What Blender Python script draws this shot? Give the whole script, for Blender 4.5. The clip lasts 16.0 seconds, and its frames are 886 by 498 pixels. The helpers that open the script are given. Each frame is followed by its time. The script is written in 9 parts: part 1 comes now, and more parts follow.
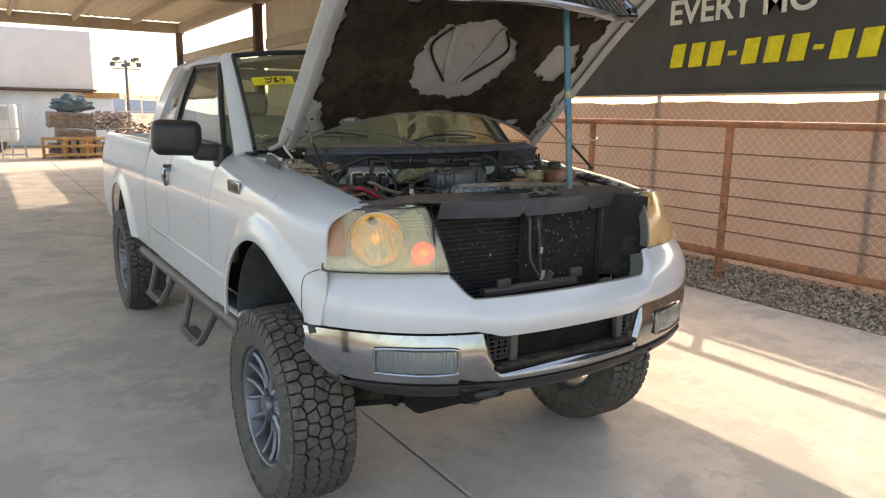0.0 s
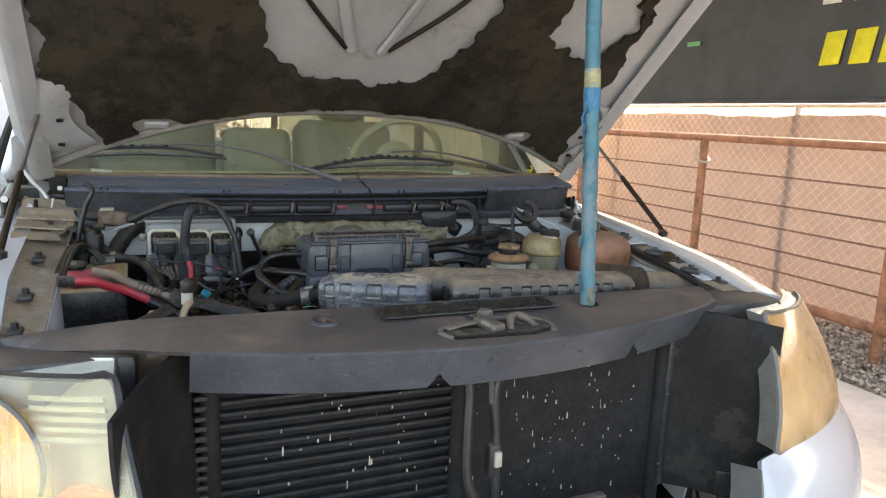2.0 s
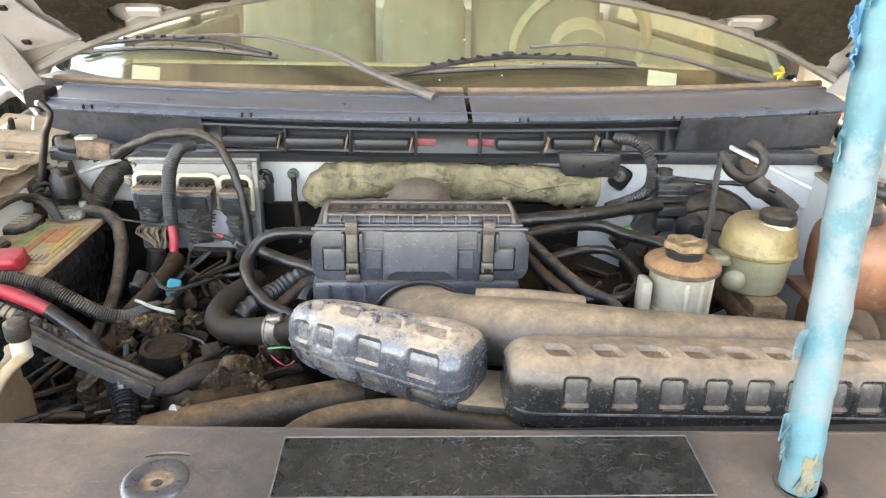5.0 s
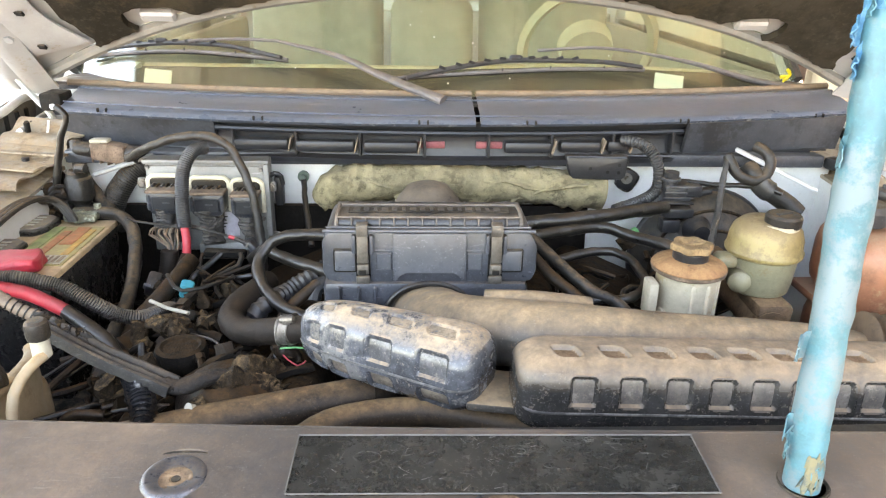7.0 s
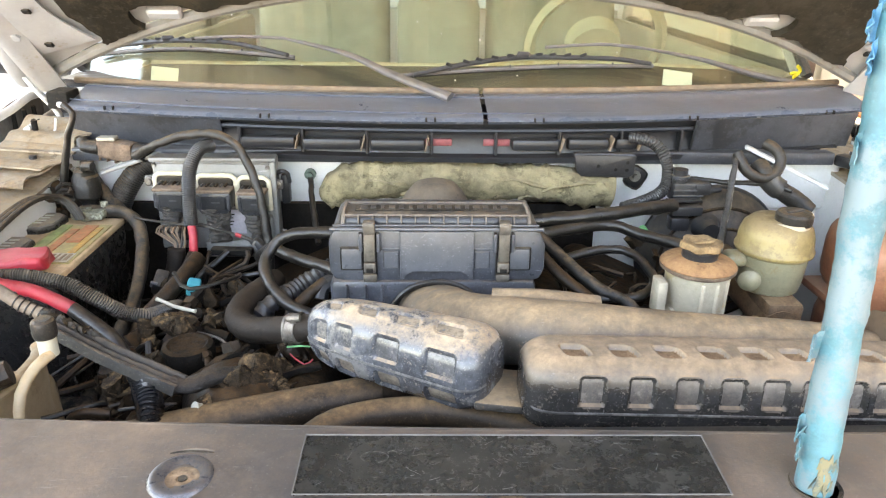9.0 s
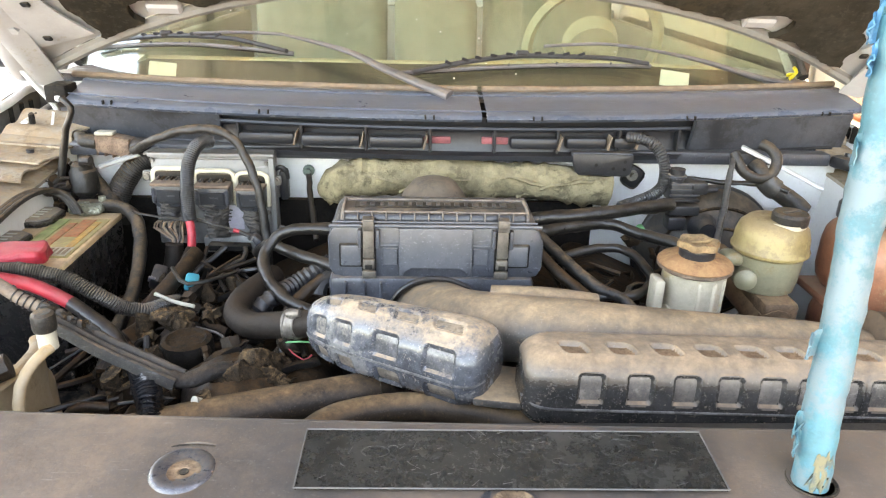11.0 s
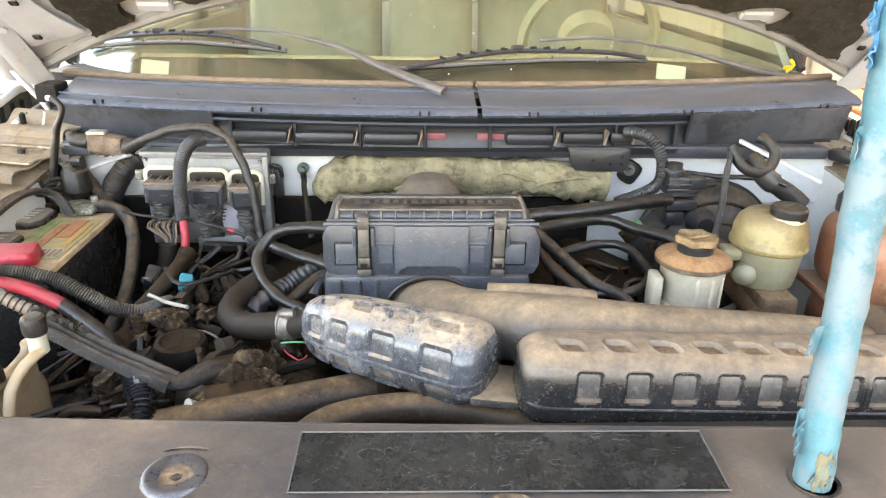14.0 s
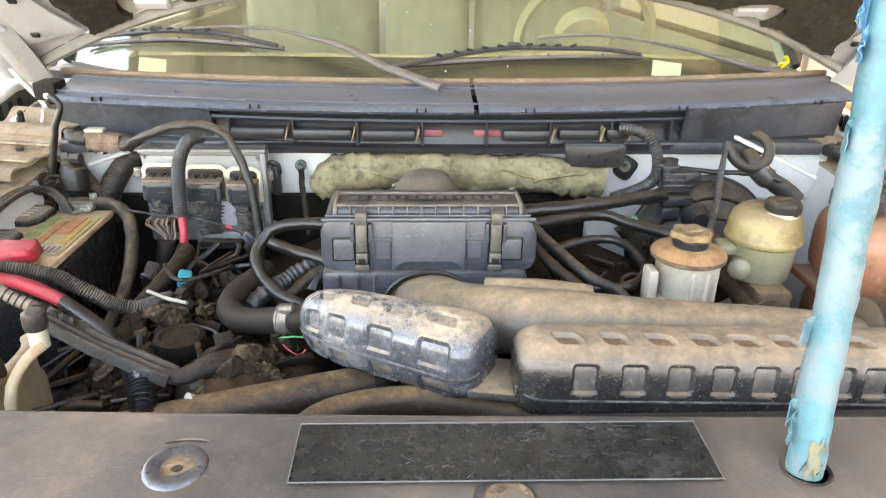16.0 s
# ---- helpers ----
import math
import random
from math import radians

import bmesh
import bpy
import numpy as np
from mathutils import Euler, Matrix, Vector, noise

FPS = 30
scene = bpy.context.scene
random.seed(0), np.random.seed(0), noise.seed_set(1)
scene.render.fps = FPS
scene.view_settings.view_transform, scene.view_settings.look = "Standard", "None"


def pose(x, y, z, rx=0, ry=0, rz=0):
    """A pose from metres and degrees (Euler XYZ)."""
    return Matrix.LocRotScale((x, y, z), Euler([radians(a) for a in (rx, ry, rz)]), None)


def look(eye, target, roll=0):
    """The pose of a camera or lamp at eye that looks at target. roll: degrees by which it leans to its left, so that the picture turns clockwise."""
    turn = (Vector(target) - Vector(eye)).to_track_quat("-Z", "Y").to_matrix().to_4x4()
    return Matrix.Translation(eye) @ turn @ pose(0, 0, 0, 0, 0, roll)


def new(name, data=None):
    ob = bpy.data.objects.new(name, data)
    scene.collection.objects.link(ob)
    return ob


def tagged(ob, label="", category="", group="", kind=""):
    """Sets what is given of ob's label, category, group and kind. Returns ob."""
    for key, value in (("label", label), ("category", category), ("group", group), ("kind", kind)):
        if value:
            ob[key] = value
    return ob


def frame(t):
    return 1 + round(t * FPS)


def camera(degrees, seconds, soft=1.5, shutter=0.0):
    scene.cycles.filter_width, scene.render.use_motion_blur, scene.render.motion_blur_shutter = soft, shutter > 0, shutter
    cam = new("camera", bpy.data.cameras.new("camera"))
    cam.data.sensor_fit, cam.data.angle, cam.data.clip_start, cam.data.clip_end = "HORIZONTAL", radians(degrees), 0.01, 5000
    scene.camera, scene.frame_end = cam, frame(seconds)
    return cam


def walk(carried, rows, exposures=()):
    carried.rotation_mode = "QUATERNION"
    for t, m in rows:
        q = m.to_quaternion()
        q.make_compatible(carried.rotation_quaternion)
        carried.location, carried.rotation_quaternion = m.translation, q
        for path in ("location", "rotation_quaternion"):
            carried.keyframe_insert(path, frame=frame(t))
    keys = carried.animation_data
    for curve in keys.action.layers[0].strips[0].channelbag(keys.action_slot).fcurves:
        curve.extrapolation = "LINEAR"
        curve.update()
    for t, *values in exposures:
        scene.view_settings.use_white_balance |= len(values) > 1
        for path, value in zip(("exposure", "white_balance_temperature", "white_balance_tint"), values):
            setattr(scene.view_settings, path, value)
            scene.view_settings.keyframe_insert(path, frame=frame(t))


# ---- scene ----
cam = camera(64.0, 16.0, soft=1.2)
PATH = [
    (0, (-1.924, -2.099, 1.72), (-0.863, -0.445, 1.345), 0.8),
    (0.5, (-1.552, -1.782, 1.723), (-0.522, -0.112, 1.336), 2.0),
    (0.8, (-1.344, -1.562, 1.713), (-0.34, 0.131, 1.357), 2.6),
    (1, (-1.207, -1.41, 1.723), (-0.154, 0.251, 1.36), 3.9),
    (1.2, (-1.064, -1.299, 1.734), (0.001, 0.364, 1.415), 2.5),
    (1.5, (-0.828, -1.129, 1.713), (0.122, 0.604, 1.404), 2.7),
    (1.8, (-0.61, -0.935, 1.726), (0.216, 0.849, 1.365), 2.5),
    (2, (-0.527, -0.82, 1.725), (0.268, 0.98, 1.364), 2.4),
    (2.2, (-0.416, -0.688, 1.722), (0.332, 1.127, 1.337), 3.2),
    (2.5, (-0.281, -0.524, 1.74), (0.283, 1.343, 1.294), 1.8),
    (2.8, (-0.134, -0.391, 1.744), (0.178, 1.521, 1.248), 1.6),
    (3, (-0.075, -0.307, 1.76), (0.131, 1.61, 1.226), 2.0),
    (3.2, (-0.045, -0.268, 1.77), (0.064, 1.632, 1.152), 1.3),
    (3.5, (-0.055, -0.217, 1.769), (0.087, 1.659, 1.09), 1.8),
    (4, (-0.065, -0.187, 1.771), (0.076, 1.665, 1.031), 1.4),
    (4.2, (-0.062, -0.184, 1.767), (0.055, 1.666, 1.015), 1.4),
    (6.5, (-0.069, -0.194, 1.77), (0.026, 1.655, 1.014), 1.2),
    (7, (-0.068, -0.197, 1.774), (0.017, 1.653, 1.02), 1.1),
    (7.5, (-0.068, -0.194, 1.772), (0.002, 1.654, 1.01), 0.8),
    (8, (-0.07, -0.194, 1.773), (-0.001, 1.656, 1.014), 0.8),
    (8.5, (-0.071, -0.193, 1.773), (-0.018, 1.656, 1.012), 0.7),
    (9, (-0.069, -0.192, 1.773), (-0.002, 1.656, 1.012), 0.9),
    (11.5, (-0.078, -0.196, 1.772), (0.007, 1.648, 1.003), 1.6),
    (12, (-0.079, -0.193, 1.77), (0.005, 1.646, 0.987), 1.5),
    (12.5, (-0.076, -0.191, 1.772), (0.006, 1.653, 1.002), 1.3),
    (13, (-0.075, -0.191, 1.772), (0.011, 1.655, 1.007), 1.3),
    (13.5, (-0.072, -0.187, 1.772), (0.017, 1.654, 0.995), 1.1),
    (14, (-0.073, -0.186, 1.771), (0.018, 1.655, 0.996), 1.1),
    (14.5, (-0.072, -0.186, 1.77), (0.02, 1.658, 0.999), 1.1),
    (15, (-0.071, -0.187, 1.77), (0.018, 1.655, 0.997), 0.9),
    (15.5, (-0.072, -0.19, 1.771), (0.021, 1.651, 0.996), 1.0),
    (16, (-0.073, -0.194, 1.77), (0.025, 1.645, 0.991), 1.0),
]
EXPOSURES = [(0.0, 1.85, 8500, 13), (1.0, 1.95, 8500, 13), (1.5, 2.35, 8700, 13), (2.0, 2.75, 8000, 13), (2.5, 3.46, 8400, 14), (3.0, 3.86, 9300, 16), (3.5, 4.09, 9500, 17), (4.0, 4.34, 9450, 17), (16.0, 4.42, 9450, 17)]
walk(cam, [(t, look(eye, target, roll)) for t, eye, target, roll in PATH], EXPOSURES)

# ---- light ----
SUN = Vector((1.30, 0.852, 1.0)).normalized()
world = bpy.data.worlds.new("sky")
scene.world = world
world.use_nodes = True
wn = world.node_tree
sky = wn.nodes.new("ShaderNodeTexSky")
sky.sky_type, sky.sun_disc = "NISHITA", False
sky.sun_elevation, sky.sun_rotation = radians(32.8), radians(56.8)
sky.dust_density = 2.5
wn.links.new(sky.outputs[0], wn.nodes["Background"].inputs[0])
wn.nodes["Background"].inputs[1].default_value = 0.15
sun = new("sun", bpy.data.lights.new("sun", "SUN"))
sun.data.energy, sun.data.angle, sun.data.color = 1.12, radians(0.5), (1.0, 0.93, 0.82)
sun.matrix_world = look((30 * SUN.x, 30 * SUN.y, 30 * SUN.z), (0, 0, 0))


# ---- materials ----
def mat(name, col, rough=0.5, metal=0.0, vary=0.12, scale=14.0, bump=0.0, bscale=90.0, dust=0.0, dcol=(0.33, 0.25, 0.17), spot=None, sscale=6.0, sedge=0.55, coat=0.0, emit=None, dlo=0.0, spec=0.5, dsoft=(0.40, 0.55), scuff=0.0):
    """A procedural surface: base colour with two scales of variation, optional stains and settled dust."""
    m = bpy.data.materials.new(name)
    m.use_nodes = True
    nt = m.node_tree
    N, L = nt.nodes.new, nt.links.new
    b = nt.nodes["Principled BSDF"]
    co = N("ShaderNodeTexCoord")

    def noise_tex(sc, detail=6.0, rgh=0.6):
        n = N("ShaderNodeTexNoise")
        n.inputs["Scale"].default_value, n.inputs["Detail"].default_value, n.inputs["Roughness"].default_value = sc, detail, rgh
        L(co.outputs["Object"], n.inputs["Vector"])
        return n.outputs["Fac"]

    def ramp(src, a, c):
        r = N("ShaderNodeMapRange")
        r.inputs[1].default_value, r.inputs[2].default_value = a, c
        L(src, r.inputs[0])
        return r.outputs[0]

    def mix(fac, a, c):
        x = N("ShaderNodeMix")
        x.data_type = "RGBA"
        for sock, v in ((x.inputs[0], fac), (x.inputs[6], a), (x.inputs[7], c)):
            if isinstance(v, tuple):
                sock.default_value = (*v, 1)
            elif isinstance(v, float):
                sock.default_value = v
            else:
                L(v, sock)
        return x.outputs[2]

    def mul(a, c):
        x = N("ShaderNodeMath")
        x.operation = "MULTIPLY"
        for sock, v in ((x.inputs[0], a), (x.inputs[1], c)):
            if isinstance(v, float):
                sock.default_value = v
            else:
                L(v, sock)
        return x.outputs[0]

    dark = tuple(v * (1 - vary) for v in col)
    light = tuple(min(1.0, v * (1 + vary)) for v in col)
    big, mid, fine = noise_tex(scale, 8.0, 0.65), noise_tex(scale * 5, 6.0, 0.7), noise_tex(scale * 24, 4.0, 0.7)
    c = mix(ramp(big, 0.35, 0.65), dark, light)
    c = mix(mul(ramp(mid, 0.48, 0.66), min(1.0, vary * 2.0)), c, tuple(v * 0.55 for v in col))
    c = mix(mul(ramp(fine, 0.55, 0.72), min(1.0, vary * 1.6)), c, tuple(min(1.0, v * 1.5 + 0.01) for v in col))
    rg = N("ShaderNodeMapRange")
    rg.inputs[3].default_value, rg.inputs[4].default_value = max(0.02, rough - min(0.12, vary)), min(1.0, rough + min(0.14, vary))
    L(mid, rg.inputs[0])
    r_out = rg.outputs[0]
    if scuff:
        mp = N("ShaderNodeMapping")
        mp.inputs["Scale"].default_value, mp.inputs["Rotation"].default_value = (9.0, 60.0, 60.0), (0.2, 0.3, 0.5)
        ns = N("ShaderNodeTexNoise")
        ns.inputs["Scale"].default_value, ns.inputs["Detail"].default_value, ns.inputs["Roughness"].default_value = 3.2, 6.0, 0.75
        L(co.outputs["Object"], mp.inputs["Vector"]), L(mp.outputs[0], ns.inputs["Vector"])
        c = mix(mul(ramp(ns.outputs["Fac"], 0.62, 0.68), min(1.0, scuff)), c, tuple(min(1.0, v * 2.2 + 0.06) for v in col))
        c = mix(mul(ramp(noise_tex(420.0, 2.0, 0.5), 0.66, 0.70), min(1.0, scuff)), c, tuple(min(1.0, v * 1.6 + 0.045) for v in col))
    if spot:
        f = ramp(noise_tex(sscale, 10.0, 0.75), sedge, sedge + 0.05)
        c = mix(f, c, spot)
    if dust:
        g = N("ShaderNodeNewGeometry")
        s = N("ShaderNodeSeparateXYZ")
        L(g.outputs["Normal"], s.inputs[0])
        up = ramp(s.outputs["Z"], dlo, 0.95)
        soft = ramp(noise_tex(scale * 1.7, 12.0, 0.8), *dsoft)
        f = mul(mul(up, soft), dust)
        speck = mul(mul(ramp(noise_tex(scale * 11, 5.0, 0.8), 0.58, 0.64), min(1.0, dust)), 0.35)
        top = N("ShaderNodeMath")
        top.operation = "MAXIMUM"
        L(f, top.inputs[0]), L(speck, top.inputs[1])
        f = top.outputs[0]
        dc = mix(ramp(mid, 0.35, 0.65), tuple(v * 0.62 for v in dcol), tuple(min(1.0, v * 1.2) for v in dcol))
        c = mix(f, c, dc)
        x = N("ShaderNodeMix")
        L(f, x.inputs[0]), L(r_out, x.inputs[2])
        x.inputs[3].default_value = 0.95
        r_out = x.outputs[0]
    L(c, b.inputs["Base Color"]), L(r_out, b.inputs["Roughness"])
    b.inputs["Metallic"].default_value, b.inputs["Specular IOR Level"].default_value = metal, spec
    if coat:
        b.inputs["Coat Weight"].default_value, b.inputs["Coat Roughness"].default_value = coat, 0.08
    if bump:
        bp = N("ShaderNodeBump")
        bp.inputs["Strength"].default_value, bp.inputs["Distance"].default_value = bump, 0.004
        L(noise_tex(bscale, 5.0), bp.inputs["Height"]), L(bp.outputs[0], b.inputs["Normal"])
    if emit:
        b.inputs["Emission Color"].default_value, b.inputs["Emission Strength"].default_value = (*emit[0], 1), emit[1]
    return m


def glass(name, tint=(0.85, 0.9, 0.85), gloss=1.0, rough=0.02, film=0.0, filmcol=(0.5, 0.45, 0.35), ior=1.5):
    """A clear pane: light passes with a tint, gloss by Fresnel, and a thin film of dirt."""
    m = bpy.data.materials.new(name)
    m.use_nodes = True
    nt = m.node_tree
    nt.nodes.clear()
    N, L = nt.nodes.new, nt.links.new
    out, tr, gl, fr, mx = N("ShaderNodeOutputMaterial"), N("ShaderNodeBsdfTransparent"), N("ShaderNodeBsdfGlossy"), N("ShaderNodeLayerWeight"), N("ShaderNodeMixShader")
    tr.inputs[0].default_value = (*tint, 1)
    gl.inputs["Roughness"].default_value, gl.inputs[0].default_value = rough, (gloss, gloss, gloss, 1)
    pw, sc = N("ShaderNodeMath"), N("ShaderNodeMath")
    f0 = ((ior - 1) / (ior + 1)) ** 2
    pw.operation, sc.operation = "POWER", "MULTIPLY_ADD"
    pw.inputs[1].default_value, sc.inputs[1].default_value, sc.inputs[2].default_value = 4.0, 1 - f0, f0
    fr.inputs["Blend"].default_value = 0.5
    L(fr.outputs["Facing"], pw.inputs[0]), L(pw.outputs[0], sc.inputs[0]), L(sc.outputs[0], mx.inputs[0]), L(tr.outputs[0], mx.inputs[1]), L(gl.outputs[0], mx.inputs[2])
    last = mx.outputs[0]
    if film:
        df, m2, no, rp, co = N("ShaderNodeBsdfDiffuse"), N("ShaderNodeMixShader"), N("ShaderNodeTexNoise"), N("ShaderNodeMapRange"), N("ShaderNodeTexCoord")
        df.inputs[0].default_value = (*filmcol, 1)
        no.inputs["Scale"].default_value, no.inputs["Detail"].default_value = 9.0, 8.0
        rp.inputs[1].default_value, rp.inputs[2].default_value, rp.inputs[3].default_value, rp.inputs[4].default_value = 0.3, 0.8, film * 0.5, film * 1.5
        L(co.outputs["Object"], no.inputs["Vector"]), L(no.outputs["Fac"], rp.inputs[0]), L(rp.outputs[0], m2.inputs[0])
        L(last, m2.inputs[1]), L(df.outputs[0], m2.inputs[2])
        last = m2.outputs[0]
    L(last, out.inputs[0])
    return m


M_WHITE = mat("white_paint", (0.575, 0.588, 0.60), 0.28, vary=0.02, scale=2, coat=0.8)
M_INNER = mat("white_paint_inner", (0.66, 0.66, 0.64), 0.45, vary=0.05, scale=9, dust=0.4, dcol=(0.42, 0.33, 0.23), dlo=0.3)
M_TAN = mat("dusty_fender_rail", (0.34, 0.275, 0.205), 0.7, vary=0.3, scale=12, dust=0.9, dcol=(0.36, 0.245, 0.145), spot=(0.19, 0.135, 0.09), sscale=14, sedge=0.56)
M_BLK = mat("black_plastic", (0.020, 0.020, 0.022), 0.34, vary=0.3, scale=18, dust=0.42, dcol=(0.2, 0.145, 0.095), bump=0.1, dlo=0.35, spec=0.4, scuff=0.50)
M_COVER = mat("dusty_black_cover", (0.060, 0.053, 0.050), 0.36, vary=0.3, scale=2.6, dust=0.85, dcol=(0.235, 0.158, 0.105), bump=0.1, bscale=240, spec=0.5, dsoft=(0.36, 0.66), scuff=0.5, spot=(0.105, 0.092, 0.086), sscale=7, sedge=0.58)
M_COWL = mat("cowl_plastic", (0.085, 0.10, 0.13), 0.24, vary=0.14, scale=4, dust=0.3, dcol=(0.24, 0.2, 0.165), bump=0.06, bscale=200, dlo=0.5, dsoft=(0.3, 0.8), scuff=0.6)
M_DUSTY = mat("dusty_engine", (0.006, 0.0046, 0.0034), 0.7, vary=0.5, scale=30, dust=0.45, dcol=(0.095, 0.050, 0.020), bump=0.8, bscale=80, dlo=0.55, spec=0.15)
M_TUBE = mat("dusty_intake_plastic", (0.074, 0.064, 0.055), 0.34, vary=0.4, scale=9, dust=0.97, dcol=(0.36, 0.240, 0.140), bump=0.08, dlo=0.25, dsoft=(0.25, 0.58), scuff=0.9, spec=0.5)
M_RES = mat("scuffed_resonator", (0.078, 0.080, 0.087), 0.17, vary=0.5, scale=16, dust=0.97, dcol=(0.47, 0.34, 0.225), bump=0.12, bscale=60, dlo=0.45, dsoft=(0.42, 0.55), scuff=1.0, spec=0.6, spot=(0.20, 0.19, 0.18), sscale=11, sedge=0.55)
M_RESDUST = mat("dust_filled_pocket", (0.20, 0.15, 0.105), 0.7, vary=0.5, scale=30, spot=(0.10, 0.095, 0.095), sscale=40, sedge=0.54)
M_RES2 = mat("dust_coated_resonator", (0.042, 0.039, 0.037), 0.18, vary=0.45, scale=11, dust=0.97, dcol=(0.30, 0.205, 0.130), bump=0.1, bscale=60, dlo=0.08, dsoft=(0.15, 0.55), scuff=0.9, spec=0.6)
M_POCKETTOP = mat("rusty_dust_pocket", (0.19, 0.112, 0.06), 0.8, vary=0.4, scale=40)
M_SEAM = mat("pale_mould_seam", (0.13, 0.12, 0.11), 0.4, vary=0.5, scale=40, spot=(0.05, 0.046, 0.043), sscale=30, sedge=0.52)
M_RUBBER = mat("rubber_hose", (0.009, 0.0082, 0.0075), 0.3, vary=0.3, scale=25, dust=0.4, dcol=(0.14, 0.090, 0.052), dlo=0.45, spec=0.5, bump=0.25, bscale=160, scuff=0.3)
M_RIBBED = mat("ribbed_grey_loom", (0.026, 0.025, 0.024), 0.34, vary=0.3, scale=22, dust=0.75, dcol=(0.24, 0.175, 0.115), dlo=0.2, scuff=0.5)
M_LOOM = mat("grey_loom", (0.017, 0.0155, 0.014), 0.42, vary=0.35, scale=30, dust=0.7, dcol=(0.20, 0.128, 0.070), dlo=0.35, spec=0.4, bump=0.3, bscale=160, scuff=0.35)
M_BROWN = mat("brown_dusty_hose", (0.018, 0.011, 0.006), 0.45, vary=0.5, scale=26, dust=0.46, dcol=(0.145, 0.072, 0.027), dlo=0.45, bump=0.4, spec=0.3, scuff=0.25)
M_RED = mat("red_cable", (0.44, 0.026, 0.04), 0.42, vary=0.2, scale=20, dust=0.3, dcol=(0.42, 0.2, 0.16))
M_TIRE = mat("tyre_rubber", (0.055, 0.052, 0.048), 0.75, vary=0.25, scale=10, dust=0.85, dcol=(0.22, 0.195, 0.165), bump=0.25, bscale=150, dlo=-0.6)
M_RIM = mat("gunmetal_rim", (0.21, 0.225, 0.265), 0.34, metal=0.75, vary=0.15, scale=8, dust=0.3)
M_CHROME = mat("chrome", (0.33, 0.335, 0.345), 0.10, metal=1.0, vary=0.10, scale=6, spot=(0.24, 0.23, 0.22), sscale=9, sedge=0.60, bump=0.03, bscale=9)
M_STEEL = mat("galvanised_bracket", (0.2, 0.19, 0.175), 0.45, metal=0.7, vary=0.3, scale=30, dust=0.5)
M_ALU = mat("grey_aluminium", (0.22, 0.22, 0.215), 0.45, metal=0.3, vary=0.14, scale=15, dust=0.55, dcol=(0.3, 0.24, 0.18), scuff=0.40)
M_INS = mat("hood_insulation", (0.033, 0.028, 0.021), 0.95, vary=0.35, scale=5, spot=(0.049, 0.039, 0.026), sscale=3.2, sedge=0.52, bump=0.6, bscale=45, spec=0.05)
M_HOODIN = mat("bare_hood_inner", (0.335, 0.33, 0.318), 0.45, vary=0.08, scale=6, spot=(0.26, 0.23, 0.185), sscale=11, sedge=0.6)
M_FOAM = mat("olive_insulation", (0.225, 0.185, 0.105), 0.95, vary=0.45, scale=16, bump=1.0, bscale=70, dust=0.4, dcol=(0.33, 0.26, 0.165), spot=(0.10, 0.082, 0.045), sscale=20, sedge=0.54)
M_PS = mat("milky_plastic", (0.46, 0.40, 0.30), 0.35, vary=0.15, scale=14, spot=(0.38, 0.29, 0.165), sscale=12, sedge=0.54, dust=0.4)
M_BRK = mat("yellowed_plastic", (0.235, 0.165, 0.070), 0.4, vary=0.25, scale=14, spot=(0.30, 0.22, 0.09), sscale=9, sedge=0.52, dust=0.8, dcol=(0.22, 0.155, 0.095), dlo=0.35)
M_BRKLOW = mat("milky_yellow_plastic", (0.255, 0.225, 0.140), 0.4, vary=0.18, scale=14, spot=(0.22, 0.165, 0.085), sscale=18, sedge=0.56)
M_CREAM = mat("cream_plastic", (0.33, 0.245, 0.15), 0.45, vary=0.15, scale=14, dust=0.85, dcol=(0.42, 0.27, 0.14), dlo=0.3, spot=(0.25, 0.17, 0.095), sscale=16, sedge=0.58)
M_RUST = mat("rust_dust_cap", (0.25, 0.12, 0.055), 0.85, vary=0.4, scale=30, dust=0.75, dcol=(0.42, 0.23, 0.105), spot=(0.08, 0.048, 0.03), sscale=40, sedge=0.6)
M_ORANGE = mat("orange_coolant_tank", (0.25, 0.095, 0.05), 0.4, vary=0.3, scale=10, dust=0.45, spot=(0.33, 0.2, 0.11), sscale=9, sedge=0.6)
M_BATT = mat("battery_case", (0.012, 0.012, 0.012), 0.25, vary=0.2, scale=14, dust=0.25, scuff=0.50)
M_BTOP = mat("dusty_battery_top", (0.56, 0.39, 0.23), 0.8, vary=0.2, scale=18, spot=(0.26, 0.185, 0.12), sscale=24, sedge=0.62)
M_ELBOW = mat("dusty_grey_rubber", (0.018, 0.013, 0.010), 0.6, vary=0.35, scale=22, dust=0.45, dcol=(0.105, 0.066, 0.038), dlo=0.2, dsoft=(0.3, 0.7), bump=0.3, bscale=120, spec=0.22)
M_CLAMP = mat("worn_clamp_steel", (0.20, 0.175, 0.15), 0.4, metal=0.5, vary=0.4, scale=60, dust=0.4, dcol=(0.25, 0.18, 0.12))
M_BLUE = mat("blue_tape_wrap", (0.034, 0.148, 0.185), 0.45, vary=0.3, scale=7, spot=(0.105, 0.168, 0.192), sscale=5, sedge=0.50, bump=0.5, bscale=22, dust=0.15, dcol=(0.2, 0.18, 0.11), dlo=-1.0)
M_BLUED = mat("blue_tape_knot", (0.032, 0.165, 0.28), 0.5, vary=0.35, scale=25, bump=0.8, bscale=60, spot=(0.10, 0.24, 0.31), sscale=18, sedge=0.50)
M_YTAPE = mat("tape_yellow_patch", (0.30, 0.26, 0.125), 0.5, vary=0.3, scale=30, spot=(0.10, 0.20, 0.22), sscale=26, sedge=0.52)
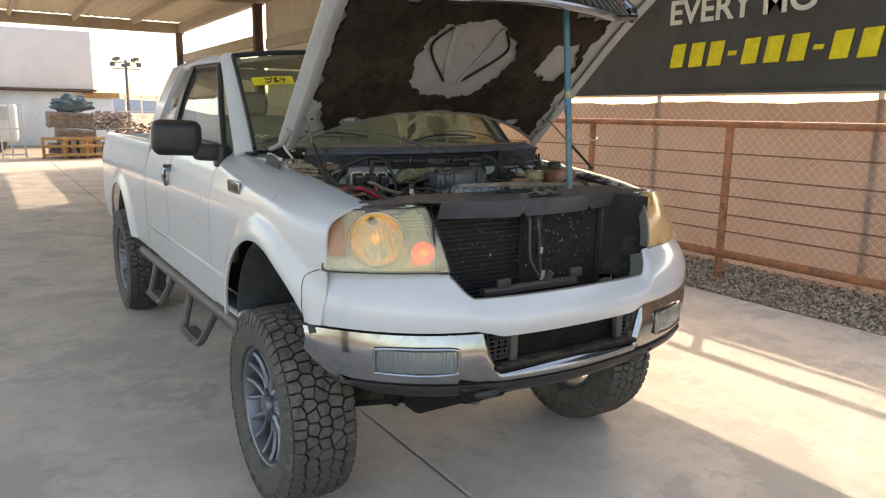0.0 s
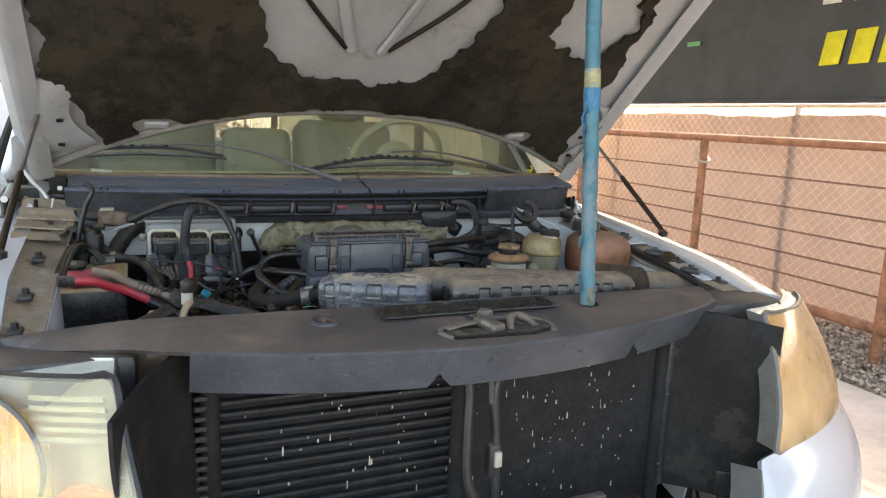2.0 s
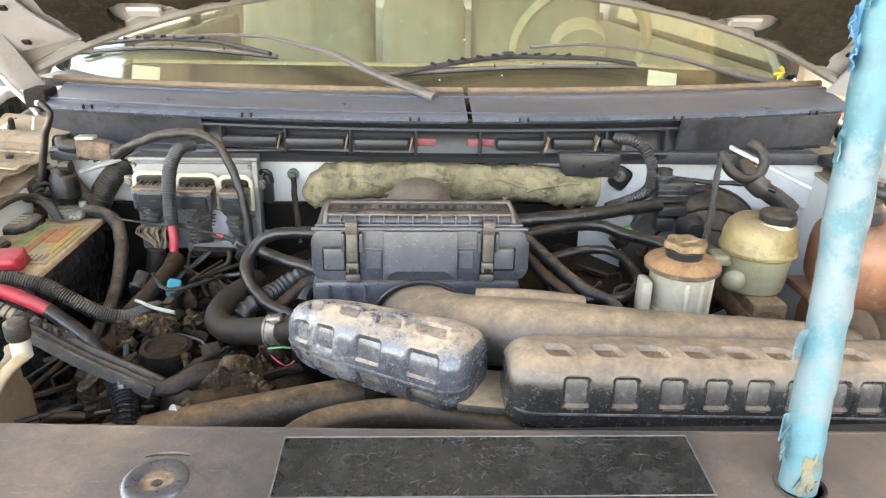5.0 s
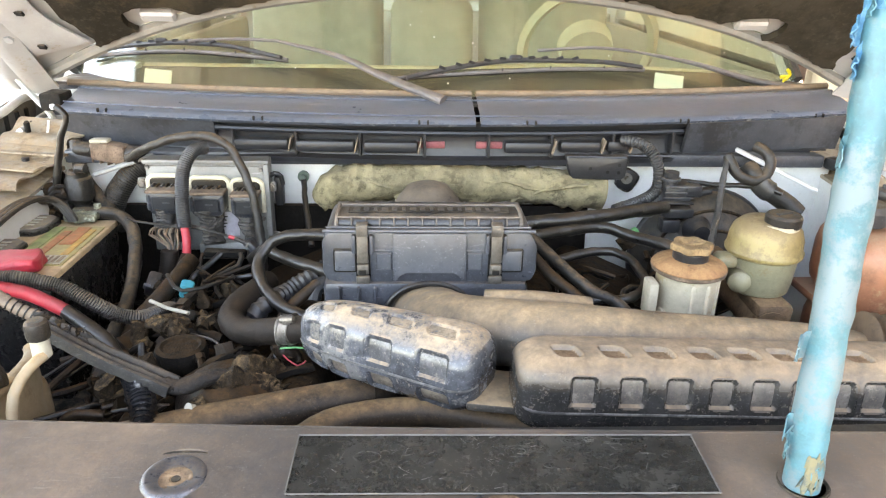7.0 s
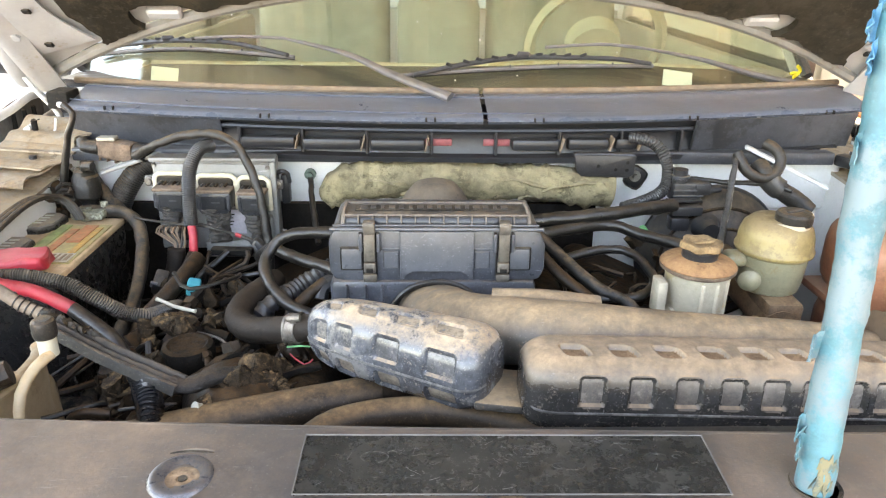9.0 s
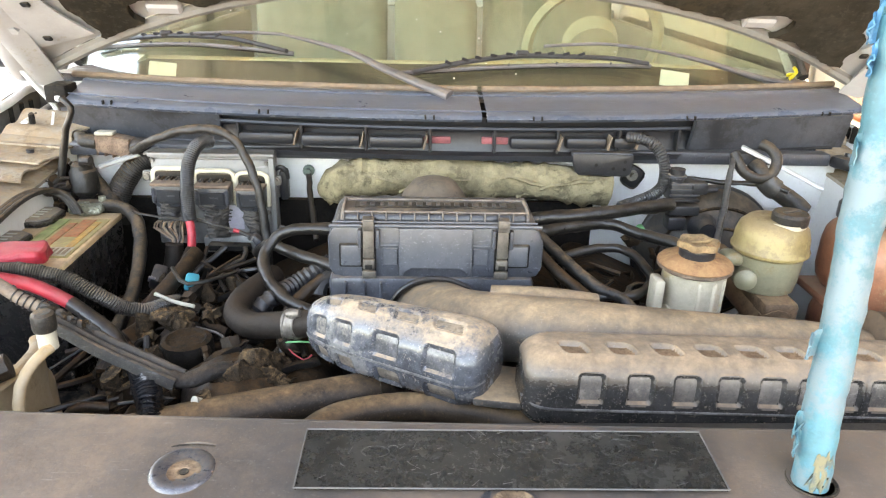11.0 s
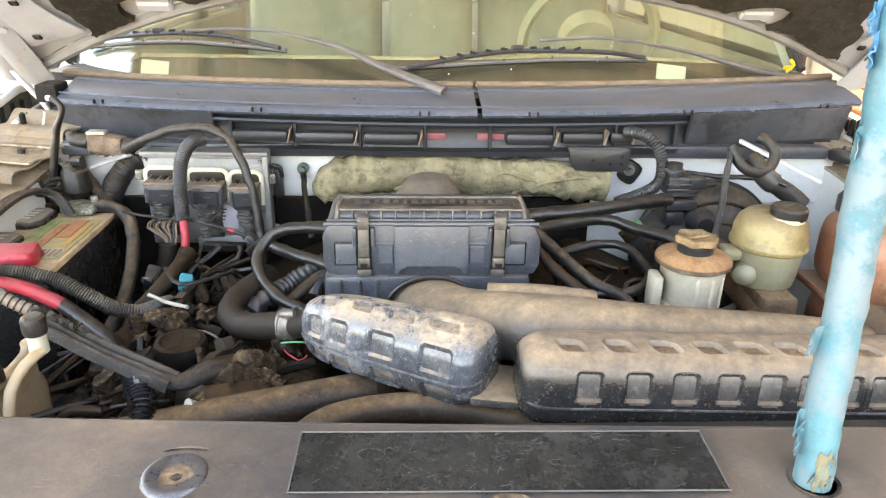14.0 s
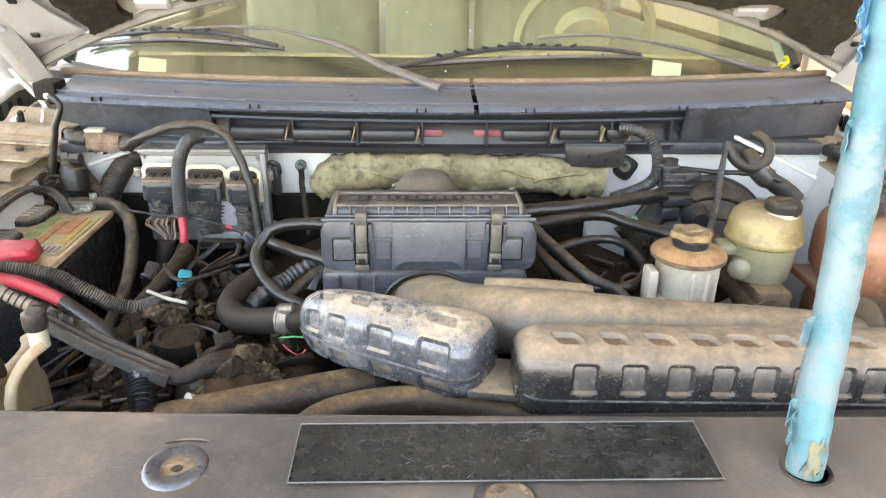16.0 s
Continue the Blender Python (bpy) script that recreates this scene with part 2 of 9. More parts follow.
M_YPALE = mat("faded_yellow_tape", (0.105, 0.135, 0.115), 0.5, vary=0.3, scale=30, spot=(0.17, 0.155, 0.09), sscale=45, sedge=0.52)
M_TEAL = mat("teal_connector", (0.015, 0.28, 0.33), 0.5)
M_GREEN = mat("green_clip", (0.13, 0.4, 0.16), 0.5)
M_TIE = mat("white_tie", (0.42, 0.39, 0.31), 0.5)
M_LABEL = mat("black_label", (0.019, 0.0188, 0.017), 0.24, vary=0.35, scale=9, spot=(0.034, 0.0325, 0.029), sscale=13, sedge=0.54, dust=0.45, dcol=(0.12, 0.108, 0.092), dsoft=(0.50, 0.78), scuff=0.6)
M_CURL = mat("pale_scuff", (0.075, 0.072, 0.066), 0.6, vary=0.8, scale=90, spot=(0.022, 0.021, 0.02), sscale=120, sedge=0.48)
M_EDGE = mat("label_edge", (0.10, 0.095, 0.09), 0.5)
M_LENSB = mat("headlight_bowl", (0.74, 0.72, 0.60), 0.3, metal=0.15, vary=0.1, scale=22)
M_LENSY = mat("amber_tinted_housing", (0.80, 0.60, 0.31), 0.3, metal=0.1, vary=0.15, scale=14)
M_LENSW = mat("dull_lamp_end", (0.16, 0.15, 0.13), 0.4, vary=0.2, scale=20)
# both bowls: tint and weak emission stand in for bulb light on the reflectors
M_SIGB = mat("faintly_glowing_signal_bowl", (0.80, 0.30, 0.12), 0.26, metal=0.6, vary=0.3, scale=30, spot=(0.75, 0.14, 0.04), sscale=22, sedge=0.5, emit=((1.0, 0.22, 0.03), 0.07))
M_AMBER = mat("lit_amber_bowl", (0.86, 0.62, 0.27), 0.24, metal=0.75, vary=0.35, scale=25, spot=(0.9, 0.50, 0.12), sscale=16, sedge=0.54, emit=((1.0, 0.55, 0.16), 0.05))
M_GLOW = mat("lit_amber_bulb", (0.9, 0.5, 0.15), 0.4, emit=((1.0, 0.5, 0.13), 0.22))
M_DISH = mat("shiny_dark_washer", (0.085, 0.086, 0.095), 0.25, metal=0.4, vary=0.3, scale=60, dust=0.35, dcol=(0.30, 0.21, 0.14), dlo=0.75, dsoft=(0.4, 0.6))
M_WIPER = mat("dusty_wiper_arm", (0.11, 0.105, 0.11), 0.5, vary=0.25, scale=18, dust=0.5, dcol=(0.3, 0.25, 0.2))
M_LATCH = mat("dusty_latch_steel", (0.13, 0.115, 0.098), 0.42, metal=0.35, vary=0.4, scale=40, dust=0.6, dcol=(0.28, 0.19, 0.12))
M_CAKED = mat("caked_dirt", (0.024, 0.015, 0.008), 0.8, vary=0.6, scale=40, dust=0.85, dcol=(0.27, 0.165, 0.080), bump=1.0, bscale=120, dlo=0.4, dsoft=(0.47, 0.62), spec=0.2)
M_HEDGE = mat("grey_hood_edge", (0.185, 0.175, 0.155), 0.5, vary=0.12, scale=9, spot=(0.14, 0.12, 0.095), sscale=14, sedge=0.58)
M_BCAP = mat("dusty_vent_cap", (0.19, 0.165, 0.14), 0.6, vary=0.3, scale=30, dust=0.7, dcol=(0.34, 0.26, 0.18), dlo=0.4)
M_LID = mat("dark_filter_lid", (0.03, 0.03, 0.032), 0.3, vary=0.35, scale=20, dust=0.6, dcol=(0.24, 0.165, 0.105), dlo=0.6, scuff=0.8)
M_PAD = mat("grey_scratched_plastic", (0.072, 0.076, 0.086), 0.3, vary=0.22, scale=12, dust=0.3, dcol=(0.24, 0.18, 0.13), scuff=0.9)
M_PLUG = mat("dusty_plug_plastic", (0.045, 0.048, 0.056), 0.3, vary=0.45, scale=40, dust=0.7, dcol=(0.26, 0.195, 0.135), dlo=0.3, scuff=0.7)
M_BOX = mat("filter_box_plastic", (0.054, 0.058, 0.068), 0.3, vary=0.35, scale=18, dust=0.4, dcol=(0.26, 0.185, 0.12), dlo=0.4, scuff=0.9)
M_FRAY = mat("frayed_dusty_tape", (0.014, 0.011, 0.009), 0.7, vary=0.6, scale=40, dust=0.55, dcol=(0.105, 0.064, 0.034), dlo=0.4, bump=1.0, bscale=120)
M_CHANNEL = mat("dusty_grey_channel", (0.030, 0.026, 0.022), 0.6, vary=0.5, scale=30, dust=0.75, dcol=(0.17, 0.115, 0.07), dlo=0.45, dsoft=(0.4, 0.6), scuff=0.5, spec=0.3)
M_SOCKET = mat("cream_rubber_rim", (0.58, 0.53, 0.40), 0.6, vary=0.15, scale=30, dust=0.4, dcol=(0.33, 0.25, 0.16), dlo=0.5)
M_PLUGF = mat("blue_black_plug", (0.022, 0.024, 0.029), 0.3, vary=0.4, scale=40, dust=0.6, dcol=(0.20, 0.15, 0.11), dlo=0.4, scuff=0.6)
M_TAPE = mat("grey_dusty_tape", (0.036, 0.034, 0.032), 0.5, vary=0.6, scale=40, dust=0.5, dcol=(0.16, 0.122, 0.09), dlo=0.0, bump=0.5, bscale=140, scuff=0.8)
M_GREYLOOM = mat("dark_grey_loom", (0.030, 0.030, 0.031), 0.36, vary=0.3, scale=30, dust=0.35, dcol=(0.16, 0.135, 0.11), dlo=0.3, scuff=0.3)
M_LILAC = mat("faded_paper_label", (0.50, 0.48, 0.55), 0.7, vary=0.15, scale=40, dust=0.4, dcol=(0.34, 0.27, 0.2), dlo=-1.0)
M_WIRETAN = mat("tan_wire", (0.30, 0.17, 0.10), 0.6, vary=0.3, scale=60)
M_MASTER = mat("rusty_tan_casting", (0.13, 0.075, 0.040), 0.75, vary=0.5, scale=40, dust=0.7, dcol=(0.30, 0.19, 0.10), dlo=0.1)
M_STRIP = mat("blue_grey_strip", (0.040, 0.044, 0.053), 0.36, vary=0.3, scale=10, dust=0.3, dcol=(0.17, 0.14, 0.11), scuff=0.5)
M_FLUTE = mat("grey_glass_flute", (0.36, 0.39, 0.37), 0.15, metal=0.3, vary=0.3, scale=30)
M_BELLOWS = mat("brown_bellows_rubber", (0.075, 0.045, 0.028), 0.5, vary=0.4, scale=24, dust=0.7, dcol=(0.21, 0.135, 0.085), dlo=0.0)
M_WIDEHOSE = mat("tan_dusted_hose", (0.032, 0.021, 0.013), 0.5, vary=0.45, scale=14, dust=0.85, dcol=(0.27, 0.160, 0.078), dlo=0.45, dsoft=(0.35, 0.6), bump=0.25, bscale=90, scuff=0.4, spec=0.35)
M_CORRODE = mat("corroded_terminal", (0.17, 0.165, 0.12), 0.9, vary=0.5, scale=60, bump=1.0, bscale=120, spot=(0.34, 0.36, 0.29), sscale=50, sedge=0.56)
M_SEAL = mat("dusty_cowl_seal", (0.15, 0.11, 0.08), 0.8, vary=0.25, scale=20, dust=0.7, dcol=(0.33, 0.24, 0.16), dlo=-0.3)
M_DARKRUST = mat("dark_rust", (0.16, 0.105, 0.072), 0.8, vary=0.5, scale=60, dust=0.5, dcol=(0.26, 0.19, 0.135))
M_CHAN = mat("blue_black_channel", (0.013, 0.0145, 0.018), 0.38, vary=0.3, scale=12, dust=0.18, dcol=(0.16, 0.125, 0.095), dlo=0.5, scuff=0.35, spec=0.45)
M_COWLEND = mat("scuffed_cowl_end", (0.042, 0.045, 0.052), 0.42, vary=0.35, scale=7, spot=(0.022, 0.022, 0.024), sscale=11, sedge=0.52, dust=0.4, dcol=(0.2, 0.155, 0.115), dlo=0.1, scuff=0.4)
M_POCKETW = mat("grey_pocket_wall", (0.075, 0.072, 0.066), 0.6, vary=0.3, scale=20, dust=0.5, dcol=(0.3, 0.22, 0.14))
M_WFRAME = mat("dusty_black_wiper_frame", (0.032, 0.032, 0.035), 0.45, vary=0.35, scale=40, dust=0.4, dcol=(0.16, 0.135, 0.11), dlo=0.4)
M_WBLADE = mat("black_wiper_blade", (0.008, 0.008, 0.009), 0.4, vary=0.3, scale=40, dust=0.3, dcol=(0.12, 0.10, 0.08), dlo=0.6)
M_RUSTDISH = mat("rust_stained_dish", (0.17, 0.105, 0.06), 0.7, vary=0.5, scale=70, spot=(0.30, 0.20, 0.12), sscale=60, sedge=0.52)
M_RIB = mat("worn_pale_ribs", (0.11, 0.092, 0.078), 0.5, vary=0.5, scale=50, dust=0.6, dcol=(0.30, 0.21, 0.14), dlo=0.2)
M_DOME = mat("dull_brown_dome", (0.115, 0.088, 0.066), 0.85, vary=0.35, scale=16, dust=0.55, dcol=(0.22, 0.16, 0.105), spot=(0.07, 0.055, 0.042), sscale=30, sedge=0.55)
M_CAPTAN = mat("tan_dust_cap", (0.25, 0.155, 0.075), 0.9, vary=0.4, scale=50, spot=(0.15, 0.09, 0.045), sscale=45, sedge=0.56)
M_SPRING = mat("glossy_black_bellows", (0.010, 0.010, 0.011), 0.16, vary=0.2, scale=30, dust=0.15, dcol=(0.2, 0.14, 0.09), dlo=0.7, spec=0.7)
M_VERDI = mat("tarnished_green_bolt", (0.10, 0.14, 0.115), 0.5, metal=0.3, vary=0.4, scale=60)
M_BOOST = mat("dusty_booster_steel", (0.030, 0.026, 0.023), 0.5, vary=0.4, scale=9, dust=0.7, dcol=(0.21, 0.15, 0.10), dlo=-0.1, dsoft=(0.42, 0.62), spec=0.4)
M_ORLAMP = mat("lit_signal_bulb", (0.9, 0.16, 0.03), 0.3, emit=((1.0, 0.17, 0.02), 0.7))
M_SIDEM = mat("side_marker_lens", (0.5, 0.17, 0.07), 0.3, vary=0.2, scale=40)
M_HLENS = glass("yellowed_lens", (0.96, 0.92, 0.78), 0.9, 0.10, 0.24, (0.80, 0.76, 0.58))
M_HLENSY = glass("amber_yellowed_lens", (0.98, 0.80, 0.52), 0.9, 0.12, 0.45, (0.80, 0.58, 0.33))
M_FOG = glass("fog_lens", (0.92, 0.94, 0.93), 1.0, 0.04, 0.04, (0.55, 0.57, 0.55))
M_GLASS = glass("windshield_glass", (0.94, 0.97, 0.87), 1.0, 0.01, 0.018, (0.6, 0.57, 0.42), 1.62)
M_TINT = glass("tinted_window", (0.80, 0.83, 0.82), 1.0, 0.01, 0.02)
M_SEAT = mat("beige_seat_cloth", (0.27, 0.268, 0.225), 0.9, vary=0.14, scale=20)
M_DASH = mat("dash_vinyl", (0.022, 0.017, 0.013), 0.6, vary=0.15, scale=16, bump=0.2, bscale=300, spec=0.3)
M_TRIM = mat("beige_trim", (0.40, 0.385, 0.315), 0.7, vary=0.1, scale=16)
M_CONC = mat("concrete", (0.64, 0.555, 0.47), 0.72, vary=0.14, scale=1.6, spot=(0.50, 0.45, 0.39), sscale=1.1, sedge=0.52, bump=0.2, bscale=60)
M_GROUND = mat("dirt_ground", (0.36, 0.28, 0.21), 0.95, vary=0.2, scale=1.5, bump=0.6, bscale=25)
M_JOINT = mat("joint_filler", (0.07, 0.062, 0.055), 0.9)
M_PIPE = mat("rusty_pipe", (0.40, 0.175, 0.095), 0.65, vary=0.3, scale=9, spot=(0.22, 0.105, 0.065), sscale=7, sedge=0.55, bump=0.25)
M_WIRE = mat("fence_cable", (0.22, 0.14, 0.11), 0.6, metal=0.4)
M_SCREEN = mat("privacy_screen", (0.42, 0.365, 0.335), 0.9, vary=0.2, scale=2.2, bump=0.4, bscale=30)
nt = M_SCREEN.node_tree
tl_, mx_ = nt.nodes.new("ShaderNodeBsdfTranslucent"), nt.nodes.new("ShaderNodeMixShader")
tl_.inputs[0].default_value, mx_.inputs[0].default_value = (0.48, 0.395, 0.355, 1), 0.5
nt.links.new(nt.nodes["Principled BSDF"].outputs[0], mx_.inputs[1]), nt.links.new(tl_.outputs[0], mx_.inputs[2])
nt.links.new(mx_.outputs[0], nt.nodes["Material Output"].inputs[0])
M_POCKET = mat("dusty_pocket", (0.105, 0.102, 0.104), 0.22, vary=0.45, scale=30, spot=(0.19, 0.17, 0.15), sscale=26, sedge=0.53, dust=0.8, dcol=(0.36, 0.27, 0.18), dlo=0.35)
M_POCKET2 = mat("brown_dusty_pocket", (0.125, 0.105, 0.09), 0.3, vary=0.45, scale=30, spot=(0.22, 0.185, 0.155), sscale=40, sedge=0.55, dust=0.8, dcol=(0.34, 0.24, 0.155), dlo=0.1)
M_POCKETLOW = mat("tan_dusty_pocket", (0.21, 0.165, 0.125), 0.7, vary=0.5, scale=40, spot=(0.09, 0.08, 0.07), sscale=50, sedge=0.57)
M_CHAIN = mat("galvanised_wire", (0.72, 0.64, 0.57), 0.4, metal=0.2)
M_BANNER = mat("black_banner", (0.046, 0.044, 0.043), 0.55, vary=0.2, scale=0.9)
M_TXW = mat("white_lettering", (0.62, 0.6, 0.55), 0.6)
M_TXY = mat("yellow_lettering", (0.68, 0.58, 0.02), 0.6)
M_CORR = mat("beige_sheet_metal", (0.56, 0.49, 0.37), 0.55, vary=0.06, scale=1.5)
M_BEAM = mat("painted_steel_beam", (0.42, 0.35, 0.26), 0.6, vary=0.1, scale=3)
M_COLUMN = mat("brown_steel_column", (0.10, 0.06, 0.045), 0.6, vary=0.15, scale=5)
M_BWALL = mat("pale_building_wall", (0.62, 0.58, 0.58), 0.8, vary=0.05, scale=0.5)
M_VAN = mat("white_van_paint", (0.58, 0.61, 0.64), 0.45, vary=0.08, scale=1.0)
M_WOOD = mat("weathered_wood", (0.27, 0.19, 0.13), 0.85, vary=0.3, scale=5)
M_YWOOD = mat("yellow_pallet_wood", (0.42, 0.26, 0.12), 0.85, vary=0.25, scale=5)
M_TARP = mat("blue_grey_tarp", (0.09, 0.13, 0.15), 0.7, vary=0.3, scale=3, bump=0.5, bscale=8)
M_POLE = mat("grey_pole", (0.13, 0.12, 0.12), 0.7)
M_STICKER = mat("yellow_sticker", (0.68, 0.56, 0.03), 0.6)
M_BRIGHTWHITE = mat("bright_white", (0.85, 0.83, 0.78), 0.8, vary=0.02)
M_INK = mat("marker_ink", (0.08, 0.06, 0.03), 0.6)
# also laid over holes, slots and gaps as black, for the shade in them
M_UNDER = mat("underbody_and_recess_black", (0.012, 0.011, 0.010), 0.85, vary=0.4, scale=10, dust=0.3, spec=0.2)
# fins toned lighter in place of the highlights along their edges
M_FINEDGE = mat("lightened_fin_edges", (0.024, 0.024, 0.0245), 0.45, vary=0.5, scale=30, spec=0.4, scuff=0.5)
M_SIDEP = mat("stained_black_panel", (0.017, 0.016, 0.015), 0.6, vary=0.4, scale=7, spot=(0.038, 0.032, 0.026), sscale=6, sedge=0.54, bump=0.2, bscale=60, spec=0.25)
M_SCUFFED = mat("scuffed_grey_flange", (0.028, 0.028, 0.028), 0.5, vary=0.5, scale=30, spot=(0.30, 0.28, 0.25), sscale=34, sedge=0.60)
M_LINER = mat("grey_wheel_liner", (0.07, 0.07, 0.072), 0.75, vary=0.2, scale=8, dust=0.35)
M_FIN = mat("black_condenser", (0.018, 0.0175, 0.017), 0.7, vary=0.4, scale=25, spec=0.25)
M_SIDEBAR = mat("black_step_bar", (0.07, 0.07, 0.072), 0.4, dust=0.6)


# ---- mesh tools ----
def part(name, bm, material, parent, label="", smooth=35, m=None, keep=None):
    """Links a bmesh as one mesh object under a thing or a part."""
    me = keep
    if me is None:
        me = bpy.data.meshes.new(name)
        bmesh.ops.recalc_face_normals(bm, faces=bm.faces)
        bm.to_mesh(me)
        bm.free()
        me.materials.append(material)
        if smooth:
            me.shade_smooth()
            me.set_sharp_from_angle(angle=radians(smooth))
    ob = new(name, me)
    if m is not None:
        ob.matrix_basis = m
    if parent is not None:
        ob.parent = parent
        if parent.type == "EMPTY":
            ob.matrix_parent_inverse = Matrix.Translation(-parent.location)
    if label:
        ob["label"] = label
    return ob


def thing(name, base, label, category, group="", kind=""):
    ob = new(name)
    ob.location, ob.empty_display_size = base, 0.1
    return tagged(ob, label, category, group, kind)


def solo(name, bm, material, label, category, group="", kind="", smooth=35):
    return tagged(part(name, bm, material, None, smooth=smooth), label, category, group, kind)


def join(*bms):
    out = bms[0]
    for b in bms[1:]:
        me = bpy.data.meshes.new("t")
        b.to_mesh(me)
        b.free()
        out.from_mesh(me)
        bpy.data.meshes.remove(me)
    return out


def box(c, s, bev=0.0, seg=2, rot=None):
    bm = bmesh.new()
    bmesh.ops.create_cube(bm, size=1.0)
    bmesh.ops.scale(bm, vec=s, verts=bm.verts)
    if bev:
        bmesh.ops.bevel(bm, geom=bm.edges[:], offset=bev, segments=seg, profile=0.5, affect="EDGES")
    if rot:
        bmesh.ops.transform(bm, matrix=pose(0, 0, 0, *rot), verts=bm.verts)
    bmesh.ops.translate(bm, vec=c, verts=bm.verts)
    return bm


def smooth_path(pts, step):
    pts = [Vector(p) for p in pts]
    if len(pts) == 2:
        n = max(1, int((pts[1] - pts[0]).length / step))
        return [pts[0].lerp(pts[1], k / n) for k in range(n + 1)]
    out = []
    for k in range(len(pts) - 1):
        p0, p1, p2, p3 = pts[max(k - 1, 0)], pts[k], pts[k + 1], pts[min(k + 2, len(pts) - 1)]
        n = max(2, int((p2 - p1).length / step))
        for j in range(n):
            t = j / n
            out.append(0.5 * (2 * p1 + (p2 - p0) * t + (2 * p0 - 5 * p1 + 4 * p2 - p3) * t * t + (3 * p1 - p0 - 3 * p2 + p3) * t * t * t))
    return out + [pts[-1]]


def tube(pts, r, n=10, step=0.012, ribs=0.0, depth=0.18, flat=1.0):
    """A round tube along a smooth path; r a number or two ends; ribs: the pitch of a corrugated wall."""
    if ribs:
        step = ribs / 2
    path = smooth_path(pts, step)
    bm, rings, up = bmesh.new(), [], None
    total = len(path) - 1
    for k, p in enumerate(path):
        d = (path[min(k + 1, total)] - path[max(k - 1, 0)]).normalized()
        if up is None:
            up = d.orthogonal().normalized() if abs(d.z) > 0.9 else d.cross(Vector((0, 0, 1))).normalized()
        up = (up - d * up.dot(d)).normalized()
        side = d.cross(up)
        rad = r if isinstance(r, (int, float)) else r[0] + (r[1] - r[0]) * k / total
        if ribs:
            rad *= 1 + (depth if k % 2 else -depth) * 0.5
        rings.append([bm.verts.new(p + rad * (math.cos(a) * up + flat * math.sin(a) * side)) for a in (2 * math.pi * j / n for j in range(n))])
    for a, b in zip(rings, rings[1:]):
        for j in range(n):
            bm.faces.new((a[j], a[(j + 1) % n], b[(j + 1) % n], b[j]))
    bm.faces.new(rings[0]), bm.faces.new(rings[-1])
    return bm


def lathe(profile, c=(0, 0, 0), n=28, m=None, caps=True):
    """A turned shape about z: profile of (radius, height)."""
    bm, rings = bmesh.new(), []
    for r, z in profile:
        rings.append([bm.verts.new((r * math.cos(2 * math.pi * j / n), r * math.sin(2 * math.pi * j / n), z)) for j in range(n)] if r > 1e-6 else [bm.verts.new((0, 0, z))])
    for a, b in zip(rings, rings[1:]):
        for j in range(n):
            k = (j + 1) % n
            f = [a[j % len(a)], a[k % len(a)], b[k % len(b)], b[j % len(b)]]
            f = list(dict.fromkeys(f))
            if len(f) > 2:
                bm.faces.new(f)
    for ring in (rings[0], rings[-1]):
        if caps and len(ring) > 2 and profile[0] != profile[-1]:
            bm.faces.new(ring)
    if m is not None:
        bmesh.ops.transform(bm, matrix=m, verts=bm.verts)
    bmesh.ops.translate(bm, vec=c, verts=bm.verts)
    return bm


def sheet(f, nu, nv, thick=0.0):
    """A curved sheet from f(u, v), u and v from 0 to 1, with its thickness along the normal."""
    bm = bmesh.new()
    g = [[bm.verts.new(f(i / nu, j / nv)) for j in range(nv + 1)] for i in range(nu + 1)]
    for i in range(nu):
        for j in range(nv):
            bm.faces.new((g[i][j], g[i + 1][j], g[i + 1][j + 1], g[i][j + 1]))
    if thick:
        bmesh.ops.remove_doubles(bm, verts=bm.verts, dist=1e-6)
        bm.normal_update()
        bmesh.ops.solidify(bm, geom=bm.faces[:], thickness=thick)
    return bm


def prism(poly, axis, a, b, bev=0.0):
    """A flat outline of two coordinates, drawn out along axis from a to b."""
    order = {"x": lambda p, d: (d, p[0], p[1]), "y": lambda p, d: (p[0], d, p[1]), "z": lambda p, d: (p[0], p[1], d)}[axis]
    bm = bmesh.new()
    lo, hi = [bm.verts.new(order(p, a)) for p in poly], [bm.verts.new(order(p, b)) for p in poly]
    bm.faces.new(lo), bm.faces.new(hi)
    for k in range(len(poly)):
        j = (k + 1) % len(poly)
        bm.faces.new((lo[k], lo[j], hi[j], hi[k]))
    if bev:
        bmesh.ops.bevel(bm, geom=bm.edges[:], offset=bev, segments=2, profile=0.5, affect="EDGES")
    return bm


def rod(p, q, r, n=10):
    return tube([p, q], r, n, step=9.0)


def mirrored(bm):
    bmesh.ops.scale(bm, vec=(-1, 1, 1), verts=bm.verts)
    return bm


def lerp(a, b, t):
    return a + (b - a) * t


def clamp(v, a=0.0, b=1.0):
    return max(a, min(b, v))


# ---- the place ----
ground = solo("ground", sheet(lambda u, v: (lerp(-400, 400, u), lerp(-400, 400, v), -0.04), 8, 8), M_GROUND, "dusty tan dirt ground reaching the horizon", "ground", kind="structure", smooth=0)
pavement = thing("pavement", (0, 8, 0), "pale grey concrete slab with cut joints and stains", "pavement", kind="structure")
xs, ys = [-14.0, -8.2, -4.2, -0.2, 4.08], [-12.0, -6.4, -2.2, 3.05, 7.3, 11.4, 15.6, 20.0, 24.5]
for a, b in zip(xs, xs[1:]):
    for c, d in zip(ys, ys[1:]):
        part("slab", box(((a + b) / 2, (c + d) / 2, -0.06), (b - a - 0.014, d - c - 0.014, 0.12), 0.006, 1), M_CONC, pavement, smooth=0)
